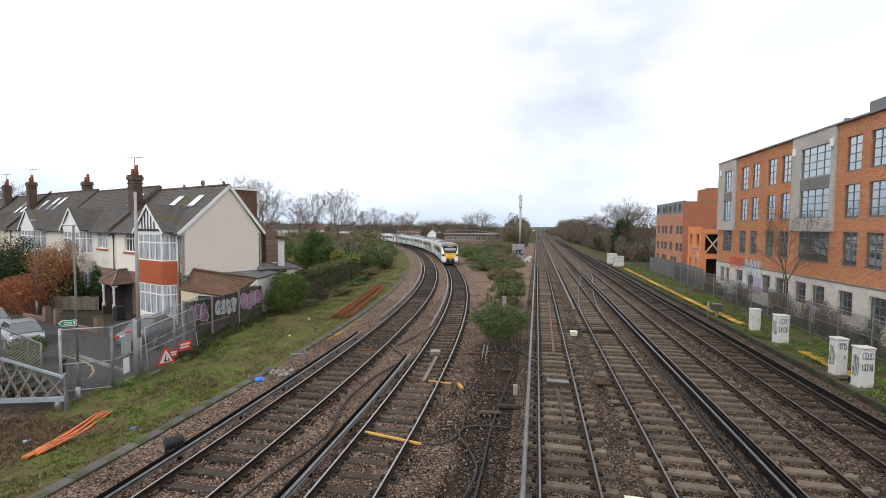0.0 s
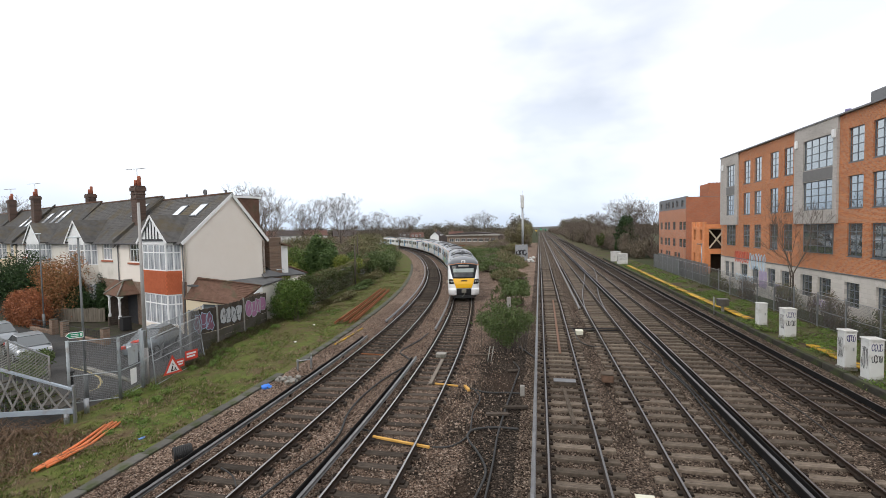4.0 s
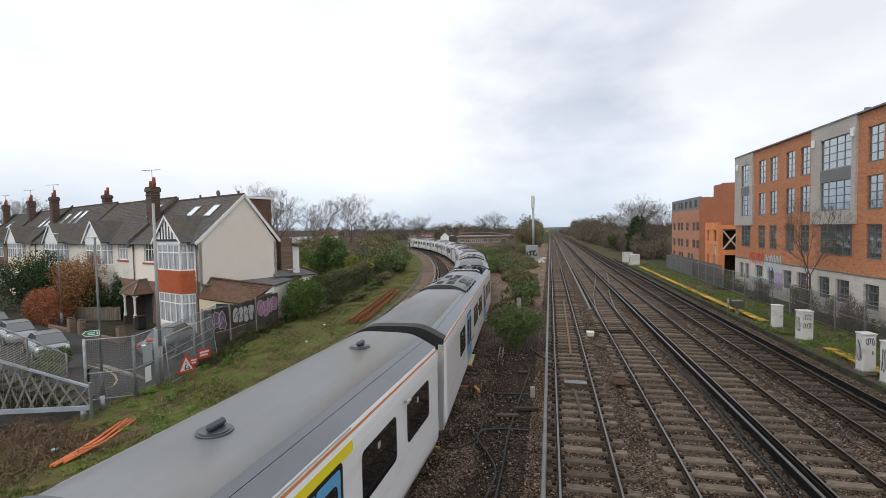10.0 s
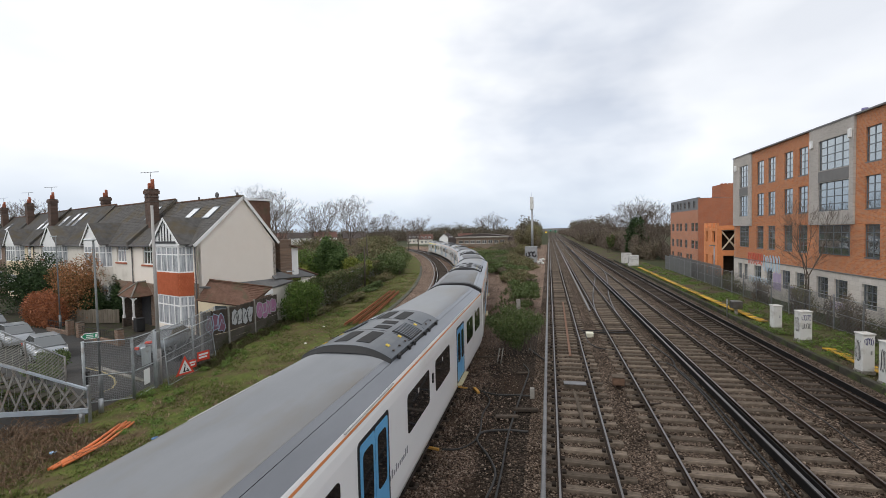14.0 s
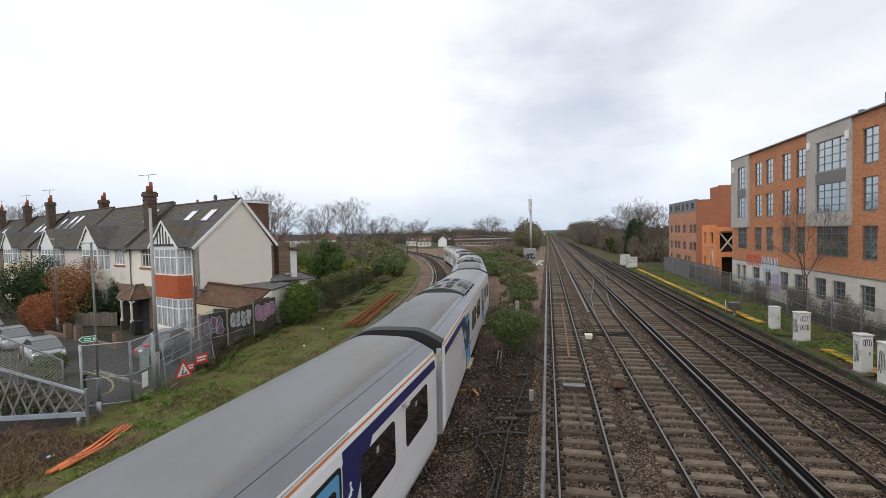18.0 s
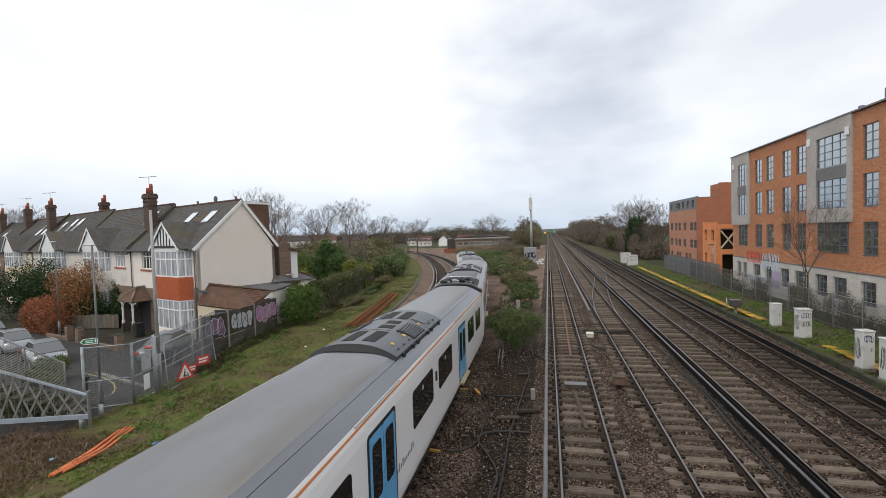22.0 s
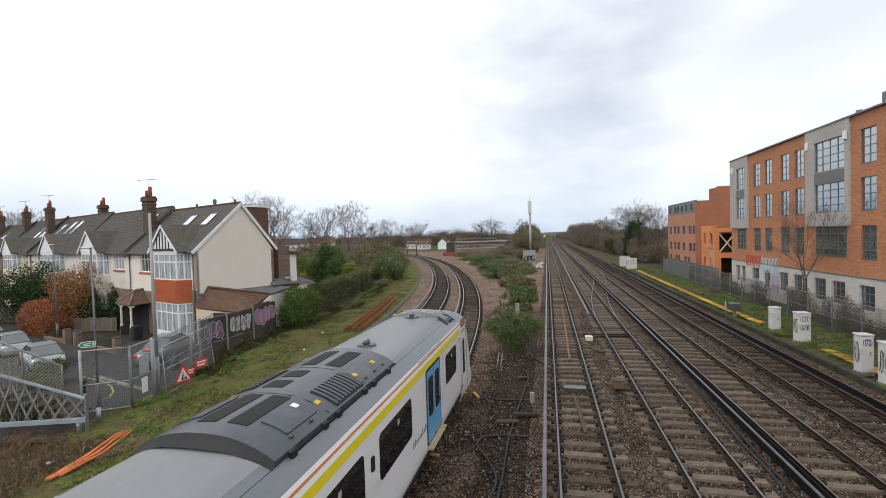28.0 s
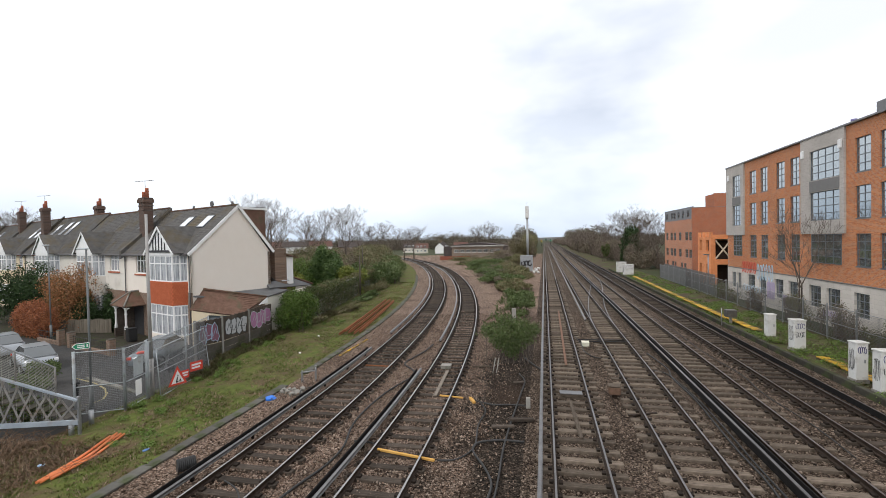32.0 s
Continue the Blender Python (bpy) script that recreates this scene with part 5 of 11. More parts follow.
        part("front_door", bm, M_DARKTIMBER, h, "front door widened into a dark sheet for the porch recess")
    return h


house_unit(0.0, 10.85, "cream rendered end house with a gable, tiled roof and timbered bay", "a", (5.75, 10.3), [(1.95, 3.7, 4.4, 6.0)],
           [(5.2, 1.75, 2.8), (8.2, 1.75, 2.8)], tiles=True, end_gable=True, chim=(1.6, 10.9), porch=(1.15, 3.5), depth=6.5, ridge_v=3.7)
house_unit(10.85, 13.2, "pale rendered house with a white gabled bay and grey roof", "b", (4.2, 8.9), [(9.9, 11.9, 4.5, 6.0)], [(11.2, 1.8, 3.0)], ridge=10.1)
house_unit(24.05, 14.2, "cream rendered house with a gabled bay under skylights", "b", (6.4, 11.5), [(2.6, 4.2, 4.4, 5.8)], [(2.3, 1.3, 2.8), (5.2, 1.6, 3.0), (7.2, 1.6, 3.0)], ridge=10.3, chim=(1.9, 11.6))
house_unit(38.25, 12.5, "yellowish rendered house with a bay and skylights", "c", (3.5, 8.6), [(9.6, 11.2, 4.4, 5.8)], [(7.5, 1.4, 2.8), (9.6, 1.4, 2.8)], ridge=10.3, chim=(2.6, 11.8))
house_unit(50.75, 13.0, "far brick house of the row with a grey roof", "d", (6.0, 10.6), [(3.0, 4.6, 4.4, 5.8)], [(4.0, 1.4, 2.6)], ridge=10.2, chim=(2.6, 11.8))


def extras():
    """A further stack behind the row, and the low additions beside the end gable."""
    st = thing("rear_chimney", "brown brick chimney stack with two clay pots above the ridge", "chimney", terrace(29.6, 4.6))
    chimney(st, 0, 0, 5.0, 11.5)
    g = thing("side_extension", "low brick side extension with a mossy brown tiled roof", "extension", terrace(0.0))
    bm = bmesh.new()
    slab(bm, [(0.12, -0.15, GZ), (3.0, 1.65, GZ), (3.0, 1.65, 1.58), (0.12, -0.15, 2.05)], 0.2)
    part("front_wall", bm, M_CREAM["c"], g, "yellowish front wall of the extension")
    bm = bmesh.new()
    slab(bm, [(1.2, 0.48, 1.0), (2.6, 1.36, 1.0), (2.6, 1.36, 1.5), (1.2, 0.48, 1.6)], 0.1)
    part("dark_window", bm, M_PANE, g, "dark window under the eave")
    bm = bmesh.new()
    slab(bm, [(3.0, 1.7, GZ), (1.9, 4.6, GZ), (1.9, 4.6, 2.35), (3.0, 1.7, 1.56)], 0.2)
    part("side_wall", bm, BRICK_HOUSE_Y, g, "brown brick side wall")
    # lean-to roof in overlapping courses, top edge against the house
    top0, top1, low0, low1 = Vector((0.02, 0.81, 3.39)), Vector((2.0, 4.7, 2.47)), Vector((0.02, -0.22, 2.02)), Vector((3.2, 1.6, 1.55))
    bm = bmesh.new()
    slab(bm, [low0, low1, top1, top0], 0.08)
    part("roof", bm, M_BROWNTILE, g, "mossy brown tiled roof")
    up = (low1 - low0).cross(top0 - low0).normalized()
    if up.z < 0:
        up = -up
    n = 12
    for i in range(n):
        f0, f1 = i / n, min(1.0, (i + 1.15) / n)
        a0, a1 = low0.lerp(top0, f0) + up * 0.045, low1.lerp(top1, f0) + up * 0.045
        b0, b1 = low0.lerp(top0, f1) + up * 0.012, low1.lerp(top1, f1) + up * 0.012
        bm = bmesh.new()
        slab(bm, [a0, a1, b1, b0], 0.02)
        part("tile_course", bm, M_BROWNTILE, g)
    bm = bmesh.new()
    tube(bm, [top0 + up * 0.05, top1 + up * 0.05], 0.08, 6)
    part("ridge", bm, M_BROWNTILE, g, "ridge tiles")
    bm = bmesh.new()
    slab(bm, [(2.5, 3.7, 2.0), (2.05, 4.75, 2.0), (2.05, 4.7, 2.42)], 0.08)
    part("gable_infill", bm, M_WHITE, g, "small white gable")
    r = thing("rear_extension", "low rear extension with a dark felt roof and rooflights", "extension", terrace(0.0, -0.9))
    bm = bmesh.new()
    slab(bm, [(0.02, 0.95, 2.98), (1.95, 4.8, 2.36), (0.6, 8.6, 2.66), (0.02, 7.3, 2.94)], 0.12)
    part("flat_roof", bm, M_ROOFFELT, r, "dark felt flat roof")
    bm = bmesh.new()
    slab(bm, [(0.55, 6.9, 2.98), (-1.5, 13.0, 2.62), (-1.7, 9.6, 3.9), (-1.6, 7.45, 3.9)], 0.12)
    part("sloping_roof", bm, M_ROOFFELT, r, "sloping dark felt roof")
    bm = bmesh.new()
    tube(bm, [(-1.5, 13.05, 2.68), (-1.7, 9.65, 3.95)], 0.09, 6)
    part("verge", bm, M_BROWNTILE, r, "brown tiled verge")
    bm = bmesh.new()
    slab(bm, [(1.85, 4.9, GZ), (-1.55, 12.9, GZ), (-1.55, 12.9, 2.5), (1.85, 4.9, 2.25)], 0.2)
    slab(bm, [(-1.55, 12.9, GZ), (-3.6, 12.9, GZ), (-3.6, 12.9, 2.5), (-1.55, 12.9, 2.5)], 0.2)
    part("wall", bm, M_CREAM["b"], r, "pale rendered wall")
    for k in range(2):
        bm = bmesh.new()
        o = 0.95 * k
        q = [Vector((-0.35, 7.5 + o * 1.35, 3.45 - 0.08 * k)), Vector((-0.5, 8.35 + o * 1.35, 3.44 - 0.08 * k)), Vector((-1.2, 8.35 + o * 1.35, 3.78 - 0.08 * k)), Vector((-1.1, 7.5 + o * 1.35, 3.79 - 0.08 * k))]
        slab(bm, q, 0.06)
        # one pane with the painted sky tone, the other plain dark glass
        part("rooflight", bm, bpy.data.materials["sky_painted_glass"] if k else M_PANE, r, "rooflight")
    b = thing("rear_wing", "tall brown brick rear wing with white panels", "house wing", terrace(0.0, -0.9))
    bm = bmesh.new()
    box(bm, -1.6, -0.5, 8.2, 9.4, 2.0, 6.2, 0.02)
    part("brick_wall", bm, BRICK_HOUSE, b, "brown brick wing")
    bm = bmesh.new()
    box(bm, -1.4, -0.65, 9.45, 10.2, 3.0, 5.4, 0.02)
    part("white_wall", bm, M_WHITE, b, "white rendered wall")
    bm = bmesh.new()
    q = [Vector((-2.0, 9.2, 5.95)), Vector((-0.35, 9.2, 5.75)), Vector((-0.35, 10.6, 5.35)), Vector((-2.0, 10.6, 5.55))]
    slab(bm, q, 0.1)
    part("roof", bm, M_BROWNTILE, b, "brown tiled wing roof")


extras()

# ---- plants ----


def leafy_mat(name, tones, rough=0.6, trans=0.25):
    """Leaves whose tone varies from one to the next."""
    m = bpy.data.materials.new(name)
    m.use_nodes = True
    n, l = m.node_tree.nodes, m.node_tree.links
    b = n["Principled BSDF"]
    g = n.new("ShaderNodeNewGeometry")
    r = n.new("ShaderNodeValToRGB")
    while len(r.color_ramp.elements) < len(tones):
        r.color_ramp.elements.new(0.5)
    for i, c in enumerate(tones):
        r.color_ramp.elements[i].position, r.color_ramp.elements[i].color = i / (len(tones) - 1), (*c, 1)
    l.new(g.outputs["Random Per Island"], r.inputs[0])
    l.new(r.outputs[0], b.inputs["Base Color"])
    b.inputs["Roughness"].default_value = rough
    b.inputs["Specular IOR Level"].default_value = 0.2
    return m


L_EVERGREEN = leafy_mat("dark_evergreen_leaves", [(0.012, 0.026, 0.010), (0.03, 0.055, 0.018), (0.05, 0.085, 0.028), (0.02, 0.038, 0.014)])
L_BUSH = leafy_mat("shrub_leaves", [(0.04, 0.062, 0.020), (0.085, 0.125, 0.040), (0.13, 0.175, 0.06), (0.055, 0.085, 0.028), (0.17, 0.18, 0.085)])
L_BRIGHT = leafy_mat("bright_green_leaves", [(0.03, 0.06, 0.012), (0.085, 0.15, 0.028), (0.14, 0.21, 0.045), (0.05, 0.085, 0.02), (0.10, 0.11, 0.035)])
L_YELLOW = leafy_mat("yellow_green_leaves", [(0.12, 0.15, 0.028), (0.24, 0.25, 0.05), (0.17, 0.20, 0.04), (0.08, 0.11, 0.026)])
L_RUST = leafy_mat("rust_red_leaves", [(0.22, 0.085, 0.038), (0.38, 0.17, 0.075), (0.46, 0.235, 0.11), (0.14, 0.075, 0.032), (0.10, 0.10, 0.035)])
L_HEDGE_RED = leafy_mat("copper_hedge_leaves", [(0.20, 0.07, 0.035), (0.33, 0.12, 0.055), (0.42, 0.17, 0.08), (0.13, 0.05, 0.03)])
L_IVY = leafy_mat("ivy_leaves", [(0.020, 0.034, 0.012), (0.070, 0.105, 0.032), (0.13, 0.165, 0.052), (0.150, 0.115, 0.066), (0.035, 0.055, 0.02), (0.105, 0.135, 0.044)])
L_CONIFER = leafy_mat("conifer_sprays", [(0.030, 0.056, 0.020), (0.075, 0.125, 0.038), (0.12, 0.18, 0.058), (0.05, 0.082, 0.028)])
L_SCRUB = leafy_mat("brown_scrub_leaves", [(0.12, 0.092, 0.055), (0.20, 0.16, 0.088), (0.145, 0.15, 0.062), (0.085, 0.11, 0.036), (0.27, 0.215, 0.14)])
L_THICKET = leafy_mat("brown_thicket_twigs", [(0.095, 0.075, 0.057), (0.18, 0.14, 0.105), (0.12, 0.105, 0.065), (0.24, 0.19, 0.145), (0.08, 0.08, 0.043)])
L_FARTREE = leafy_mat("far_tree_crowns", [(0.085, 0.07, 0.055), (0.13, 0.105, 0.08), (0.10, 0.095, 0.06), (0.16, 0.13, 0.10), (0.075, 0.08, 0.045)])
L_SCRUBGREEN = leafy_mat("mixed_bramble_leaves", [(0.05, 0.07, 0.022), (0.10, 0.12, 0.042), (0.15, 0.12, 0.068), (0.08, 0.095, 0.035), (0.18, 0.15, 0.085)])
L_OLIVE = leafy_mat("olive_brown_twiggy_leaves", [(0.12, 0.10, 0.05), (0.18, 0.15, 0.085), (0.10, 0.095, 0.04), (0.08, 0.065, 0.04)])
L_GRASS = leafy_mat("grass_blades", [(0.06, 0.085, 0.018), (0.12, 0.155, 0.036), (0.16, 0.18, 0.05), (0.19, 0.155, 0.07)])
L_WEEDS = leafy_mat("verge_weed_leaves", [(0.055, 0.095, 0.018), (0.11, 0.18, 0.034), (0.16, 0.23, 0.05), (0.08, 0.12, 0.03)])
L_DEAD = leafy_mat("dead_stems", [(0.17, 0.115, 0.075), (0.32, 0.225, 0.15), (0.42, 0.32, 0.23), (0.10, 0.07, 0.05)])
L_WHITEFLOWER = leafy_mat("white_flowering_leaves", [(0.02, 0.03, 0.014), (0.03, 0.05, 0.02), (0.5, 0.5, 0.46), (0.02, 0.035, 0.015)])
M_BARK = surf("grey_brown_bark", (0.055, 0.046, 0.038), (0.12, 0.10, 0.085), 5, 0.95, bump=0.6)
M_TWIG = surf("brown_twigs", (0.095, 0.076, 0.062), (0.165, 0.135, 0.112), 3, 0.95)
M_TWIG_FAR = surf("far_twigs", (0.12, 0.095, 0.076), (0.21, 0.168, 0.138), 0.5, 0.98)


def leaves_mesh(name, blobs, count, size, mat, seed, shell=0.55, up=0.0, rag=0.10):
    """Small leaf pairs scattered in the outer part of ellipsoids (x, y, z, rx, ry, rz)."""
    r = np.random.RandomState(seed)
    vol = np.array([b[3] * b[4] * b[5] for b in blobs]) ** 0.67
    pick = r.choice(len(blobs), count, p=vol / vol.sum())
    B = np.array(blobs)[pick]
    d = r.normal(size=(count, 3))
    d /= np.linalg.norm(d, axis=1, keepdims=True)
    rad = shell + (1 - shell) * r.rand(count) ** 0.7
    # ragged outline
    rad *= 1 + 0.16 * np.sin(d[:, 0] * 7 + B[:, 0]) * np.cos(d[:, 2] * 6 + B[:, 1]) + rag * r.normal(size=count)
    c = B[:, :3] + d * rad[:, None] * B[:, 3:]
    a = r.normal(size=(count, 3)) + d * 0.6 + np.array([0, 0, up])
    a /= np.linalg.norm(a, axis=1, keepdims=True)
    t = np.cross(a, r.normal(size=(count, 3)))
    t /= np.linalg.norm(t, axis=1, keepdims=True)
    b2 = np.cross(a, t)
    s = size * (0.55 + 0.9 * r.rand(count))[:, None]
    v = np.stack([c - t * s, c - b2 * s * 0.55 + a * s * 0.12, c + t * s, c + b2 * s * 0.55 + a * s * 0.12], 1).reshape(-1, 3)
    me = bpy.data.meshes.new(name)
    me.vertices.add(len(v))
    me.vertices.foreach_set("co", v.ravel())
    me.loops.add(count * 4)
    me.loops.foreach_set("vertex_index", np.arange(count * 4, dtype=np.int32))
    me.polygons.add(count)
    me.polygons.foreach_set("loop_start", np.arange(0, count * 4, 4, dtype=np.int32))
    me.update(calc_edges=True)
    me.materials.append(mat)
    return me


def stems_mesh(name, blobs, seed, mat, n=24, base=None, r0=0.035):
    """Stems that rise from the foot and fork into the crown."""
    rnd = random.Random(seed)
    bm = bmesh.new()
    for i in range(n):
        b = rnd.choice(blobs)
        foot = base or (b[0] + rnd.uniform(-0.3, 0.3) * b[3], b[1] + rnd.uniform(-0.3, 0.3) * b[4], 0)
        tip = Vector((b[0] + rnd.uniform(-0.75, 0.75) * b[3], b[1] + rnd.uniform(-0.75, 0.75) * b[4], b[2] + rnd.uniform(-0.1, 0.85) * b[5]))
        f = Vector(foot) + Vector((rnd.uniform(-0.15, 0.15), rnd.uniform(-0.15, 0.15), 0))
        mid = f.lerp(tip, 0.5) + Vector((rnd.uniform(-0.2, 0.2), rnd.uniform(-0.2, 0.2), 0.15))
        tube(bm, [f, mid, tip], r0 * rnd.uniform(0.5, 1.0), 4, r2=0.006, cap=False)
    return mesh_of(name, bm, mat)


def shrub(name, label, cat, x, y, z, blobs, count, size, mat, seed, shell=0.5, stems=20, group=""):
    ob = thing(name, label, cat, pose(x, y, z), group)
    st = share("bare_stem", stems_mesh("stems", blobs, seed, M_TWIG, stems), ob)
    st["kind"] = "stuff"
    share("crown", leaves_mesh("crown", blobs, count, size, mat, seed, shell), ob)
    return ob


def cloud(rnd, w, d, h, n, lo=0.2):
    """Overlapping clumps within a given width, depth and height."""
    out = []
    for i in range(n):
        k = rnd.uniform(0.28, 0.5)
        zz = rnd.uniform(lo, 0.78) * h
        f = 1 - 0.35 * (zz / h)
        out.append((rnd.uniform(-0.5, 0.5) * w * 0.75 * f, rnd.uniform(-0.5, 0.5) * d * 0.75 * f, zz, w * k * 0.62 * f, d * k * 0.62 * f, h * k * 0.55))
    return out


RN = random.Random(11)

# shrubs between the tracks
shrub("bush", "round dark green bush growing between the tracks", "bush", -1.7, 24.6, -0.2, [(0, 0, 1.6, 1.0, 1.0, 0.8), (-0.75, 0.1, 1.55, 0.75, 0.8, 0.6), (0.85, 0, 1.6, 0.7, 0.8, 0.6), (0.1, -0.2, 0.95, 0.75, 0.6, 0.5), (-0.25, 0.2, 2.2, 0.65, 0.6, 0.5), (0.5, 0.1, 2.1, 0.5, 0.5, 0.45), (-1.2, 0, 1.75, 0.45, 0.5, 0.4), (1.3, 0.1, 1.85, 0.45, 0.4, 0.4), (-0.5, -0.2, 1.1, 0.5, 0.5, 0.4), (0.15, -0.1, 0.5, 0.35, 0.35, 0.35)], 9500, 0.05, L_BUSH, 21, 0.3, 14)
shrub("bush", "low green bush behind a concrete post", "bush", -1.7, 40.5, -0.2, cloud(RN, 3.0, 5.0, 1.9, 10), 5000, 0.075, L_BUSH, 22, 0.5)
shrub("bush", "green bush beside the straight track", "bush", -2.6, 51.0, -0.2, cloud(RN, 2.8, 5.0, 1.3, 9), 3500, 0.08, L_BUSH, 23, 0.5)
for i, (x, y, w, d, h, m, n) in enumerate(((-2.6, 60, 3.4, 6, 1.5, L_SCRUB, 3500), (-4.0, 66, 4.2, 7, 1.8, L_BUSH, 4500), (-7.0, 72, 5, 9, 1.7, L_BUSH, 4500), (-3.8, 78, 5, 10, 2.2, L_SCRUB, 5000),
                                           (-9.5, 85, 6, 11, 2.0, L_BUSH, 4500), (-5.5, 90, 7, 14, 2.2, L_SCRUB, 5000), (-12, 104, 10, 16, 2.6, L_BUSH, 5000), (-6, 112, 8, 18, 3.4, L_SCRUB, 5000), (-17, 124, 10, 16, 2.2, L_SCRUB, 4000), (-5.0, 128, 8, 16, 7.6, L_OLIVE, 7000), (-3.5, 165, 7, 26, 8.0, L_SCRUB, 7000), (-12, 160, 12, 26, 3.5, L_SCRUB, 4000), (-4.5, 210, 8, 40, 9.5, L_SCRUB, 7000))):
    shrub("scrub_bush", "tangled scrub of bramble and bare shrubs between the tracks" if m is L_SCRUB else "green bramble scrub between the diverging tracks", "bush", x, y, -0.25, cloud(RN, w, d, h, 14, 0.1), int(n * 1.7), 0.065 + 0.0005 * y, m, 40 + i, 0.25, 40, "scrub between the tracks")

# along the left boundary
shrub("ivy_bush", "dense bright green bush over the end of the timber fence", "bush", -19.7, 33.0, -0.6, [(0, 0, 1.8, 1.2, 1.3, 1.15), (-0.5, 0.3, 2.5, 1.0, 1.1, 0.85), (0.3, 0.4, 2.4, 1.0, 1.2, 0.85), (0.1, 0.0, 0.9, 1.2, 1.2, 0.9), (0.5, 1.2, 1.8, 0.8, 1.2, 1.1), (-0.8, -0.5, 1.2, 0.8, 1.0, 1.1), (-0.2, 1.4, 2.7, 0.5, 0.6, 0.5), (0.8, -0.4, 1.4, 0.5, 0.5, 0.8), (-0.9, 0.6, 2.9, 0.45, 0.5, 0.35)], 15000, 0.07, L_BRIGHT, 61, 0.3, 20)
ivy = thing("ivy_wall", "long old wall smothered in dark trailing ivy", "hedge", pose(0, 0, -0.6), kind="")
_bl = []
for k in range(62):
    yy = 34.0 + 0.52 * k
    top = (2.85 if k < 26 else 2.45) + 0.18 * math.sin(k * 0.9) + RN.uniform(-0.12, 0.12)
    if k in (27, 40, 41, 46, 47, 52, 53):
        continue
    _bl.append((fence_x(yy) - 0.55 + RN.uniform(-0.1, 0.1), yy, top / 2, 0.45, 0.62, top / 2))
    _bl.append((fence_x(yy) - 0.6 + RN.uniform(-0.15, 0.2), yy, top - 0.35, 0.55, 0.6, 0.42))
share("ivy_leaves", leaves_mesh("ivy_leaves", _bl, 46000, 0.06, L_IVY, 62, 0.75), ivy)
_bt = [(fence_x(yy) - 0.7 + RN.uniform(-0.3, 0.3), yy, RN.uniform(2.6, 3.0), RN.uniform(0.3, 0.6), RN.uniform(0.5, 1.1), RN.uniform(0.15, 0.35)) for yy in (RN.uniform(34, 66) for _ in range(22))]
share("ivy_top", leaves_mesh("ivy_top", _bt, 6000, 0.05, L_SCRUB, 63, 0.3), ivy)
bm = bmesh.new()
for k in range(33):
    yy = 33.5 + k
    a, b = fence_x(yy) - 0.85, fence_x(yy + 1) - 0.85
    slab(bm, [(a, yy, 2.45), (b, yy + 1, 2.45), (b, yy + 1, 0), (a, yy, 0)], 0.2)
part("wall", bm, M_CONC, ivy, "grey concrete wall under the ivy")
bm = bmesh.new()
for k in range(60):
    yy = RN.uniform(34, 65)
    x = fence_x(yy) - 0.25
    tube(bm, [(x, yy, RN.uniform(1.6, 2.8)), (x + 0.15, yy + RN.uniform(-0.3, 0.3), 1.0), (x + RN.uniform(0.0, 0.4), yy + RN.uniform(-0.4, 0.4), 0.0)], 0.012, 3, cap=False)
part("ivy_stems", bm, M_TWIG, ivy, "bare trailing ivy stems")["kind"] = "stuff"
tp = thing("timber_pole", "dark leaning timber pole behind the ivy wall", "pole", pose(-22.3, 52.5, -0.7))
bm = bmesh.new()
tube(bm, [(0, 0, 0), (0.05, 0, 5.6)], 0.11, 8, r2=0.09)
part("shaft", bm, M_BARK, tp)
for i, (x, y, w, d, h, m, n) in enumerate(((-19.6, 36, 1.2, 5, 0.5, L_SCRUB, 2600), (-19.4, 44, 1.4, 6, 0.7, L_SCRUB, 3000), (-21.0, 52, 1.8, 8, 0.9, L_BUSH, 3400), (-23.4, 62, 2.4, 9, 1.3, L_SCRUB, 3600), (-25.0, 73, 4, 11, 3.0, L_BUSH, 4500), (-28.5, 83, 5, 12, 3.6, L_BUSH, 4500), (-32, 94, 6, 14, 3.6, L_SCRUB, 4500), (-37, 108, 7, 16, 3.6, L_BUSH, 4500), (-45, 124, 9, 18, 3.6, L_SCRUB, 4500), (-55, 142, 12, 20, 3.4, L_SCRUB, 4500))):
    shrub("bank_bush", "wild bushes on the bank beside the curved track", "bush", x, y, -0.5, cloud(RN, w, d, h, 12, 0.15), n, 0.045 + 0.0009 * y, m, 80 + i, 0.3, 26, "bushes along the bank")
for i, (x, y, w, d, h, m, n) in enumerate(((-33.5, 54, 6, 7, 5.2, L_YELLOW, 8000), (-35, 58, 9, 8, 5.6, L_BRIGHT, 6000), (-32.6, 62, 5.6, 6, 8.4, L_CONIFER, 15000), (-29.4, 60, 4.6, 5, 5.6, L_CONIFER, 9000), (-26, 66, 6, 7, 4.4, L_BUSH, 5000), (-26.4, 59, 5, 5, 4.2, L_YELLOW, 4500), (-30, 74, 9, 8, 5.0, L_SCRUB, 5000), (-45, 75, 14, 10, 6, L_SCRUB, 5000), (-36, 84, 12, 10, 6, L_SCRUB, 5000), (-42, 96, 14, 12, 7, L_SCRUB, 6000), (-58, 105, 18, 12, 7, L_SCRUB, 6000), (-46, 120, 14, 14, 7, L_SCRUB, 6000))):
    shrub("garden_tree", "tall evergreen garden tree" if m is L_CONIFER else "overgrown garden shrubbery behind the wall", "tree" if m is L_CONIFER else "bush", x, y, -0.9, cloud(RN, w, d, h, 16, 0.15), int(n * 1.5), 0.08 + 0.0008 * y, m, 120 + i, 0.4, 16, "garden shrubs behind the wall")

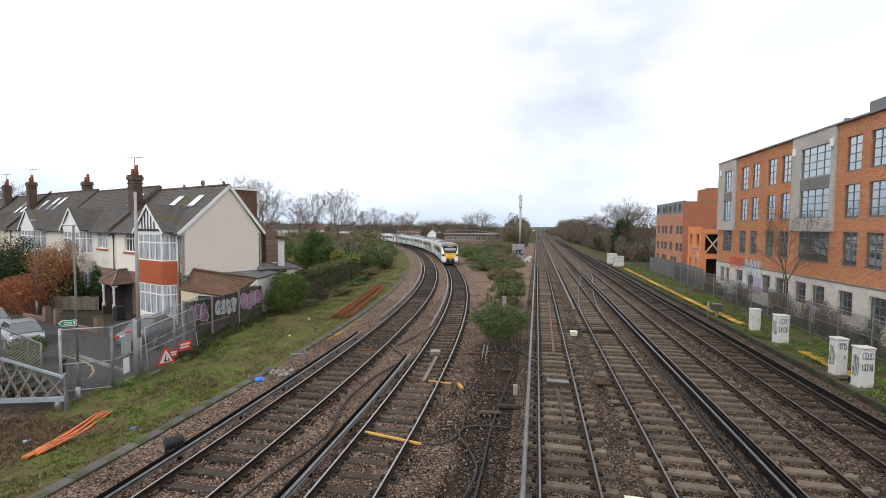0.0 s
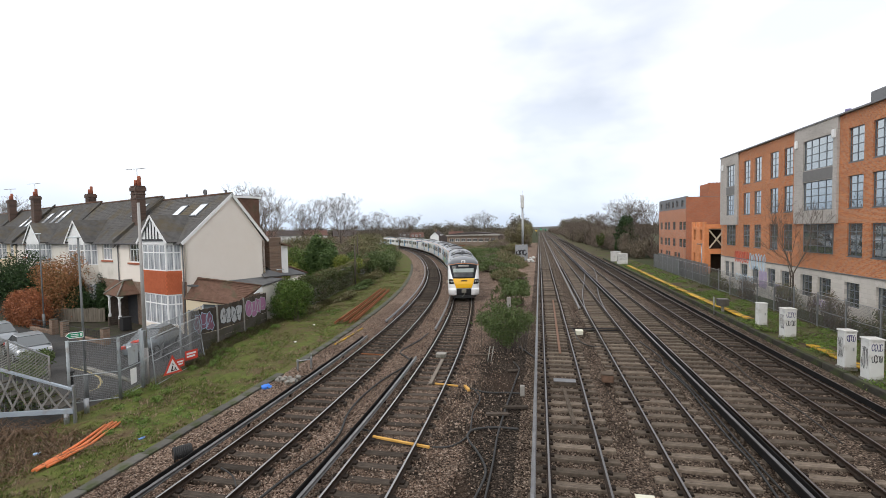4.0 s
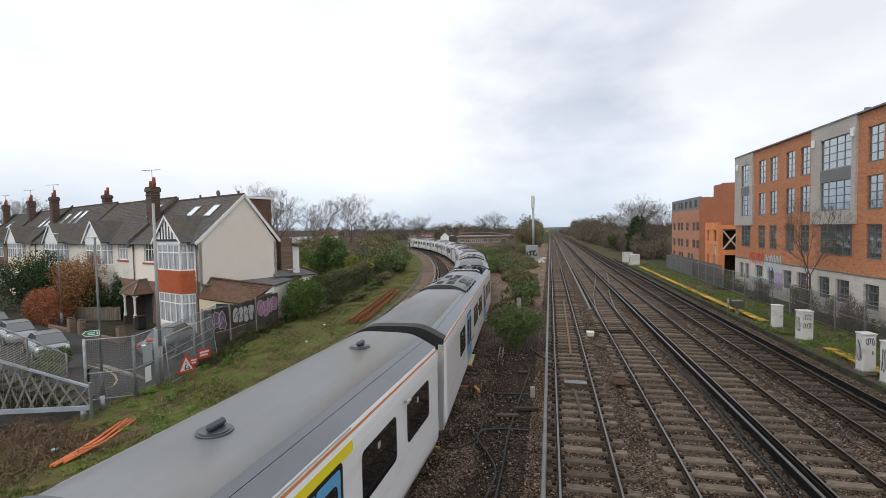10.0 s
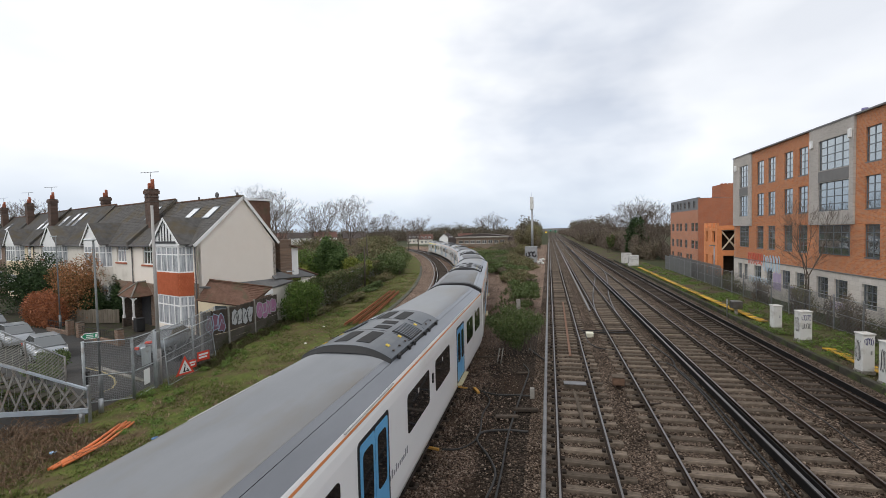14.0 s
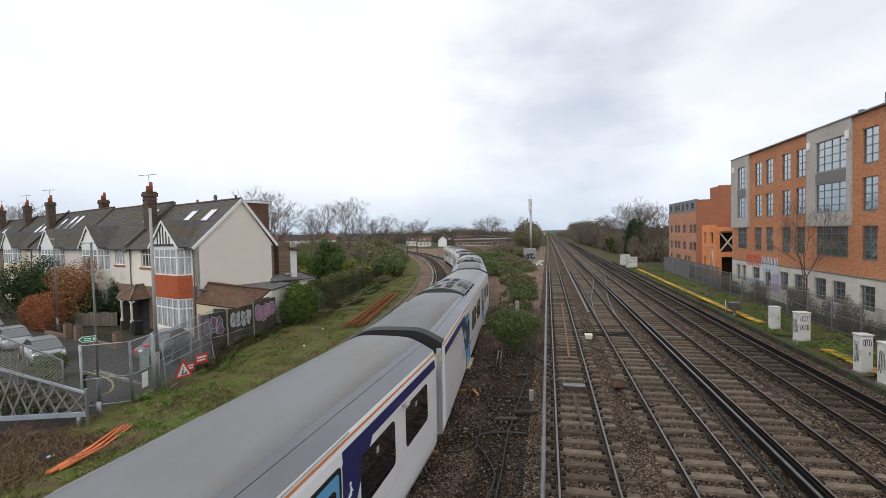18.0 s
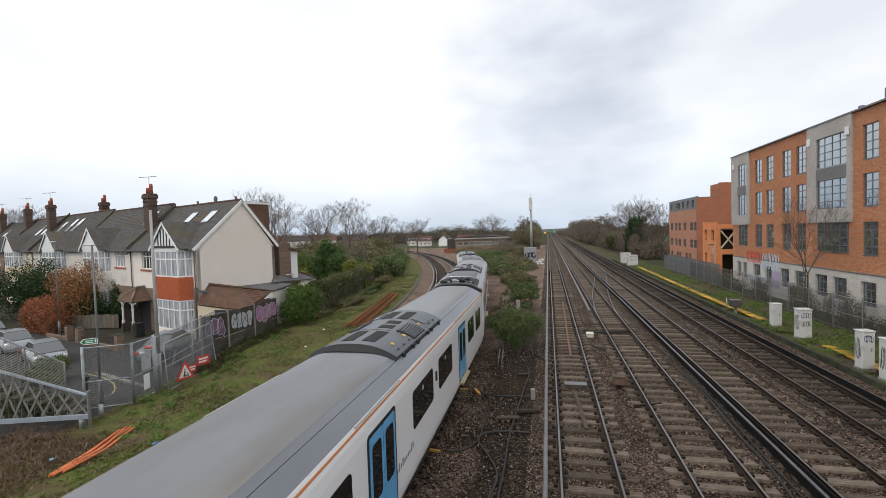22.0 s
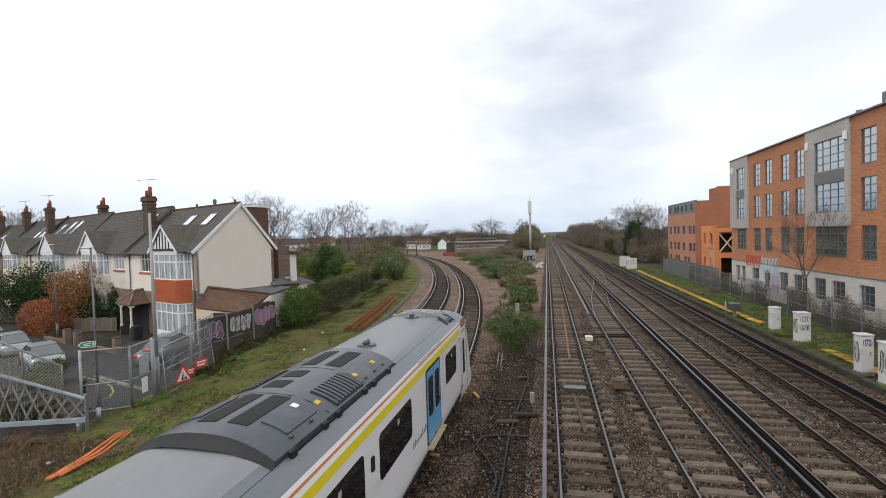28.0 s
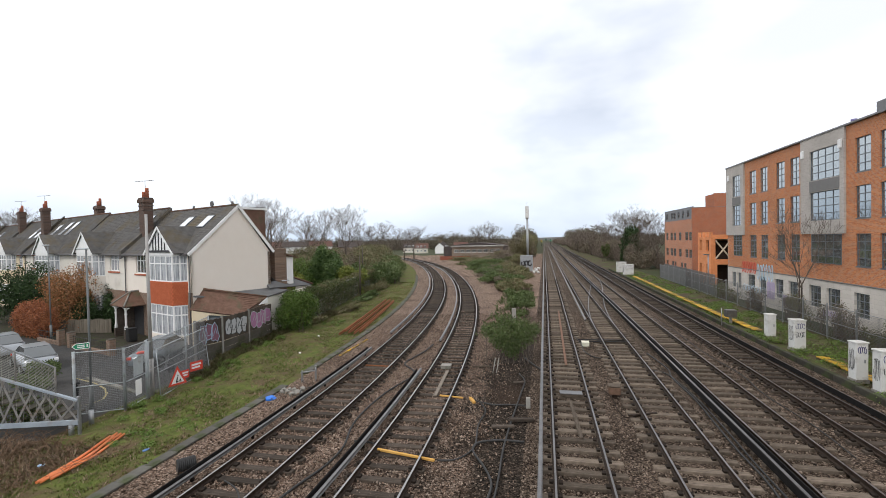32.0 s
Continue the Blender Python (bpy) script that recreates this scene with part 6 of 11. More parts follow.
# front gardens
shrub("evergreen_bush", "large dark evergreen bush by the street", "bush", -50.4, 34.2, -0.9, cloud(RN, 8.0, 6, 6.5, 26, 0.2), 19000, 0.085, L_EVERGREEN, 150, 0.5, 20)
shrub("red_tree", "small tree with rust-red young leaves", "tree", -41.7, 31.9, -0.9, cloud(RN, 6.0, 5.0, 6.3, 22, 0.30), 21000, 0.065, L_RUST, 151, 0.5, 30)
shrub("copper_hedge", "clipped rounded copper-red hedge", "hedge", -41.5, 29.0, -0.9, [(1.5, -0.5, 1.3, 1.0, 0.9, 1.35), (0.5, -0.15, 1.4, 1.2, 0.95, 1.55), (-0.7, 0.25, 1.5, 1.3, 0.95, 1.6), (-1.8, 0.6, 1.4, 1.1, 0.9, 1.4)], 19000, 0.055, L_HEDGE_RED, 152, 0.9, 12)
shrub("flowering_bush", "dark bush with white blossom", "bush", -38.9, 33.4, -0.9, cloud(RN, 3.2, 2.4, 5.2, 12, 0.3), 6500, 0.08, L_WHITEFLOWER, 153, 0.5, 12)
shrub("evergreen_bush", "dark shrubs behind the garden fence", "bush", -39.0, 31.4, -0.9, cloud(RN, 4.2, 2.0, 3.4, 12, 0.25), 8000, 0.08, L_EVERGREEN, 154, 0.5, 12)
shrub("stair_bush", "trailing green shrub over the stair side", "bush", -25.6, 18.0, -0.75, cloud(RN, 2.0, 1.6, 1.5, 9), 3500, 0.06, L_BUSH, 155, 0.5, 6)

for i, (x, y, w, d, h) in enumerate(((-36.6, 31.6, 3.0, 1.8, 3.0), (-37.2, 32.6, 3.2, 2.2, 4.2), (-43.5, 33.6, 5.0, 3.0, 4.2), (-46.5, 33.0, 5.0, 2.2, 4.6))):
    shrub("evergreen_bush", "dark evergreen shrubs in the front gardens", "bush", x, y, -0.9, cloud(RN, w, d, h, 12, 0.2), 5500, 0.09, L_EVERGREEN, 190 + i, 0.4, 10, "front garden shrubs")

# right side: brambles at the fence
for i, (x, y, w, d, h, m, n) in enumerate(((18.5, 33, 1.6, 4, 2.5, L_THICKET, 3000), (18.7, 38, 1.8, 5, 2.6, L_SCRUB, 3500), (18.4, 29, 1.4, 3, 2.0, L_SCRUBGREEN, 3000), (18.6, 44, 1.6, 5, 2.2, L_THICKET, 3000), (18.8, 51, 1.6, 5, 2.0, L_SCRUBGREEN, 3000), (18.6, 26, 1.5, 4, 1.9, L_THICKET, 3000), (18.3, 22, 1.4, 4, 1.9, L_SCRUB, 3000))):
    shrub("bramble", "brambles and bare shrubs tangled behind the mesh fence", "bush", x, y, -0.1, cloud(RN, w, d, h, 10, 0.15), n, 0.045, m, 170 + i, 0.15, 70, "brambles at the fence")


def tuft_field(name, label, pts, size, mat, seed, blades=7):
    """Many small upright blades; pts are (x, y, z, height)."""
    r = np.random.RandomState(seed)
    P = np.repeat(np.array(pts), blades, 0)
    n = len(P)
    ang = r.rand(n) * 2 * math.pi
    base = P[:, :3] + np.stack([np.cos(ang), np.sin(ang), 0 * ang], 1) * (r.rand(n) * size * 1.6)[:, None]
    h = P[:, 3] * (0.5 + 0.9 * r.rand(n))
    lean = np.stack([np.cos(ang), np.sin(ang), 0 * ang], 1) * (h * (0.2 + 0.7 * r.rand(n)))[:, None]
    side = np.stack([-np.sin(ang), np.cos(ang), 0 * ang], 1) * (size * (0.25 + 0.4 * r.rand(n)))[:, None]
    tip = base + lean + np.stack([0 * h, 0 * h, h], 1)
    mid = base + lean * 0.4 + np.stack([0 * h, 0 * h, h * 0.6], 1)
    v = np.stack([base - side * 0.5, base + side * 0.5, mid + side * 0.6, tip, mid - side * 0.6], 1).reshape(-1, 3)
    me = bpy.data.meshes.new(name)
    me.vertices.add(len(v))
    me.vertices.foreach_set("co", v.ravel())
    me.loops.add(n * 5)
    me.loops.foreach_set("vertex_index", np.arange(n * 5, dtype=np.int32))
    me.polygons.add(n)
    me.polygons.foreach_set("loop_start", np.arange(0, n * 5, 5, dtype=np.int32))
    me.update(calc_edges=True)
    me.materials.append(mat)
    return tagged(new(name, me), label, "grass", kind="stuff")


def bank_points(count, seed, lo, hi, s0, s1, hmin, hmax, patch=0.0):
    rnd = random.Random(seed)
    out = []
    while len(out) < count:
        s = s0 + (s1 - s0) * rnd.random() ** 1.5
        x1, y1, _ = on_curve(LINE_1, s, -3.9)
        f = rnd.uniform(lo, hi)
        x0 = fence_x(y1) - 0.3
        x = x1 + (x0 - x1) * f
        if noise.noise(Vector((x * 0.45, y1 * 0.45, 3))) < patch:
            continue
        out.append((x, y1, -0.36 - 0.26 * f - 0.03, rnd.uniform(hmin, hmax)))
    return out


tuft_field("bank_grass", "short rough grass and moss on the bank", bank_points(22000, 3, 0.02, 1.0, 4, 75, 0.025, 0.09, -0.22), 0.05, L_GRASS, 4, 5)
tuft_field("bank_dry_grass", "dry brown grass and dead stalks scattered over the bank", bank_points(7000, 31, 0.02, 1.0, 4, 70, 0.03, 0.12, -0.6), 0.035, L_DEAD, 14, 5)
tuft_field("bank_weeds", "taller green weeds on the bank", bank_points(900, 5, 0.15, 1.0, 4, 60, 0.04, 0.13, 0.12), 0.035, L_GRASS, 6, 7)
_cl = []
for x, y, n in ((-14.6, 13.4, 7), (-13.9, 14.6, 5), (-18.2, 22.6, 6), (-18.9, 24.2, 6), (-19.4, 26.5, 5), (-16.8, 15.6, 4), (-17.2, 17.0, 4), (-19.3, 28.2, 6), (-19.3, 30.0, 6), (-16.6, 25.0, 3), (-17.6, 36.0, 5), (-16.2, 45.0, 6), (-13.0, 11.2, 4), (-17.9, 20.4, 5), (-16.0, 19.0, 3)):
    for _ in range(n):
        k = RN.uniform(0.5, 1.1)
        _cl.append((x + RN.gauss(0, 0.5), y + RN.gauss(0, 0.55), -0.5 + 0.10 * k, 0.28 * k, 0.30 * k, 0.17 * k))
tagged(new("bank_clumps", leaves_mesh("bank_clumps", _cl, 15000, 0.032, L_WEEDS, 15, 0.15, 1.2)), "low leafy clumps of fresh green weeds on the bank", "weeds", kind="stuff")
bm = bmesh.new()
for k in range(520):
    x, y = RN.uniform(-20.2, -14.6), RN.uniform(8.2, 13.0)
    if x > -15.6 and y > 11.5:
        continue
    a, ln = RN.uniform(0, 6.28), RN.uniform(0.4, 1.5)
    dx, dy, up = math.cos(a) * ln, math.sin(a) * ln, RN.uniform(0.05, 0.5)
    tube(bm, [(x, y, -0.5), (x + dx * 0.3, y + dy * 0.3, -0.48 + up * 0.8), (x + dx * 0.7, y + dy * 0.7, -0.5 + up), (x + dx, y + dy, -0.52 + up * 0.3)], RN.uniform(0.006, 0.014), 3, cap=False, r2=0.004)
tagged(part("dead_brambles", bm, surf("dead_bramble_stems", (0.085, 0.052, 0.034), (0.24, 0.155, 0.10), 2.0, 0.9)), "tangle of long dead bramble stems by the stair", "brambles", kind="stuff")
tuft_field("dead_bracken", "tangle of dead brown stems at the foot of the stairs", [(RN.uniform(-19.8, -15.2), RN.uniform(8.5, 12.6), -0.55, RN.uniform(0.05, 0.26)) for _ in range(900)], 0.032, L_DEAD, 8, 7)
tuft_field("fence_weeds", "brown and green weeds along the timber fence", [(fence_x(y) + RN.uniform(-0.2, 1.1), y, -0.56, RN.uniform(0.06, 0.28)) for y in (RN.uniform(20, 42) for _ in range(2600))], 0.025, L_SCRUB, 9, 8)
for nm, mat, cnt, sd, lab in (("verge_weeds", L_WEEDS, 52000, 10, "lush green leafy weeds mounded over the verge"), ("verge_brambles", L_SCRUBGREEN, 22000, 110, "brownish bramble leaves straggling over the verge")):
    _vb = []
    for _ in range(620):
        y = 15 + 72 * RN.random() ** 1.5
        x = on_main("d", y, RN.uniform(2.7, 7.0))[0]
        if noise.noise(Vector((x * 0.35, y * 0.35, sd))) < -0.12:
            continue
        k = RN.uniform(0.6, 1.3)
        _vb.append((x, y, -0.12 + 0.05 * k, 0.42 * k, 0.55 * k, 0.17 * k))
    tagged(new(nm, leaves_mesh(nm, _vb, cnt, 0.04, mat, sd, 0.2, 1.2)), lab, "weeds", kind="stuff")
tuft_field("track_weeds", "sparse weeds in the brown ground between the tracks", [(RN.uniform(-4.5, -0.9), RN.uniform(30, 60), -0.2, RN.uniform(0.08, 0.3)) for _ in range(500)], 0.06, L_BUSH, 12, 6)


def bare_tree(seed, height, spread=0.55, levels=5, trunk=0.16, twig=0.008, sides=5):
    """Trunk and crown meshes of a leafless tree, one unit per metre."""
    rnd = random.Random(seed)
    tr, cr = bmesh.new(), bmesh.new()

    def grow(p, d, ln, r, lv):
        bend = Vector((rnd.uniform(-1, 1), rnd.uniform(-1, 1), rnd.uniform(-0.2, 0.6))) * 0.16
        mid = p + d * ln * 0.5 + bend * ln * 0.25
        q = p + d * ln + bend * ln * 0.3
        r1 = max(twig, r * 0.66)
        tube(tr if lv == 0 else cr, [p, mid, q], r, sides if lv < 2 else 3, cap=False, r2=r1)
        if lv >= levels:
            return
        n = 3 if lv < 2 else rnd.choice((2, 3, 3))
        for k in range(n):
            a = 2 * math.pi * (k + rnd.random() * 0.7) / n
            side = Vector((math.cos(a), math.sin(a), 0))
            nd = (d * rnd.uniform(0.75, 1.1) + side * spread * rnd.uniform(0.6, 1.3) + Vector((0, 0, 0.18))).normalized()
            grow(q if k else q, nd, ln * rnd.uniform(0.62, 0.85), r1 * rnd.uniform(0.6, 0.9), lv + 1)
        if lv > 0:
            for k in range(2):
                a = rnd.uniform(0, 6.28)
                nd = (d * 0.5 + Vector((math.cos(a), math.sin(a), 0.3)) * 0.8).normalized()
                if lv + 2 <= levels:
                    grow(mid, nd, ln * 0.5, r1 * 0.45, lv + 2)

    grow(Vector((0, 0, 0)), Vector((0, 0, 1)), height * 0.30, trunk, 0)
    return mesh_of("trunk", tr, M_BARK), mesh_of("crown", cr, M_TWIG)


TREES = [bare_tree(301, 14, 0.62, 6, 0.30, 0.020), bare_tree(302, 15, 0.6, 6, 0.32, 0.020), bare_tree(303, 13, 0.72, 6, 0.28, 0.020), bare_tree(304, 12, 0.42, 5, 0.11, 0.009)]


def plant_tree(i, x, y, z, h, label, turn=0.0, group=""):
    t = thing("bare_tree", label, "tree", pose(x, y, z, 0, 0, turn) @ Matrix.Diagonal((h, h, h, 1)), group)
    share("trunk", TREES[i][0], t)
    share("crown", TREES[i][1], t)

# ---- trees and distance ----
for k, (i, x, y, h, a) in enumerate(((1, -64.7, 95, 1.22, 10), (0, -57.8, 90, 1.05, 80), (2, -70, 125, 1.05, 200), (0, -63.5, 120, 1.25, 30), (1, -52.8, 115, 1.12, 120), (2, -56.2, 135, 1.0, 240), (0, -50.8, 135, 1.0, 15), (2, -46.8, 150, 0.92, 300), (0, -46.0, 160, 0.95, 45), (2, -31.2, 240, 1.2, 77), (0, -24.5, 240, 1.15, 140), (0, -105, 70, 1.1, 33), (1, -128, 84, 1.1, 210))):
    plant_tree(i, x, y, -1.0, h, "tall bare tree with spreading limbs beyond the gardens", a, "bare trees in the distance")
for k, (i, x, y, h, a) in enumerate(((2, 23.5, 118, 1.0, 0), (0, 25.5, 116, 0.95, 100), (1, 21.5, 124, 0.85, 40), (0, 20.8, 140, 0.74, 200), (1, 21.5, 152, 0.72, 300), (2, 18.6, 170, 0.72, 20), (0, 19, 186, 0.7, 140), (2, 21.5, 100, 0.62, 140), (1, 23.6, 99, 0.66, 10), (2, 16.8, 205, 0.7, 60), (1, 17.5, 225, 0.7, 160))):
    plant_tree(i, x, y, -0.2, h, "leafless tree in the dense row beside the line", a, "bare trees beside the line")
plant_tree(3, 18.9, 37.6, -0.1, 0.78, "slim bare twin-stemmed tree in front of the office building", 60)
plant_tree(3, 18.3, 36.8, -0.1, 0.72, "slim bare twin-stemmed tree in front of the office building", 200)


M_TWIG_WARM = surf("warm_brown_twigs", (0.15, 0.108, 0.08), (0.235, 0.175, 0.135), 0.5, 0.98)


def woods(name, label, spots, seed, kind="stuff", mat=None):
    """Far woods as many small forked twig fans, joined."""
    rnd = random.Random(seed)
    V, F = [], []
    for x, y, z, h, w in spots:
        for b in range(70):
            a, t = rnd.uniform(0, 6.28), rnd.random()
            hh = h * (0.35 + 0.65 * rnd.random())
            p = Vector((x + rnd.uniform(-0.15, 0.15) * w, y + rnd.uniform(-0.15, 0.15) * w, z + h * 0.1 * t))
            for s in range(3):
                q = Vector((x + math.cos(a) * w * 0.5 * rnd.random() ** 0.6, y + math.sin(a) * w * 0.5 * rnd.random() ** 0.6, z + hh * (0.35 + 0.22 * s) + rnd.uniform(0, 0.2) * hh))
                d = Vector((rnd.uniform(-1, 1), rnd.uniform(-1, 1), 0.2)).normalized() * (0.016 * (3 - s) + 0.008) * (0.5 + h / 16)
                n = len(V)
                V.extend([p - d, p + d, q + d * 0.4, q - d * 0.4])
                F.append((n, n + 1, n + 2, n + 3))
                p = q
                a += rnd.uniform(-0.9, 0.9)
    me = bpy.data.meshes.new(name)
    me.from_pydata([tuple(v) for v in V], [], F)
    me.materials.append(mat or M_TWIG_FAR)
    return tagged(new(name, me), label, "woods", kind=kind)


_r = random.Random(77)
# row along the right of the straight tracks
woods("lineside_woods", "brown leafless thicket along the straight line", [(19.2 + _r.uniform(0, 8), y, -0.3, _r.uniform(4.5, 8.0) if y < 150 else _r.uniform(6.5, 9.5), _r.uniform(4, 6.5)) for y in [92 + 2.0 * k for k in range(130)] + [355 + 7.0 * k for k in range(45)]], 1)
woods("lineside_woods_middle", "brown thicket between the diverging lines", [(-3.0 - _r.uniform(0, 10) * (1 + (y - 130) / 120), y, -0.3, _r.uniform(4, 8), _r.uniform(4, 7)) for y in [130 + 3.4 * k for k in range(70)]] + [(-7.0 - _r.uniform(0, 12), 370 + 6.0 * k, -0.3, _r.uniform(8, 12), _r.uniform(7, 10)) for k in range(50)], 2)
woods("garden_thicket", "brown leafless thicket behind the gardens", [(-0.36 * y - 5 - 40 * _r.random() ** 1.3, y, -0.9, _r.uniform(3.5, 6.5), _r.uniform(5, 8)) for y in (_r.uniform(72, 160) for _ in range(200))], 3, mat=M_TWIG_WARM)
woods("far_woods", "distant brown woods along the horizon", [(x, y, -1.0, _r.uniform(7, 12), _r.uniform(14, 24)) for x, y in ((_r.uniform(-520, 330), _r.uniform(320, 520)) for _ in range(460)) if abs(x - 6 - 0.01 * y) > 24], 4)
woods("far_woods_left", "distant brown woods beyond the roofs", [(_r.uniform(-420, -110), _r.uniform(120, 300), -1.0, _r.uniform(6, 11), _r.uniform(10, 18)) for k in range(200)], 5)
for k in range(15):
    y = 101 + 11.5 * k
    shrub("lineside_thicket", "dense brown leafless thicket beside the straight line", "bush", 21.5 + _r.uniform(-0.5, 2.5) - 0.006 * (y - 100), y, -0.3, cloud(RN, 7.5, 12, _r.uniform(5.5, 7.5) + 0.006 * (y - 100), 16, 0.1), 9000, 0.085 + 0.0005 * y, L_THICKET, 500 + k, 0.15, 40, "thicket beside the line")
for k in range(14):
    y = 78 + 8.0 * k
    shrub("garden_thicket_bush", "dense brown leafless shrubs behind the gardens", "bush", -33 - 0.50 * (y - 78) - _r.uniform(0, 12), y + 4, -0.9, cloud(RN, 11, 10, _r.uniform(4.0, 5.6), 16, 0.1), 7500, 0.085 + 0.0005 * y, L_THICKET, 530 + k, 0.15, 30, "thicket behind the gardens")
shrub("ivy_tree", "tall dark ivy-clad tree in the lineside row", "tree", 20.6, 108, -0.2, cloud(RN, 5.5, 5.5, 9.5, 14, 0.2), 5000, 0.22, L_EVERGREEN, 401, 0.4, 14)
shrub("ivy_stump", "ivy-clad stump beside the line", "tree", 17.6, 128, -0.2, cloud(RN, 3.0, 3.0, 5.0, 8, 0.2), 2500, 0.22, L_IVY, 402, 0.4, 8)

# dense distant tree line
_tl = []
for k in range(230):
    x = _r.uniform(-330, 260)
    y = _r.uniform(330, 430)
    if abs(x - 6 - 0.0105 * y) < 15:
        continue
    _tl.append((x, y, 4.5, _r.uniform(6, 11), _r.uniform(5, 8), _r.uniform(5.0, 8.5) + 3.0 * noise.noise(Vector((x * 0.02, 0, 0)))))
for k in range(40):
    y = 230 + 9.0 * k
    for sx in (-1, 1):
        _tl.append((6 + 0.0105 * y + sx * (13 + 0.01 * y) + _r.uniform(-2, 2) + (4 if sx > 0 else -2), y, 4.5, 5.5, 7, _r.uniform(5.5, 8.5) + 0.006 * y))
tagged(new("far_treeline", leaves_mesh("far_treeline", _tl, 150000, 0.5, L_FARTREE, 77, 0.1, 0.0, 0.03)), "distant brown and dull green tree line along the horizon", "woods", kind="stuff")
# scrub filling the wedge between the diverging lines
for k in range(22):
    y = 60 + 4.6 * k
    x0, x1 = float(np.interp(y, LINE_2[1][:, 1], LINE_2[1][:, 0])) + 4.2, on_main("a", y)[0] - 4.0
    w = min(7.0, max(2.0, 0.5 * (x1 - x0)))
    x = x0 + w * 0.5 + (x1 - x0 - w) * (0.15 + 0.7 * ((k * 0.618) % 1.0))
    m = (L_SCRUB, L_SCRUBGREEN, L_THICKET)[k % 3]
    shrub("scrub_bush", "low tangle of brown bramble between the diverging tracks", "bush", x, y, -0.3, cloud(RN, w * 1.3, 7.5, _r.uniform(1.0, 2.0), 16, 0.1), 5200, 0.055 + 0.0005 * y, m, 640 + k, 0.2, 50, "scrub between the tracks")

# low hill closing the view
bm = bmesh.new()
prev = None
for k in range(73):
    a = radians(-90 + 2.5 * k)
    d = 1500
    p = [bm.verts.new((math.sin(a) * r_, math.cos(a) * r_, z_)) for r_, z_ in ((d, -1.2), (d * 1.1, 6 + 2 * math.sin(k * 0.7) + 2 * math.sin(k * 0.23)), (d * 1.4, 6))]
    if prev:
        for j in range(2):
            bm.faces.new((prev[j], p[j], p[j + 1], prev[j + 1]))
    prev = p
# distance haze painted as the hills' flat grey
tagged(part("far_hills", bm, surf("haze_grey_hills", (0.085, 0.085, 0.085), (0.13, 0.125, 0.12), 0.02, 1.0)), "low wooded hills on the horizon, haze put into their grey", "hills", kind="structure")


def far_house(x, y, z, w, d, h, turn, wall, roof, label):
    """A small distant house with a pitched roof and windows."""
    ob = thing("far_house", label, "house", pose(x, y, z, 0, 0, turn), "distant houses")
    bm = bmesh.new()
    wins = [(-w / 2 + w * f - 0.6, -w / 2 + w * f + 0.6, zz, zz + 1.2) for f in (0.22, 0.5, 0.78) for zz in (0.9, 3.4)]
    pierced(bm, -w / 2, w / 2, 0, h, wins, -d / 2, -d / 2 + 0.3)
    box(bm, -w / 2, w / 2, d / 2 - 0.3, d / 2, 0, h)
    for s in (-1, 1):
        a = [bm.verts.new((s * w / 2, yy, zz)) for yy, zz in ((-d / 2, 0), (d / 2, 0), (d / 2, h), (0, h + d * 0.42), (-d / 2, h))]
        bm.faces.new(a)
    part("wall", bm, wall, ob)
    for s in (-1, 1):
        bm = bmesh.new()
        q = [Vector((-w / 2 - 0.3, s * (d / 2 + 0.4), h - 0.3)), Vector((w / 2 + 0.3, s * (d / 2 + 0.4), h - 0.3)), Vector((w / 2 + 0.3, 0, h + d * 0.42 + 0.05)), Vector((-w / 2 - 0.3, 0, h + d * 0.42 + 0.05))]
        slab(bm, q if s < 0 else q[::-1], 0.2)
        part("roof", bm, roof, ob)
    for a, b, z0, z1 in wins:
        add_window(ob, pose(a, -d / 2 + 0.1, z0), b - a, z1 - z0, 2, 1, M_WHITE, M_PANE, 0.12)
    bm = bmesh.new()
    box(bm, -w * 0.3 - 0.5, -w * 0.3 + 0.5, -0.4, 0.4, h + d * 0.2, h + d * 0.42 + 1.3)
    part("chimney", bm, BRICK_HOUSE, ob)


M_REDROOF = surf("dull_red_roof", (0.10, 0.058, 0.048), (0.16, 0.09, 0.075), 0.5, 0.9)
M_DARKROOF = surf("dark_far_roof", (0.06, 0.05, 0.048), (0.10, 0.085, 0.08), 0.5, 0.9)
far_house(-69.5, 258, -1.0, 8, 6, 3.4, 14, M_CREAM["b"], M_REDROOF, "distant white house with a red roof")
far_house(-55.0, 250, -1.0, 7, 6, 3.8, 80, M_WHITE, M_DARKROOF, "distant white gabled house")
far_house(-82, 275, -1.0, 8, 6, 3.6, 14, M_CREAM["b"], M_DARKROOF, "distant pale house with a dark roof")
far_house(-46, 262, -1.0, 8, 6, 3.6, 5, BRICK_HOUSE, M_REDROOF, "distant brick house among trees")
far_house(-178, 300, -1.0, 18, 9, 5.0, 30, M_WHITE, M_DARKROOF, "distant pale terrace roofs")
far_house(-200, 300, -1.0, 18, 9, 5.0, 30, BRICK_HOUSE, M_REDROOF, "distant brown brick terrace row")
far_house(-160, 305, -1.0, 16, 9, 5.0, 30, M_WHITE, M_REDROOF, "distant pale house with a red roof")
far_house(-130, 290, -1.0, 16, 9, 4.5, 30, BRICK_HOUSE, M_DARKROOF, "distant house among trees")

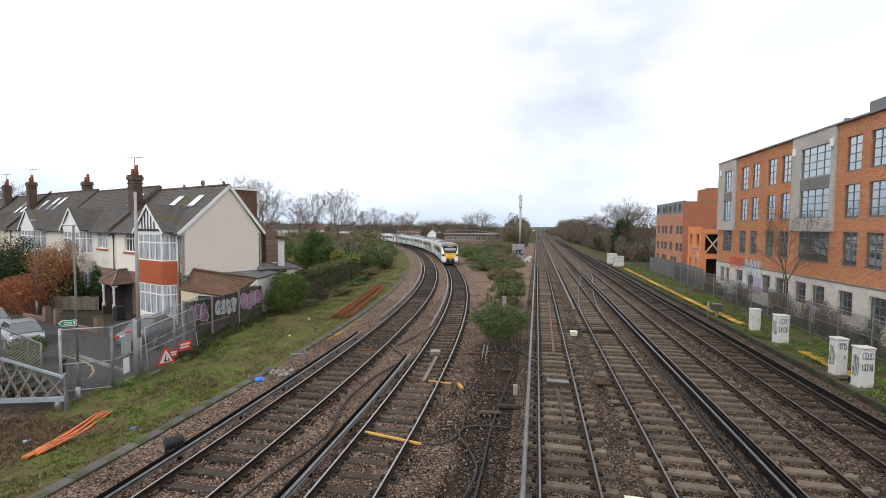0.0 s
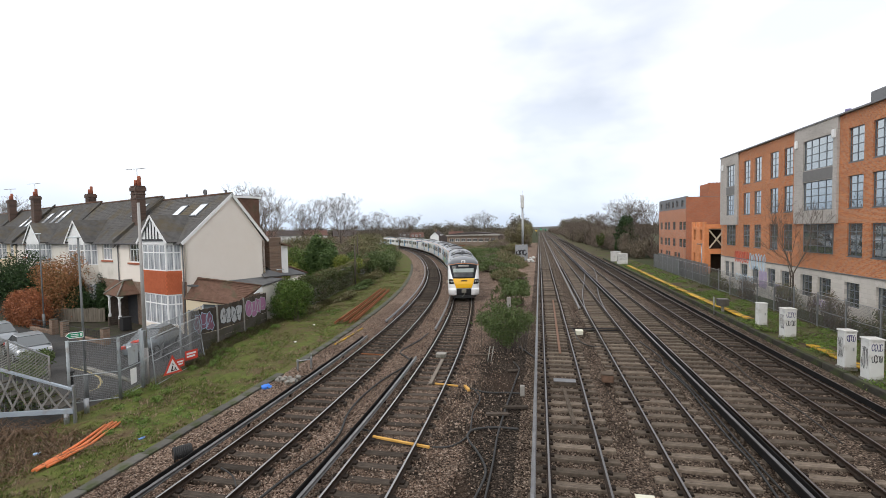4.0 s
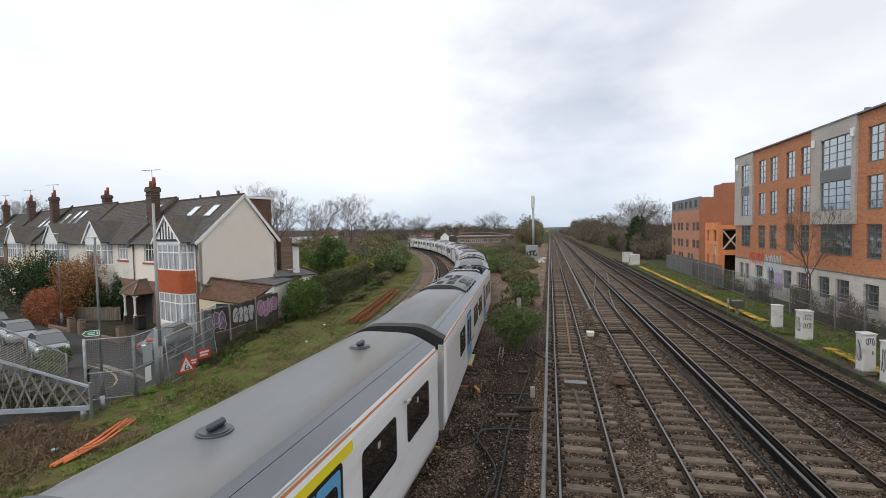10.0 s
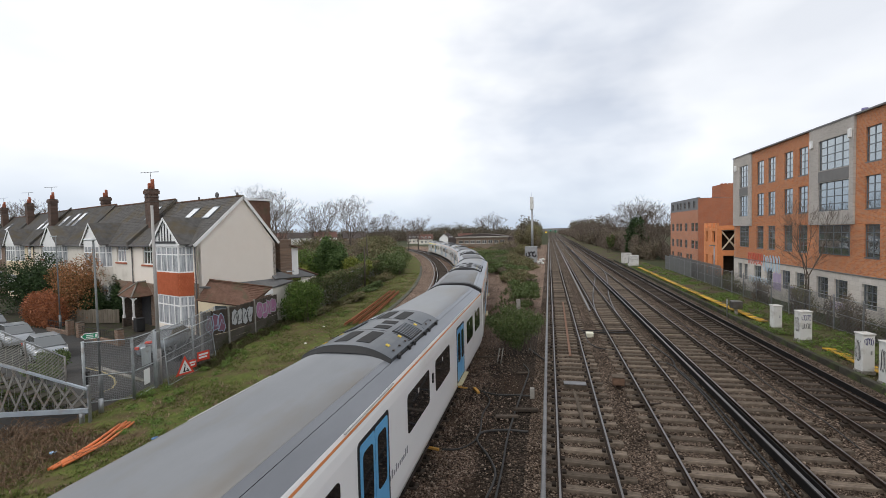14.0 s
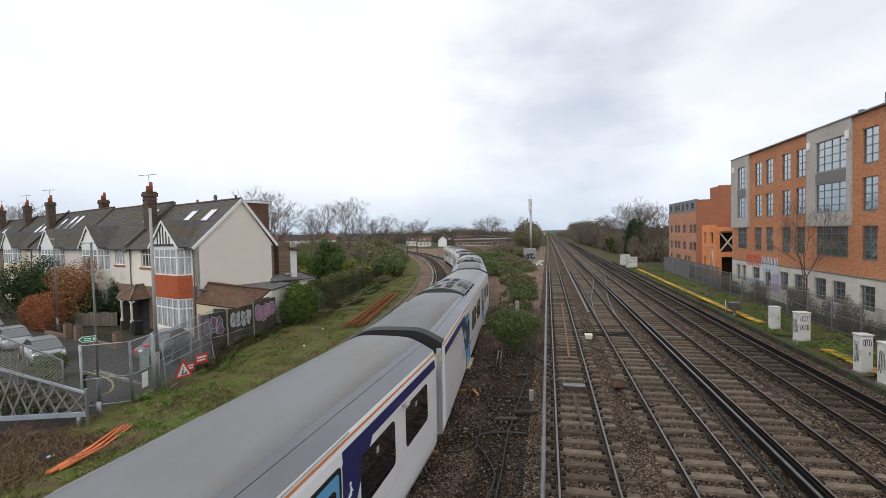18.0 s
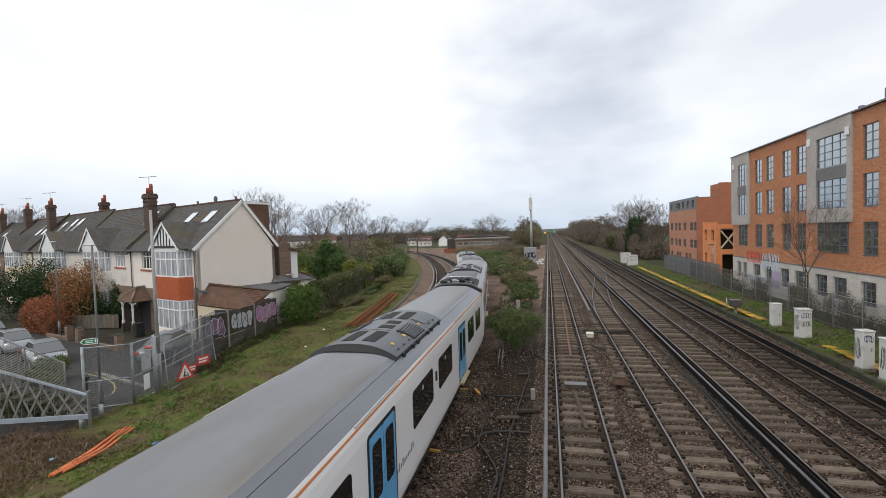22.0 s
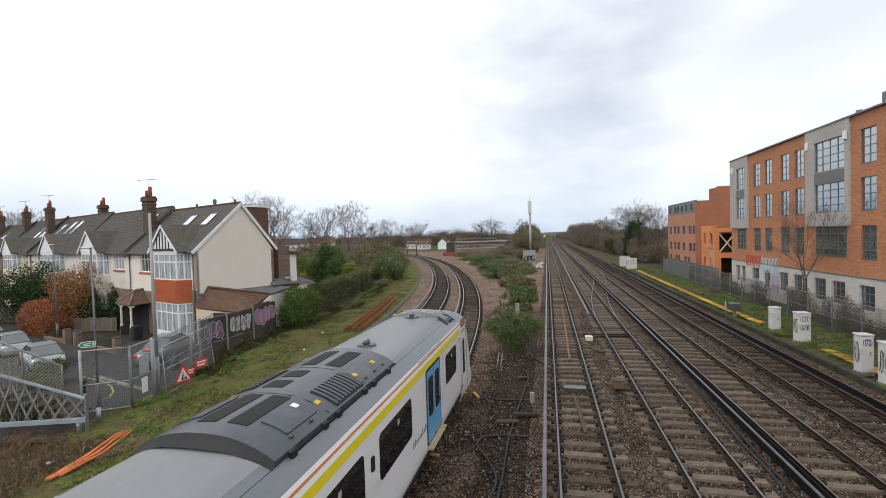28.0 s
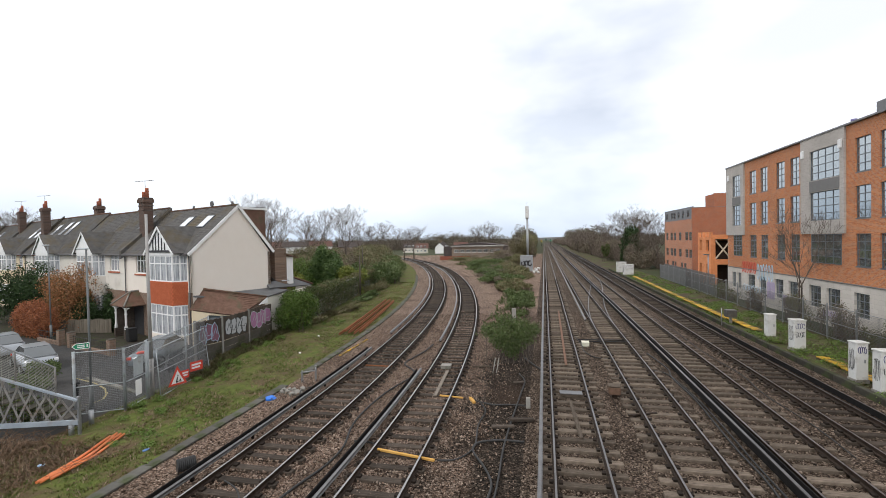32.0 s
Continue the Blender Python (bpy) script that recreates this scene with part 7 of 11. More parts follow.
# low industrial shed with its red wall
sh = thing("industrial_shed", "long low brick and pale shed with a curved dark roof behind", "building", pose(-22.8, 172, -0.6, 0, 0, 4))
bm = bmesh.new()
pierced(bm, -11, 9, 0, 4.3, [(-10 + 2.3 * k, -8.3 + 2.3 * k, 2.1, 3.4) for k in range(8)], 0, 0.3)
part("front_wall", bm, BRICK_HOUSE_Y, sh, "brick shed front")
bm = bmesh.new()
box(bm, -11.5, 9.5, -0.6, 9, 4.3, 4.75, 0.05)
part("roof", bm, M_CONC, sh, "pale flat shed roof")
for k in range(8):
    add_window(sh, pose(-10 + 2.3 * k, 0.12, 2.1), 1.7, 1.3, 2, 1, M_WHITE, M_PANE, 0.1)
bm = bmesh.new()
prof = [(-16, 0), (11, 0)] + [(11 - 27 * f / 12, 4.2 + 1.5 * math.sin(math.pi * f / 12)) for f in range(13)]
a = [bm.verts.new((x, 12, z)) for x, z in prof]
b = [bm.verts.new((x, 40, z)) for x, z in prof]
bm.faces.new(a)
bm.faces.new(b[::-1])
for i in range(len(prof)):
    bm.faces.new((a[i], b[i], b[(i + 1) % len(prof)], a[(i + 1) % len(prof)]))
bmesh.ops.recalc_face_normals(bm, faces=bm.faces)
part("rear_shed", bm, M_DARKROOF, sh, "dark curved shed roof behind")
bm = bmesh.new()
box(bm, -12, -2, -24, -23.7, 0.0, 1.7, 0.02)
part("red_wall", bm, surf("red_painted_wall", (0.22, 0.075, 0.05), (0.29, 0.105, 0.07), 1, 0.85), sh, "low red wall in front of the shed")

# ---- left boundary ----
M_GALV_MESH = surf("dull_mesh_wire", (0.17, 0.175, 0.18), (0.24, 0.245, 0.25), 5, 0.55, 0.6)
M_TIMBER = surf("old_fence_timber", (0.05, 0.042, 0.034), (0.11, 0.09, 0.075), 4, 0.92, bump=0.5, stretch=(1, 1, 0.25), rand=0.25)
M_RUSTRAIL = surf("rusty_steel", (0.20, 0.075, 0.035), (0.32, 0.13, 0.06), 3, 0.85, 0.2)
M_ORANGEPIPE = surf("orange_plastic_pipe", (0.62, 0.16, 0.045), (0.70, 0.21, 0.07), 2, 0.5)
M_CABINET = surf("dirty_white_cabinet_paint", (0.56, 0.56, 0.54), (0.68, 0.68, 0.66), 1.5, 0.6, stain=((0.36, 0.34, 0.30), 2.0, 0.35))
M_SPRAY = plain("dark_blue_spray_paint", (0.03, 0.028, 0.13), 0.6)
M_SPRAYBLACK = plain("black_spray_paint", (0.03, 0.03, 0.035), 0.6)
M_SIGNRED = plain("red_sign_sheet", (0.62, 0.06, 0.035), 0.4)
M_SIGNWHITE = plain("white_sign_sheet", (0.78, 0.78, 0.77), 0.4)
M_SIGNGREEN = plain("green_sign_sheet", (0.02, 0.26, 0.13), 0.4)
M_YELLOWPAINT = surf("worn_yellow_paint", (0.50, 0.29, 0.025), (0.66, 0.40, 0.04), 2.5, 0.8, stain=((0.20, 0.155, 0.08), 1.6, 0.6), rand=0.2)


def wire_panel(name, parent, a, b, z0, z1, gap=0.075, r=0.006, z0b=None, z1b=None, horizontal=True):
    """A mesh of thin wires between two plan points, one object."""
    z0b, z1b = z0 if z0b is None else z0b, z1 if z1b is None else z1b
    A, B = Vector((*a, 0)), Vector((*b, 0))
    L = (B - A).length
    bm = bmesh.new()
    n = max(2, int(L / gap))
    for i in range(n + 1):
        f = i / n
        p = A.lerp(B, f)
        tube(bm, [(p.x, p.y, z0 + (z0b - z0) * f), (p.x, p.y, z1 + (z1b - z1) * f)], r, 3, cap=False)
    if horizontal:
        m = int((z1 - z0) / gap)
        for i in range(m + 1):
            f = i / m
            tube(bm, [(A.x, A.y, z0 + (z1 - z0) * f), (B.x, B.y, z0b + (z1b - z0b) * f)], r, 3, cap=False)
    return part(name, bm, M_GALV_MESH, parent, "fine grey wire mesh")


def bar(bm, a, b, r=0.03, n=6):
    tube(bm, [a, b], r, n)


M_GATE = surf("grey_painted_steel", (0.30, 0.33, 0.345), (0.42, 0.445, 0.46), 3, 0.6, 0.0, stain=((0.20, 0.16, 0.12), 2.0, 0.25))


def steel_gate(name, label, a, b, z0, z1):
    """A framed mesh gate leaf with its post at a."""
    g = thing(name, label, "gate", kind="")
    for nm, p, q in (("gate_post", (*a, z0), (*a, z1 + 0.05)), ("gate_post", (*b, z0), (*b, z1 + 0.05))):
        bm = bmesh.new()
        bar(bm, p, q, 0.06, 8)
        part(nm, bm, M_GATE, g, "grey steel gate post")
    for z in (z0 + 0.12, (z0 + z1) / 2 - 0.1, z1):
        bm = bmesh.new()
        bar(bm, (*a, z), (*b, z), 0.025)
        part("gate_rail", bm, M_GATE, g)
    wire_panel("mesh", g, a, b, z0 + 0.12, z1)
    return g


GL = -0.62
g1 = steel_gate("street_gate", "tall grey steel mesh gate closing the street", (-19.5, 15.0), (-17.95, 15.95), GL, 2.15)
g2 = steel_gate("street_gate", "grey steel mesh gate with notices on it", (-17.95, 15.95), (-18.25, 17.35), GL, 2.15)
for z0, z1, f0, f1, m in ((0.75, 1.55, 0.35, 0.8, M_GATE), (-0.15, 0.55, 0.42, 0.7, M_SIGNWHITE)):
    bm = bmesh.new()
    A, B = Vector((-17.95, 15.95, 0)), Vector((-18.25, 17.35, 0))
    p, q = A.lerp(B, f0), A.lerp(B, f1)
    slab(bm, [(p.x + 0.06, p.y, z0), (q.x + 0.06, q.y, z0), (q.x + 0.06, q.y, z1), (p.x + 0.06, p.y, z1)], 0.012)
    part("notice", bm, m, g2, "pale notice plate on the gate")
# temporary mesh panel leaning in front, with road signs
hp = thing("temporary_fence", "leaning temporary mesh fence panel", "fence panel")
bm = bmesh.new()
tube(bm, [(-17.85, 17.7, GL + 0.05), (-17.98, 17.65, 1.72), (-19.0, 21.9, 1.85), (-18.8, 22.05, GL + 0.05), (-17.85, 17.7, GL + 0.05)], 0.025, 6)
part("frame", bm, M_GATE, hp, "bent grey tube frame")
bm = bmesh.new()
bar(bm, (-17.9, 17.68, 0.6), (-18.9, 21.98, 0.65), 0.02)
part("cross_rail", bm, M_GATE, hp)
wire_panel("mesh", hp, (-17.9, 17.7), (-18.88, 22.0), GL + 0.1, 1.72, 0.07, 0.0045, GL + 0.1, 1.83)
hp2 = thing("temporary_fence", "upright mesh fence panel beside the street", "fence panel")
for p in ((-18.3, 17.5), (-19.6, 21.2), (-20.8, 24.4)):
    bm = bmesh.new()
    bar(bm, (*p, GL - 0.1), (*p, 2.1), 0.045, 8)
    part("post", bm, M_GATE, hp2, "grey steel post")
for a, b in (((-18.3, 17.5), (-19.6, 21.2)), ((-19.6, 21.2), (-20.8, 24.4))):
    for z in (2.05, 0.7):
        bm = bmesh.new()
        bar(bm, (*a, z), (*b, z), 0.022)
        part("rail", bm, M_GATE, hp2)
    wire_panel("mesh", hp2, a, b, GL, 2.05)


def sign_board(name, label, cx, cy, cz, w, h, facing, mats, kind):
    """A small flat road sign on the mesh panel; facing is its turn about z."""
    s = thing(name, label, "sign", pose(cx, cy, cz, 0, 0, facing))
    bm = bmesh.new()
    if kind == "tri":
        pts = [(-w / 2, 0), (w / 2, 0), (0, h)]
        ins = [(-w * 0.34, h * 0.10), (w * 0.34, h * 0.10), (0, h * 0.78)]
        for P, y, mi in ((pts, 0.0, 0), (ins, -0.012, 1)):
            a = [bm.verts.new((x, y, z)) for x, z in P]
            b = [bm.verts.new((x, y + 0.011, z)) for x, z in P]
            for f in (bm.faces.new(a), bm.faces.new(b[::-1]), *(bm.faces.new((a[(i + 1) % 3], a[i], b[i], b[(i + 1) % 3])) for i in range(3))):
                f.material_index = mi
        part("plate", bm, mats, s, "white triangle with a red border")
        bm = bmesh.new()
        box(bm, -0.10, 0.02, -0.018, -0.012, h * 0.14, h * 0.2)
        tube(bm, [(-0.02, -0.016, h * 0.5), (0.0, -0.016, h * 0.52)], 0.05, 8)
        tube(bm, [(-0.08, -0.016, h * 0.16), (-0.01, -0.016, h * 0.42)], 0.03, 5)
        tube(bm, [(0.04, -0.016, h * 0.2), (0.16, -0.016, h * 0.14), (0.1, -0.016, h * 0.3)], 0.03, 5)
        part("symbol", bm, M_BLACK, s, "black works symbol")
    else:
        box(bm, -w / 2, w / 2, 0, 0.012, 0, h, 0.0)
        part("plate", bm, mats[0], s, "red rectangular plate")
        for k in range(2):
            bm = bmesh.new()
            box(bm, -w * 0.38, w * (0.38 - 0.1 * k), -0.006, 0.0, h * (0.58 - 0.32 * k), h * (0.78 - 0.32 * k))
            part("text_bar", bm, mats[1], s, "white bar in place of a line of text")
    return s


sign_board("works_sign", "triangular red and white road works sign", -17.86, 18.75, -0.35, 0.95, 0.95, 74, [M_SIGNRED, M_SIGNWHITE], "tri")
sign_board("red_sign", "small red notice behind the road works sign", -18.1, 19.5, -0.25, 0.42, 0.42, 74, [M_SIGNRED, M_SIGNWHITE], "rect")
sign_board("red_sign", "red notice with white lettering bars on the mesh", -18.3, 20.5, -0.15, 0.72, 0.5, 76, [M_SIGNRED, M_SIGNWHITE], "rect")

M_CONCDARK = surf("dark_stained_concrete", (0.06, 0.053, 0.045), (0.13, 0.118, 0.10), 2.0, 0.95, bump=0.3, stain=((0.05, 0.05, 0.03), 1.0, 0.5))
# timber fence with graffiti and concrete gravel boards
fe = thing("timber_fence", "old timber fence on concrete boards covered with graffiti", "fence")
FP = [(-20.75, 23.2), (-20.35, 25.1), (-20.5, 28.0), (-20.9, 31.4)]
for k, (a, b) in enumerate(zip(FP, FP[1:])):
    A, B = Vector((*a, 0)), Vector((*b, 0))
    L = (B - A).length
    ang = math.degrees(math.atan2(B.y - A.y, B.x - A.x))
    m = pose(A.x, A.y, -0.6, 0, 0, ang)
    bm = bmesh.new()
    box(bm, -0.06, 0.06, -0.06, 0.06, 0, 2.6, 0.01)
    part("post", bm, M_CONC, fe, "concrete fence post", m)
    for j in range(2):
        bm = bmesh.new()
        box(bm, 0.06, L - 0.06, -0.03, 0.03, 0.02 + 0.46 * j, 0.46 + 0.46 * j, 0.012)
        part("gravel_board", bm, M_CONCDARK, fe, "dark concrete gravel board", m)
    n = int(L / 0.14)
    for j in range(n):
        bm = bmesh.new()
        x = 0.06 + (L - 0.12) * j / n
        box(bm, x, x + (L - 0.12) / n - 0.008, -0.02, 0.02, 0.95, 2.48 + 0.03 * math.sin(j * 2.1 + k))
        part("plank", bm, M_TIMBER, fe, "", m)
    bm = bmesh.new()
    box(bm, 0.0, L, 0.02, 0.07, 2.05, 2.13)
    part("rail", bm, M_TIMBER, fe, "", m)
TAGC = [plain("pale_grey_tag", (0.40, 0.41, 0.42), 0.7), plain("pink_tag", (0.33, 0.15, 0.27), 0.7), plain("pale_blue_tag", (0.35, 0.48, 0.60), 0.7), plain("dark_violet_tag", (0.12, 0.07, 0.14), 0.7), plain("dull_red_violet_tag", (0.20, 0.09, 0.13), 0.7), plain("black_tag", (0.03, 0.03, 0.03), 0.7)]


def tag_loops(bm, x0, x1, z0, z1, y, rnd, n=5, r=0.03):
    for i in range(n):
        cx = x0 + (x1 - x0) * (i + 0.5) / n
        w = (x1 - x0) / n * 0.55
        pts = []
        a0 = rnd.uniform(0, 6)
        for q in range(10):
            t = a0 + 5.2 * q / 9
            pts.append((cx + w * math.cos(t) * rnd.uniform(0.7, 1.1), y, (z0 + z1) / 2 + (z1 - z0) / 2 * math.sin(t) * rnd.uniform(0.75, 1.05)))
        tube(bm, pts, r, 4)


_tr = random.Random(9)
for k, (fill, line_, n_) in enumerate(((4, 2, 3), (0, 5, 4), (1, 0, 4))):
    a, b = FP[k], FP[k + 1]
    A, B = Vector((*a, 0)), Vector((*b, 0))
    L = (B - A).length
    m = pose(A.x, A.y, -0.6, 0, 0, math.degrees(math.atan2(B.y - A.y, B.x - A.x)))
    for j in range(n_):
        # one fat sprayed letter: a ragged filled patch with an outline
        cx, w = 0.35 + (L - 0.7) * (j + 0.5) / n_, (L - 0.7) / n_ * 0.72
        cz, hgt = 1.68 + 0.06 * math.sin(j * 2.3 + k), 0.62
        ring = []
        for q in range(12):
            t = 2 * math.pi * q / 12
            ex, ez = math.copysign(abs(math.cos(t)) ** 0.55, math.cos(t)), math.copysign(abs(math.sin(t)) ** 0.6, math.sin(t))
            ring.append((cx + w * ex * _tr.uniform(0.6, 1.15), cz + hgt * ez * _tr.uniform(0.7, 1.1)))
        bm = bmesh.new()
        yy = -0.024 - 0.002 * j
        va = [bm.verts.new((x, yy, z)) for x, z in ring]
        vb = [bm.verts.new((x, yy + 0.003, z)) for x, z in ring]
        bm.faces.new(va)
        for q in range(12):
            bm.faces.new((va[(q + 1) % 12], va[q], vb[q], vb[(q + 1) % 12]))
        bmesh.ops.recalc_face_normals(bm, faces=bm.faces)
        part("graffiti_fill", bm, TAGC[fill], fe, "sprayed fill of a graffiti letter", m)
        bm = bmesh.new()
        tube(bm, [(x, yy - 0.004, z) for x, z in ring + ring[:1]], 0.022, 4)
        part("graffiti_outline", bm, TAGC[line_], fe, "sprayed outline of a graffiti letter", m)
        bm = bmesh.new()
        tube(bm, [(cx - w * 0.4, yy - 0.004, cz - 0.2), (cx + w * 0.1, yy - 0.004, cz + 0.25 * (-1) ** j), (cx + w * 0.45, yy - 0.004, cz - 0.1)], 0.02, 4)
        part("graffiti_stroke", bm, TAGC[line_], fe, "sprayed inner stroke", m)

# lamp columns
M_COLUMN = surf("dull_grey_column_paint", (0.30, 0.285, 0.27), (0.40, 0.385, 0.37), 2, 0.6)
lc = thing("lamp_column", "tall grey steel column without a lantern", "pole", pose(-18.5, 17.85, GL))
bm = bmesh.new()
tube(bm, [(0, 0, 0), (0, 0, 1.8)], 0.115, 12)
tube(bm, [(0, 0, 1.75), (0, 0, 8.8)], 0.09, 12, r2=0.062)
part("column", bm, M_COLUMN, lc, "tapered grey steel column")
bm = bmesh.new()
box(bm, -0.02, 0.1, -0.15, -0.1, 0.6, 1.2)
part("door", bm, M_STEEL, lc)


def street_lamp(x, y, h, turn, label):
    s = thing("street_lamp", label, "street lamp", pose(x, y, -0.75, 0, 0, turn), "street lamps")
    bm = bmesh.new()
    tube(bm, [(0, 0, 0), (0, 0, 1.3)], 0.085, 10)
    tube(bm, [(0, 0, 1.25), (0, 0, h)], 0.05, 10, r2=0.04)
    part("column", bm, surf("grey_green_paint", (0.12, 0.13, 0.13), (0.18, 0.19, 0.19), 3, 0.6) if "grey_green_paint" not in bpy.data.materials else bpy.data.materials["grey_green_paint"], s, "slim grey column")
    bm = bmesh.new()
    box(bm, -0.42, 0.08, -0.10, 0.10, h, h + 0.08, 0.03)
    part("lantern", bm, M_LIGHTHEAD, s, "flat pale lantern head")
    return s


M_LIGHTHEAD = plain("pale_lantern_grey", (0.55, 0.58, 0.6), 0.4)
street_lamp(-19.55, 15.75, 7.3, 10, "slim street lamp with a flat head beside the gate")
street_lamp(-38.0, 27.6, 7.6, 10, "slim street lamp with a flat head by the hedge")
fs = thing("finger_sign", "green and white pointed footpath sign", "sign", pose(-19.55, 15.75, 2.2, 0, 0, 45))
bm = bmesh.new()
pts = [(-0.60, 0.12), (-0.47, 0.0), (0.0, 0.0), (0.0, 0.24), (-0.47, 0.24)]
a = [bm.verts.new((x, -0.07, z)) for x, z in pts]
b = [bm.verts.new((x, -0.05, z)) for x, z in pts]
bm.faces.new(a)
bm.faces.new(b[::-1])
for i in range(5):
    bm.faces.new((a[(i + 1) % 5], a[i], b[i], b[(i + 1) % 5]))
bmesh.ops.recalc_face_normals(bm, faces=bm.faces)
part("plate", bm, M_SIGNGREEN, fs)
for q in range(5):
    bm = bmesh.new()
    (xa, za), (xb, zb) = pts[q], pts[(q + 1) % 5]
    bar(bm, Vector((xa, -0.072, za)), Vector((xb, -0.072, zb)), 0.014, 4)
    part("border", bm, M_SIGNWHITE, fs, "white edge line")
bm = bmesh.new()
box(bm, -0.10, -0.04, -0.076, -0.07, 0.06, 0.19)
part("symbol", bm, M_SIGNWHITE, fs, "white walking symbol as a plain bar")
for z in (0.135, 0.06):
    bm = bmesh.new()
    box(bm, -0.42, -0.16, -0.076, -0.07, z, z + 0.035)
    part("text_bar", bm, M_SIGNWHITE, fs, "white bar in place of text")
bo = thing("gate_stop_post", "slim black steel gate post with a cross bar", "post", pose(-19.4, 15.1, GL, 0, -4, 20))
bm = bmesh.new()
box(bm, -0.055, 0.055, -0.055, 0.055, 0, 1.5, 0.012)
part("shaft", bm, M_BLACK, bo)
bm = bmesh.new()
box(bm, -0.16, 0.16, -0.045, 0.045, 1.42, 1.50, 0.015)
part("cross_bar", bm, M_BLACK, bo)
# street edges and marking
bm = bmesh.new()
pts = [(-25.6, 19.6), (-23.4, 19.0), (-22.0, 18.35), (-21.1, 17.7), (-20.5, 17.0), (-20.5, 16.45), (-20.9, 15.9), (-21.9, 15.3)]
for (xa, ya), (xb, yb) in zip(pts, pts[1:]):
    slab(bm, [(xa, ya, street_z(xa) + 0.004), (xb, yb, street_z(xb) + 0.004), (xb + 0.05, yb + 0.08, street_z(xb) + 0.004), (xa + 0.05, ya + 0.08, street_z(xa) + 0.004)], 0.006)
tagged(part("road_marking", bm, surf("faded_yellow_line", (0.30, 0.25, 0.13), (0.42, 0.36, 0.20), 6, 0.85)), "faded yellow line turning at the street end", "road marking", kind="structure")
bm = bmesh.new()
slab(bm, [(-24.6, 19.5, -0.54), (-19.7, 17.95, -0.54), (-19.6, 18.15, -0.54), (-24.5, 19.75, -0.54)], 0.2)
tagged(part("kerb", bm, M_CONC), "pale concrete kerb at the street end", "kerb", kind="structure")

# ---- footbridge stair at the left edge ----
M_LATTICE = surf("flaking_grey_white_paint", (0.15, 0.145, 0.135), (0.28, 0.27, 0.255), 3, 0.75, stain=((0.16, 0.12, 0.09), 2.5, 0.4))
st = thing("footbridge_stair", "foot of a lattice-sided footbridge stair with wire parapet", "stair")
SA, SB = Vector((-17.55, 13.43, 0)), Vector((-24.3, 11.3, 0))


def stair_pt(d, z, o=0.0):
    u = (SB - SA).normalized()
    n = Vector((u.y, -u.x, 0))
    p = SA + u * d + n * o
    return Vector((p.x, p.y, z))


for o in (0.0,):
    bm = bmesh.new()
    for z0, z1, s0, s1 in ((-0.12, 0.05, 0.0, 0.0), (0.76, 0.84, 0.36, 0.36)):
        q = [stair_pt(-0.2, z0, o), stair_pt(6.8, z0 + s0 * 7, o), stair_pt(6.8, z1 + s1 * 7, o), stair_pt(-0.2, z1, o)]
        slab(bm, q, 0.1)
    part("girder_flange", bm, surf("pale_blue_white_paint", (0.24, 0.28, 0.33), (0.36, 0.40, 0.44), 2, 0.6, stain=((0.25, 0.22, 0.2), 1.5, 0.3)) if o == 0 else M_CONC, st, "flaking pale blue girder flange")
    for k in range(14 if o == 0 else 0):
        d = -0.1 + 0.5 * k
        for s in (1, -1):
            bm = bmesh.new()
            za, zb = 0.05, 0.78 + 0.36 * (d + 0.55)
            p, q = (stair_pt(d, za, o), stair_pt(d + 0.62, zb, o)) if s > 0 else (stair_pt(d + 0.62, za, o), stair_pt(d, zb - 0.2, o))
            off = Vector((0, 0.012 * s, 0))
            w = (q - p).cross(stair_pt(0, 0, 1) - stair_pt(0, 0, 0)).normalized() * 0.036
            slab(bm, [p - w + off, p + w + off, q + w + off, q - w + off], 0.012)
            part("lattice_bar", bm, M_LATTICE if o == 0 else M_STEEL, st, "pale flat lattice bar")
    bm = bmesh.new()
    for k in range(27):
        d = 0.6 + 0.235 * k
        bar(bm, stair_pt(d, 0.05, o), stair_pt(d, 1.75 + 0.5 * d, o), 0.005, 3)
    for k in range(20):
        bar(bm, stair_pt(0.6, 1.08 + 0.052 * k, o), stair_pt(6.8, 3.31 + 0.098 * k, o), 0.011, 3)
    part("wire_parapet", bm, surf("dull_beige_wire", (0.20, 0.20, 0.175), (0.30, 0.295, 0.26), 3, 0.7), st, "close-wired grey parapet")["kind"] = "stuff"
    for d in (0.6, 2.0, 3.4, 5.05, 6.7):
        bm = bmesh.new()
        bar(bm, stair_pt(d, 0.8 + 0.36 * d, o), stair_pt(d, 1.8 + 0.5 * d, o), 0.035, 6)
        part("parapet_post", bm, M_LATTICE, st, "flaking pale parapet post")
    bm = bmesh.new()
    bar(bm, stair_pt(0.6, 2.08, o), stair_pt(6.8, 1.78 + 0.5 * 6.7, o), 0.03, 6)
    part("top_rail", bm, M_STEEL, st)
for k in range(16):
    bm = bmesh.new()
    d = 0.3 + 0.42 * k
    q = [stair_pt(d, 0.02 + 0.15 * k, 0.05), stair_pt(d + 0.42, 0.02 + 0.15 * k, 0.05), stair_pt(d + 0.42, 0.02 + 0.15 * k, 1.05), stair_pt(d, 0.02 + 0.15 * k, 1.05)]
    slab(bm, q, 0.05)
    part("tread", bm, M_CONCDARK, st, "dark concrete stair tread")
for d in (0.1, 6.5):
    for o in (0.0, 1.1):
        bm = bmesh.new()
        bar(bm, stair_pt(d, -0.75, o), stair_pt(d, 0.0, o), 0.09, 8)
        part("leg", bm, M_STEEL, st, "short steel leg")

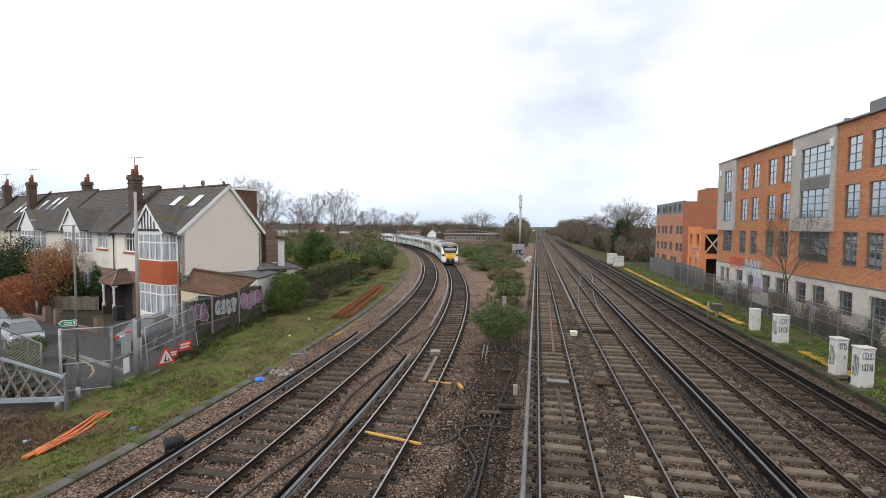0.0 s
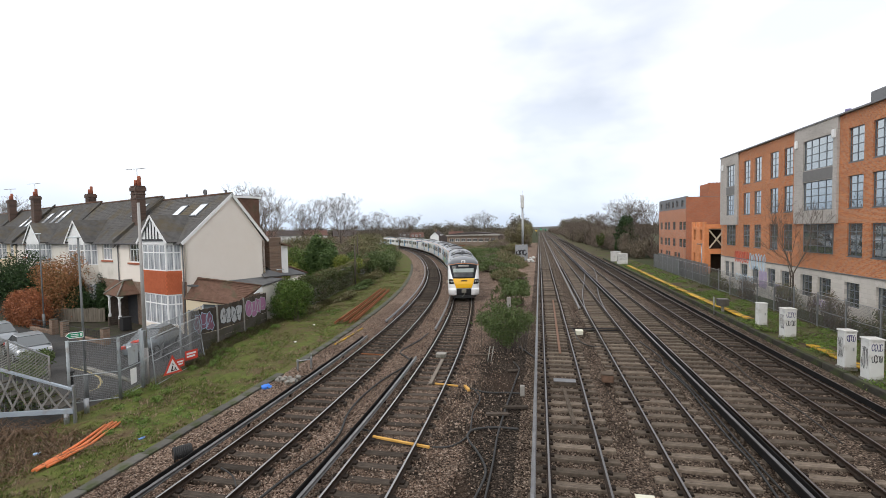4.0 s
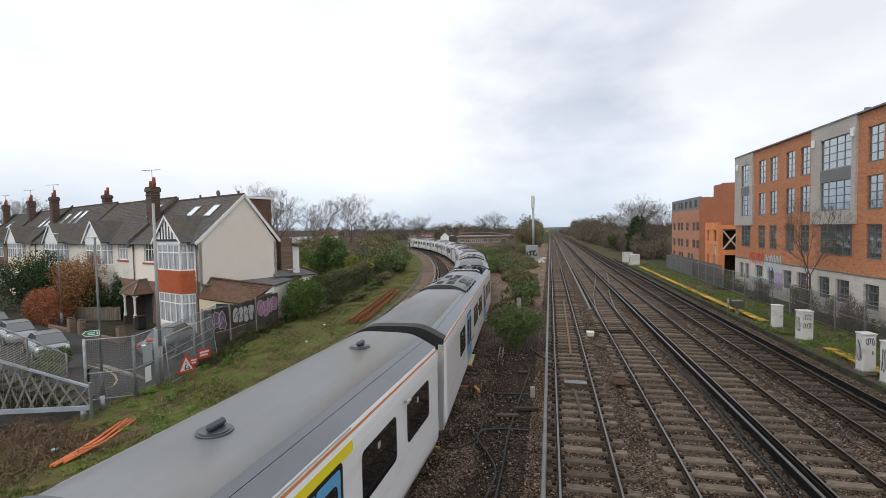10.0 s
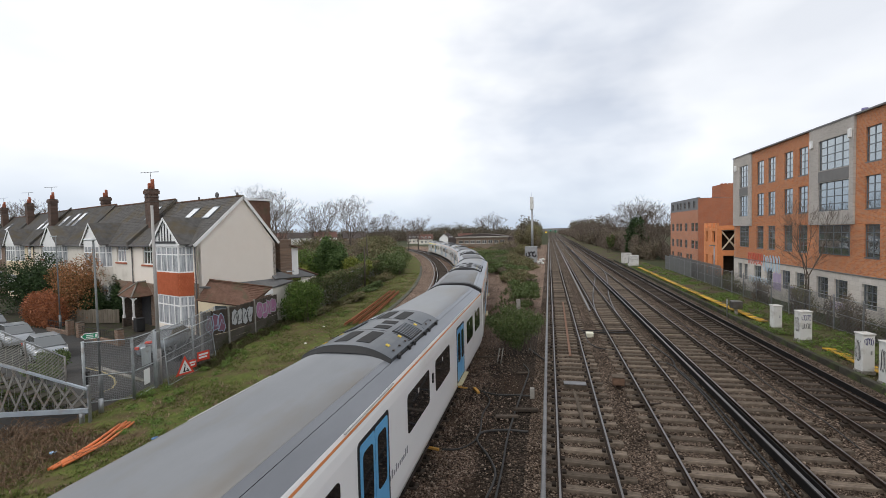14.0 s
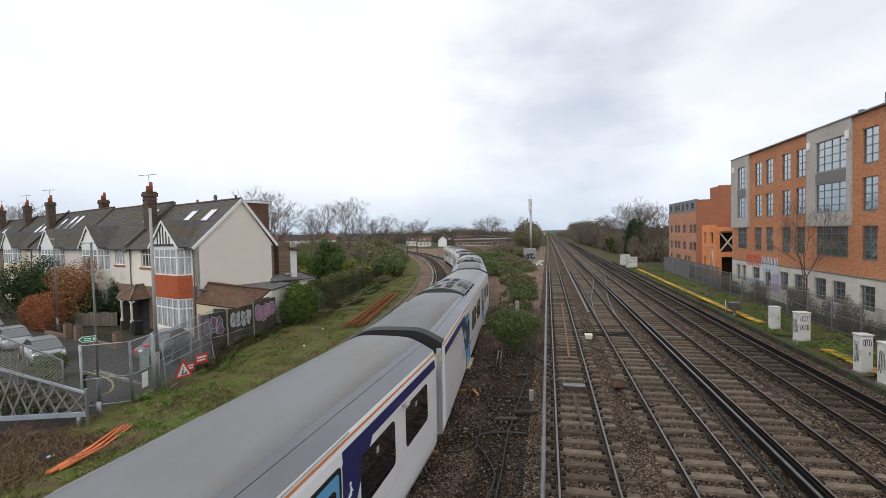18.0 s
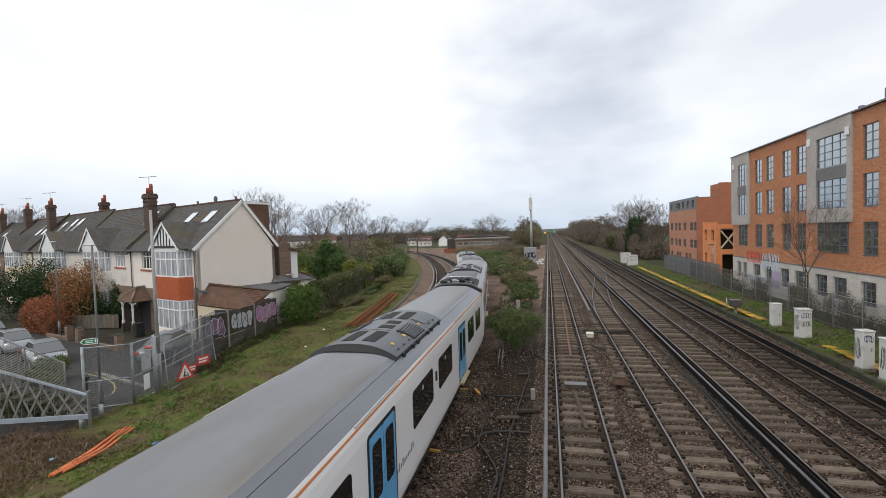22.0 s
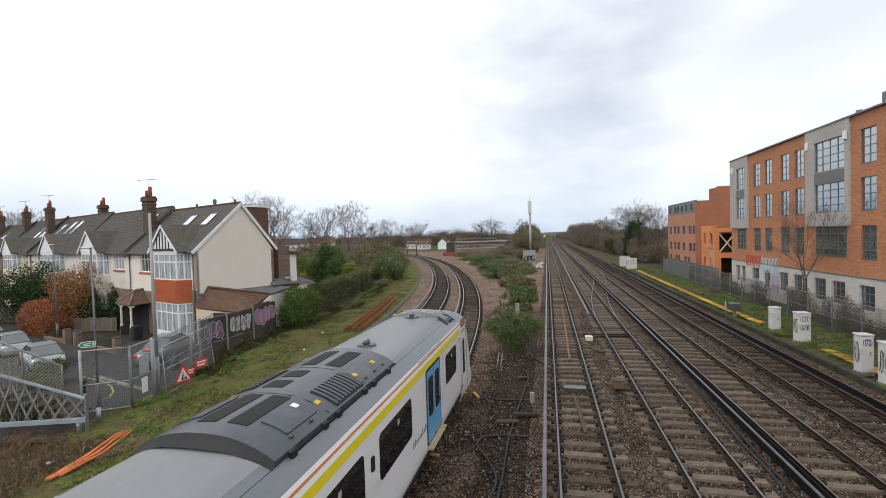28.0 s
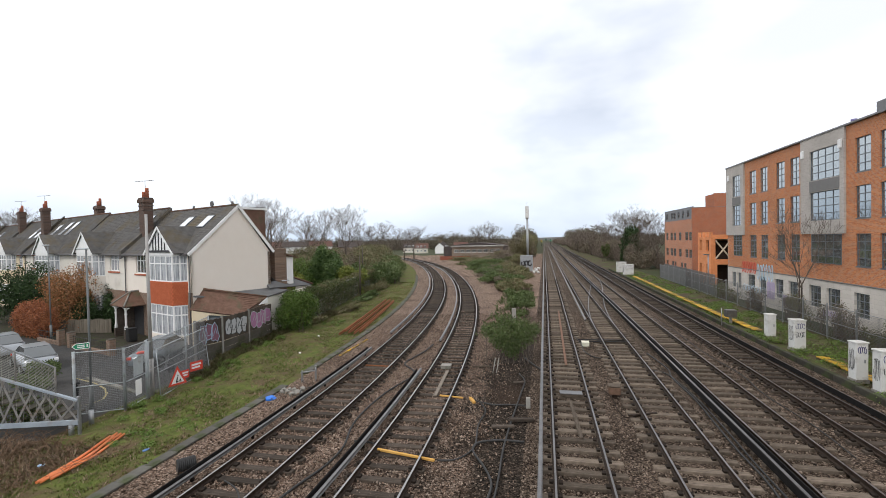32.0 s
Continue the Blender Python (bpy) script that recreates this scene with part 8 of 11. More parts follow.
bm = bmesh.new()
box(bm, -0.05, 0.05, -0.05, 0.05, -0.75, 0.95, 0.01)
part("end_post", bm, M_STEEL, st, "grey steel end post", Matrix.Translation(stair_pt(-0.2, 0.0)))
shrub("stair_ivy", "dark ivy growing up behind the lattice of the stair", "ivy", -20.0, 14.6, -0.75, [(-0.2 - 1.0 * k, -0.05 - 0.32 * k, 0.5 + 0.12 * k, 0.75, 0.3, 0.6 + 0.15 * k) for k in range(4)], 3600, 0.055, L_IVY, 156, 0.4, 8)

# ---- vehicles in the street ----


def car(x, y, turn, paint, label):
    c = thing("parked_car", label, "car", pose(x, y, -0.74, 0, 0, turn), "parked cars")
    sec = [(-2.05, 0.45, 0.62), (-2.0, 0.85, 0.74), (-1.2, 0.98, 0.82), (-0.75, 1.02, 0.86), (0.9, 0.99, 0.86), (1.7, 0.96, 0.84), (2.02, 0.80, 0.78), (2.08, 0.45, 0.66)]
    bm = bmesh.new()
    rings = []
    for px, top, hw in sec:
        rings.append([bm.verts.new((px, s * w, z)) for s, w, z in ((-1, hw * 0.92, 0.28), (-1, hw, 0.55), (-1, hw * 0.95, top - 0.04), (-1, hw * 0.6, top), (1, hw * 0.6, top), (1, hw * 0.95, top - 0.04), (1, hw, 0.55), (1, hw * 0.92, 0.28))])
    for a, b in zip(rings, rings[1:]):
        for j in range(8):
            bm.faces.new((a[j], a[(j + 1) % 8], b[(j + 1) % 8], b[j])).smooth = True
    bm.faces.new(rings[0])
    bm.faces.new(rings[-1][::-1])
    bmesh.ops.recalc_face_normals(bm, faces=bm.faces)
    part("body", bm, paint, c, "glossy car body")
    cab = [(-1.15, 0.98, 0.74), (-0.35, 1.46, 0.60), (0.95, 1.48, 0.60), (1.75, 0.97, 0.72)]
    bm = bmesh.new()
    rings = [[bm.verts.new((px, s * hw, z)) for s, z in ((-1, 0.9), (-1, top), (1, top), (1, 0.9))] for px, top, hw in cab]
    for a, b in zip(rings, rings[1:]):
        for j in range(3):
            bm.faces.new((a[j], a[j + 1], b[j + 1], b[j]))
    bmesh.ops.recalc_face_normals(bm, faces=bm.faces)
    part("glasshouse", bm, M_PANE, c, "dark car windows")
    bm = bmesh.new()
    box(bm, -0.38, 0.98, -0.60, 0.60, 1.46, 1.51, 0.02)
    part("roof", bm, paint, c)
    for px in (-1.3, 1.3):
        for s in (-1, 1):
            bm = bmesh.new()
            tube(bm, [(px, s * 0.68, 0.32), (px, s * 0.88, 0.32)], 0.32, 16)
            w = part("wheel", bm, M_BLACK, c, "black tyre")
            bm = bmesh.new()
            tube(bm, [(px, s * 0.875, 0.32), (px, s * 0.89, 0.32)], 0.2, 12)
            part("rim", bm, M_STEEL, w)
    for s in (-1, 1):
        bm = bmesh.new()
        box(bm, 1.97, 2.06, s * 0.62 - 0.13, s * 0.62 + 0.13, 0.66, 0.80, 0.02)
        part("headlight" if s else "headlight", bm, M_SIGNWHITE, c)
        bm = bmesh.new()
        box(bm, -2.07, -1.98, s * 0.62 - 0.13, s * 0.62 + 0.13, 0.62, 0.80, 0.02)
        part("tail_light", bm, M_SIGNRED, c, "red tail light")


P_SILVER = surf("silver_car_paint", (0.28, 0.30, 0.325), (0.34, 0.36, 0.385), 1, 0.3, 0.4, coat=0.8)
P_DARK = surf("dark_car_paint", (0.03, 0.032, 0.036), (0.05, 0.052, 0.056), 1, 0.3, 0.2, coat=0.8)
car(-30.6, 21.2, -25, P_SILVER, "silver grey hatchback parked in the street")
car(-36.8, 23.6, -23, P_SILVER, "pale hatchback parked farther up the street")
car(-43.5, 26.3, -23, P_DARK, "dark car parked up the street")
car(-23.9, 23.7, 106, surf("grey_blue_car_paint", (0.16, 0.19, 0.21), (0.22, 0.25, 0.27), 1, 0.3, 0.4, coat=0.8), "grey-blue car parked on the forecourt")
bn = thing("wheelie_bin", "black plastic wheelie bin beside the porch", "bin", pose(-30.6, 27.9, -0.65, 0, 0, 160))
bm = bmesh.new()
box(bm, -0.28, 0.28, -0.3, 0.3, 0.05, 1.0, 0.04)
part("body", bm, M_BLACK, bn)
bm = bmesh.new()
box(bm, -0.3, 0.3, -0.34, 0.34, 1.0, 1.08, 0.03)
part("lid", bm, M_BLACK, bn)
gw = thing("garden_wall", "low brown brick garden wall with piers and black railings", "wall", pose(-33.6, 25.75, -0.66, 0, 0, -16.7))
for x0, x1 in ((-5.6, -1.9), (0.2, 5.5)):
    bm = bmesh.new()
    box(bm, x0, x1, -0.11, 0.11, 0, 0.28, 0.01)
    part("wall", bm, BRICK_HOUSE, gw)
    for z in (0.45, 0.85):
        bm = bmesh.new()
        bar(bm, Vector((x0, 0, z)), Vector((x1, 0, z)), 0.02, 6)
        part("rail", bm, M_BLACK, gw, "black iron rail")
    for k in range(int((x1 - x0) / 0.3)):
        bm = bmesh.new()
        bar(bm, Vector((x0 + 0.15 + 0.3 * k, 0, 0.26)), Vector((x0 + 0.15 + 0.3 * k, 0, 0.92)), 0.009, 5)
        part("baluster", bm, M_BLACK, gw, "black iron bar")
for x in (-1.7, 0.0, 5.7):
    bm = bmesh.new()
    box(bm, x - 0.22, x + 0.22, -0.2, 0.2, 0, 1.1, 0.01)
    p_ = part("pier", bm, BRICK_HOUSE, gw, "brick pier")
    bm = bmesh.new()
    box(bm, x - 0.23, x + 0.23, -0.21, 0.21, 1.1, 1.15, 0.015)
    part("cap", bm, M_CONCDARK, p_)
M_FENCEPALE = surf("bleached_fence_timber", (0.13, 0.11, 0.085), (0.21, 0.185, 0.15), 4, 0.92, bump=0.4, stretch=(1, 1, 0.25), rand=0.2)
gf_ = thing("garden_fence", "weathered panel fence between front gardens", "fence", pose(-37.5, 30.2, -0.66, 0, 0, 10))
for k in range(21):
    bm = bmesh.new()
    box(bm, -2.2 + 0.2 * k, -2.02 + 0.2 * k, -0.02, 0.02, 0.05, 1.15 + 0.10 * abs(math.sin(0.52 * k)))
    part("plank", bm, M_FENCEPALE, gf_)
mo = thing("parked_scooter", "black scooter with a pale box and red lamp behind the gates", "scooter", pose(-21.3, 21.0, -0.62, 0, 0, 35))
for x in (-0.6, 0.6):
    bm = bmesh.new()
    tube(bm, [(x, -0.06, 0.26), (x, 0.06, 0.26)], 0.26, 16)
    part("wheel", bm, M_BLACK, mo, "black tyre")
bm = bmesh.new()
box(bm, -0.75, 0.35, -0.16, 0.16, 0.35, 0.72, 0.08)
box(bm, -0.55, 0.2, -0.14, 0.14, 0.70, 0.84, 0.05)
part("body", bm, M_BLACK, mo, "black body and seat")
bm = bmesh.new()
slab(bm, [(0.42, -0.22, 0.30), (0.42, 0.22, 0.30), (0.56, 0.18, 1.0), (0.56, -0.18, 1.0)], 0.08)
part("front_shield", bm, M_STEEL, mo, "pale front shield")
bm = bmesh.new()
bar(bm, Vector((0.5, -0.33, 1.06)), Vector((0.5, 0.33, 1.06)), 0.025, 8)
part("handlebar", bm, M_BLACK, mo)
bm = bmesh.new()
box(bm, -0.95, -0.5, -0.22, 0.22, 0.84, 1.24, 0.05)
part("top_box", bm, M_STEEL, mo, "pale grey luggage box")
bm = bmesh.new()
box(bm, -0.98, -0.6, -0.2, 0.2, 1.245, 1.36, 0.05)
part("cover", bm, M_SIGNRED, mo, "red folded cover on the box")
fl = thing("flower_tub", "terracotta tub with red flowers by the bay", "flower pot", pose(-27.6, 27.4, -0.95))
bm = bmesh.new()
tube(bm, [(0, 0, 0), (0, 0, 0.4)], 0.2, 12, r2=0.28)
part("pot", bm, M_TERRACOTTA, fl)
share("flowers", leaves_mesh("flowers", [(0, 0, 0.55, 0.35, 0.35, 0.22)], 200, 0.06, leafy_mat("red_flowers", [(0.55, 0.05, 0.03), (0.04, 0.09, 0.02), (0.6, 0.12, 0.08)]), 5), fl)
pp = thing("telegraph_pole", "slim dark timber pole beyond the wall", "pole", pose(-27.5, 66, -0.6))
bm = bmesh.new()
tube(bm, [(0, 0, 0), (0, 0, 6.4)], 0.14, 8, r2=0.1)
part("shaft", bm, M_BARK, pp)

# ---- bank clutter ----
oc = thing("orange_pipes", "bundle of thin orange plastic ducts lying on the bank", "pipes")
for k in range(5):
    bm = bmesh.new()
    o = 0.085 * k
    tube(bm, [(-14.75 + o * 0.6, 10.15 + 0.25 * (k % 3), -0.33 + 0.03 * (k % 2)), (-15.15 + o, 11.6 + 0.1 * k, -0.40 + 0.05 * (k % 2)), (-15.75 + o, 13.6 - 0.35 * (k % 2), -0.42 + 0.05 * (k % 2))], 0.045, 8)
    part("pipe", bm, M_ORANGEPIPE, oc)
rr = thing("rusty_rails", "stack of rust-red rails lying beside the track", "rails")
for k in range(6):
    bm = bmesh.new()
    o = 0.24 * k
    z = -0.30 + (0.14 if k in (1, 3) else 0.0)
    a, b = Vector((-14.75 + o, 30.6 + 0.5 * (k % 3), 0)), Vector((-17.6 + o, 49.0 - 0.8 * (k % 2), 0))
    h = math.atan2(-(b.x - a.x), b.y - a.y)
    sweep(bm, [(a.x, a.y, h), ((a.x + b.x) / 2 + 0.05, (a.y + b.y) / 2, h), (b.x, b.y, h)], RAIL_PROF, [0] * 14, z=z + 0.16)
    part("rail", bm, M_RUSTRAIL, rr)
coil = thing("cable_drum", "black coil of old cable lying by the track", "cable coil", pose(-10.75, 11.5, -0.12, 0, 90, 50))
bm = bmesh.new()
for k in range(9):
    pts = [(0.20 * math.cos(t * 0.52), 0.20 * math.sin(t * 0.52), -0.22 + 0.055 * k) for t in range(13)]
    tube(bm, pts, 0.034, 6)
part("winding", bm, M_BLACK, coil, "wound black cable")["kind"] = "stuff"
bm = bmesh.new()
tube(bm, [(0, 0, -0.24), (0, 0, 0.26)], 0.19, 14)
part("core", bm, M_BARK, coil, "dark core of the coil")
rub = thing("rubble_heap", "small heap of pale rubble and a torn blue bag", "rubble", pose(-11.3, 18.4, -0.33))
for k in range(16):
    bm = bmesh.new()
    bmesh.ops.create_icosphere(bm, subdivisions=1, radius=0.10 + 0.07 * RN.random())
    for v in bm.verts:
        v.co *= RN.uniform(0.75, 1.2)
    part("stone", bm, M_CONC, rub, "", pose(RN.uniform(-0.5, 0.5), RN.uniform(-0.4, 0.4), 0.04 + 0.06 * (k % 3)))
bg = thing("blue_bag", "crumpled bright blue plastic bag on the bank", "bag", pose(-11.9, 17.6, -0.30))
bm = bmesh.new()
bmesh.ops.create_icosphere(bm, subdivisions=2, radius=0.22)
for v in bm.verts:
    v.co = Vector((v.co.x * 1.3, v.co.y, v.co.z * 0.55)) * RN.uniform(0.75, 1.15)
part("film", bm, plain("bright_blue_plastic", (0.02, 0.16, 0.62), 0.35), bg)
for x, y, m, lb in ((-15.9, 11.1, plain("blue_white_wrapper", (0.35, 0.5, 0.7), 0.4), "pale blue litter"), (-13.4, 12.6, plain("blue_tub", (0.10, 0.2, 0.4), 0.4), "small blue tub"), (-17.5, 10.4, M_SIGNWHITE, "white plastic litter"), (-18.3, 9.9, M_SIGNWHITE, "white litter"), (-15.1, 25.6, M_SIGNWHITE, "white litter by the fence"), (-16.4, 30.5, M_SIGNWHITE, "white litter by the bush")):
    lt = thing("litter", lb + " lying in the grass", "litter", pose(x, y, -0.40, 0, 0, RN.uniform(0, 90)))
    bm = bmesh.new()
    bmesh.ops.create_icosphere(bm, subdivisions=1, radius=0.13)
    for v in bm.verts:
        v.co = Vector((v.co.x, v.co.y * 0.8, v.co.z * 0.4)) * RN.uniform(0.7, 1.2)
    part("scrap", bm, m, lt)

# concrete cable trough along the bank
tg = thing("cable_trough", "line of grey concrete cable trough lids along the bank", "cable trough", kind="structure")
bm = bmesh.new()
box(bm, -0.20, 0.20, -0.485, 0.485, 0, 0.07, 0.012)
ME_LID = mesh_of("lid", bm, surf("mossy_concrete", (0.075, 0.071, 0.063), (0.15, 0.142, 0.128), 2, 0.95, bump=0.3, stain=((0.06, 0.07, 0.035), 1.3, 0.5), rand=0.15))
for k in range(86):
    s = 3.0 + k * 1.0
    x, y, h = on_curve(LINE_1, s, -3.62)
    if 19.0 < s < 21.5:
        continue
    share("lid", ME_LID, tg, pose(x + RN.uniform(-0.02, 0.02), y, -0.33 + RN.uniform(-0.01, 0.015), RN.uniform(-1, 1), RN.uniform(-1.5, 1.5), math.degrees(h) + RN.uniform(-1.2, 1.2)))
cp = thing("cable_posts", "short grey posts with black cables at the trough", "posts", pose(-11.7, 20.0, -0.36))
for x, y in ((0, 0), (0.55, 0.35), (0.2, 1.0)):
    bm = bmesh.new()
    box(bm, x - 0.04, x + 0.04, y - 0.04, y + 0.04, 0, 0.62, 0.008)
    part("post", bm, M_STEEL, cp)
bm = bmesh.new()
bar(bm, (-0.05, -0.05, 0.52), (0.6, 0.4, 0.55), 0.03)
bar(bm, (0.55, 0.35, 0.55), (0.2, 1.0, 0.5), 0.03)
part("rail", bm, M_STEEL, cp)
ys = thing("yellow_duct", "short length of yellow duct beside the trough", "pipe")
bm = bmesh.new()
tube(bm, [(-12.05, 25.0, -0.30), (-12.0, 27.2, -0.29), (-12.05, 29.4, -0.30)], 0.06, 6)
part("duct", bm, M_YELLOWPAINT, ys)

# ---- cables and fittings on the ballast ----


def cable(label, pts, r=0.03, mat=None):
    """A cable laid on the ballast through plan points, smoothed."""
    P = [Vector((x, y, ZB + 0.085 + (p[0] if p else 0))) for x, y, *p in pts]
    out = []
    for i in range(len(P) - 1):
        p0, p1, p2, p3 = P[max(i - 1, 0)], P[i], P[i + 1], P[min(i + 2, len(P) - 1)]
        for k in range(6):
            t = k / 6
            out.append(0.5 * ((2 * p1) + (p2 - p0) * t + (2 * p0 - 5 * p1 + 4 * p2 - p3) * t * t + (3 * p1 - p0 - 3 * p2 + p3) * t ** 3))
    out.append(P[-1])
    c = thing("cable", label, "cable", group="cables on the ballast")
    bm = bmesh.new()
    tube(bm, out, r, 6)
    part("sheath", bm, mat or M_CABLE, c)


cable("thick black cable looping between the curved tracks", [(-6.9, 28.0), (-7.0, 26.2), (-7.3, 24.6), (-7.4, 23.4), (-6.6, 22.3), (-6.2, 21.4)], 0.045)
cable("thick black cable along the curved tracks", [(-6.2, 21.6), (-6.8, 19.2), (-7.0, 17.0), (-6.9, 15.2), (-6.5, 13.6), (-6.5, 12.3), (-6.8, 11.0), (-7.0, 9.4), (-6.9, 7.5)], 0.04)
cable("black cable curling out from the second track", [(-6.3, 14.0), (-5.7, 14.0, 0.0), (-5.2, 13.6, 0.0)], 0.035)
cable("black cable to the box between the tracks", [(-2.7, 18.4), (-2.0, 18.1), (-1.2, 18.2), (-0.5, 18.2)], 0.035)
cable("black looping cable on the dark ballast", [(-3.2, 13.2), (-2.6, 13.4), (-2.2, 14.3), (-2.3, 16.0), (-2.2, 17.4), (-2.6, 18.4)], 0.03)
cable("black cable bow on the dark ballast", [(-0.6, 14.9), (-1.4, 14.9), (-2.1, 14.6), (-2.2, 14.0), (-1.7, 13.0), (-1.4, 12.0), (-1.6, 10.5)], 0.04)
cable("black cable running down between the tracks", [(-1.1, 22.5), (-0.8, 21.4), (-0.9, 19.6), (-1.1, 17.0), (-1.25, 14.5), (-1.25, 12.5), (-1.3, 10.0), (-1.3, 7.0)], 0.035)
cable("black cable from the bush to the conductor rail", [(-0.9, 25.5), (-0.4, 24.2), (0.0, 23.3)], 0.04)
cable("black cable beside the fourth track", [(6.0, 27.5), (6.3, 24.5), (6.1, 22.8), (6.2, 20.0), (6.1, 17.8), (6.0, 15.5), (6.0, 13.6), (5.8, 11.5), (5.8, 9.0)], 0.035)
cable("second black cable beside the fourth track", [(5.6, 24.0), (6.1, 23.2), (6.3, 20.0), (6.25, 17.0), (6.15, 14.5), (6.1, 11.0)], 0.03)
cable("thin black cable between the fifth and sixth tracks", [(9.1, 40), (9.3, 34), (9.2, 28), (9.45, 24), (9.2, 21), (9.35, 18), (9.2, 15.5)], 0.02)
cable("black cable by the trough posts", [(-10.6, 21.5), (-10.7, 20.2), (-10.4, 19.4), (-10.9, 18.6), (-10.6, 17.9)], 0.025)
cable("blue-black cable in the first track", [(-9.0, 11.0), (-8.4, 10.7), (-7.9, 10.2)], 0.025)
cable("black cable by the point machine", [(2.3, 31.5), (2.5, 29.2), (2.5, 27.6), (2.9, 26.3), (3.6, 25.9)], 0.03)
cable("rusty signal wire by the relay pot", [(2.7, 20.5), (2.9, 19.6), (2.9, 18.4), (3.1, 17.6), (3.6, 18.0)], 0.02, M_RAIL)


def plank_piece(label, a, b, w, h, z, mat, cat="board"):
    t = thing("board", label, cat)
    A, B = Vector((*a, 0)), Vector((*b, 0))
    ang = math.degrees(math.atan2(B.y - A.y, B.x - A.x))
    bm = bmesh.new()
    box(bm, 0, (B - A).length, -w / 2, w / 2, 0, h, 0.008, m=None)
    part("plank", bm, mat, t, "", pose(A.x, A.y, z, 0, 0, ang))
    return t


M_ORANGEWOOD = surf("orange_yellow_sleeve", (0.50, 0.27, 0.06), (0.62, 0.36, 0.11), 3, 0.7)
plank_piece("orange cable sleeve across the second track", (-5.25, 13.45), (-3.25, 13.05), 0.08, 0.07, -0.14, M_ORANGEWOOD)
plank_piece("orange cable sleeve beside the second track", (-4.35, 18.7), (-3.3, 18.55), 0.08, 0.06, -0.16, M_ORANGEWOOD)
plank_piece("short orange connector on the ballast", (-3.0, 18.6), (-2.75, 18.1), 0.12, 0.1, -0.18, M_ORANGEWOOD)
plank_piece("brown timber plank beside the second track", (-3.6, 23.35), (-2.5, 23.5), 0.12, 0.06, -0.18, M_SLEEPER)
plank_piece("rust-brown board lying between the third track's rails", (1.62, 42.0), (1.28, 24.2), 0.13, 0.05, -0.15, surf("brown_stained_board", (0.15, 0.085, 0.06), (0.23, 0.14, 0.10), 3, 0.9))
plank_piece("grey timber stringer in the third track", (1.15, 18.9), (1.28, 15.4), 0.14, 0.06, -0.16, M_SLEEPER)
plank_piece("pale timber strip in the second track", (-4.75, 22.3), (-4.55, 18.6), 0.16, 0.06, -0.16, surf("pale_timber", (0.16, 0.135, 0.11), (0.25, 0.215, 0.18), 4, 0.9))
plank_piece("red-brown rod across the first track", (-9.4, 22.65), (-7.9, 22.6), 0.06, 0.05, -0.14, M_RUSTRAIL)
plank_piece("rusty broken rail end by the point", (3.2, 17.8), (4.3, 18.2), 0.1, 0.06, -0.2, M_RAIL)


def box_thing(name, label, cat, x, y, z, w, d, h, mat, turn=0.0, lid=None):
    t = thing(name, label, cat, pose(x, y, z, 0, 0, turn))
    bm = bmesh.new()
    box(bm, -w / 2, w / 2, -d / 2, d / 2, 0, h, min(w, d, h) * 0.08)
    part("body", bm, mat, t)
    if lid:
        bm = bmesh.new()
        box(bm, -w / 2 - 0.02, w / 2 + 0.02, -d / 2 - 0.02, d / 2 + 0.02, h, h + 0.05, 0.015)
        part("lid", bm, lid, t)
    return t


M_CREAMBOX = surf("cream_painted_box", (0.60, 0.58, 0.46), (0.70, 0.68, 0.56), 3, 0.6)
box_thing("point_machine_box", "cream point machine box beside the track", "track box", 2.75, 29.3, -0.27, 0.42, 0.5, 0.22, M_CREAMBOX, 0, M_CREAMBOX)
box_thing("track_box", "cream box between the third and fourth tracks", "track box", 2.62, 11.35, -0.27, 0.42, 0.3, 0.16, M_CREAMBOX, 0, M_CREAMBOX)
box_thing("track_box", "grey detector box in the second track", "track box", -4.95, 22.9, -0.17, 0.5, 0.45, 0.14, M_CONC, 0, M_CONC)
box_thing("track_box", "dark grey box across the third track", "track box", 1.22, 19.6, -0.17, 0.9, 0.35, 0.12, M_SLEEPER, 0, M_COND)
box_thing("marker_post", "pale concrete post among the bushes", "post", -2.1, 36.1, -0.29, 0.32, 0.2, 1.3, M_CONC)
box_thing("marker_post", "small concrete marker between the tracks", "post", -0.55, 18.2, -0.29, 0.18, 0.18, 0.45, M_CONC)
relay = thing("relay_pot", "rust-brown iron pot with a lid on a short stand", "track box", pose(3.02, 19.9, -0.27))
bm = bmesh.new()
box(bm, -0.1, 0.1, -0.1, 0.1, 0, 0.2)
part("stand", bm, M_RAIL, relay)
bm = bmesh.new()
box(bm, -0.24, 0.24, -0.2, 0.2, 0.18, 0.52, 0.04)
part("pot", bm, surf("rusty_brown_iron", (0.10, 0.06, 0.04), (0.19, 0.12, 0.085), 5, 0.8), relay)
bm = bmesh.new()
box(bm, -0.26, 0.26, -0.22, 0.22, 0.52, 0.58, 0.02)
part("lid", bm, M_SLEEPER, relay)
rods = thing("point_rods", "black drive rods running under the fourth track", "point rods")
for y in (29.9, 30.4):
    bm = bmesh.new()
    bar(bm, (2.4, y, -0.12), (5.5, y + 0.12, -0.12), 0.035)
    part("rod", bm, M_BLACK, rods)
tr_ = thing("cable_stakes", "two leaning stakes beside the bush", "stakes", pose(-2.45, 22.7, -0.28))
for x in (0, 0.18):
    bm = bmesh.new()
    bar(bm, (x, 0, 0), (x + 0.12, 0.25, 0.75), 0.03)
    part("stake", bm, M_CONC, tr_)
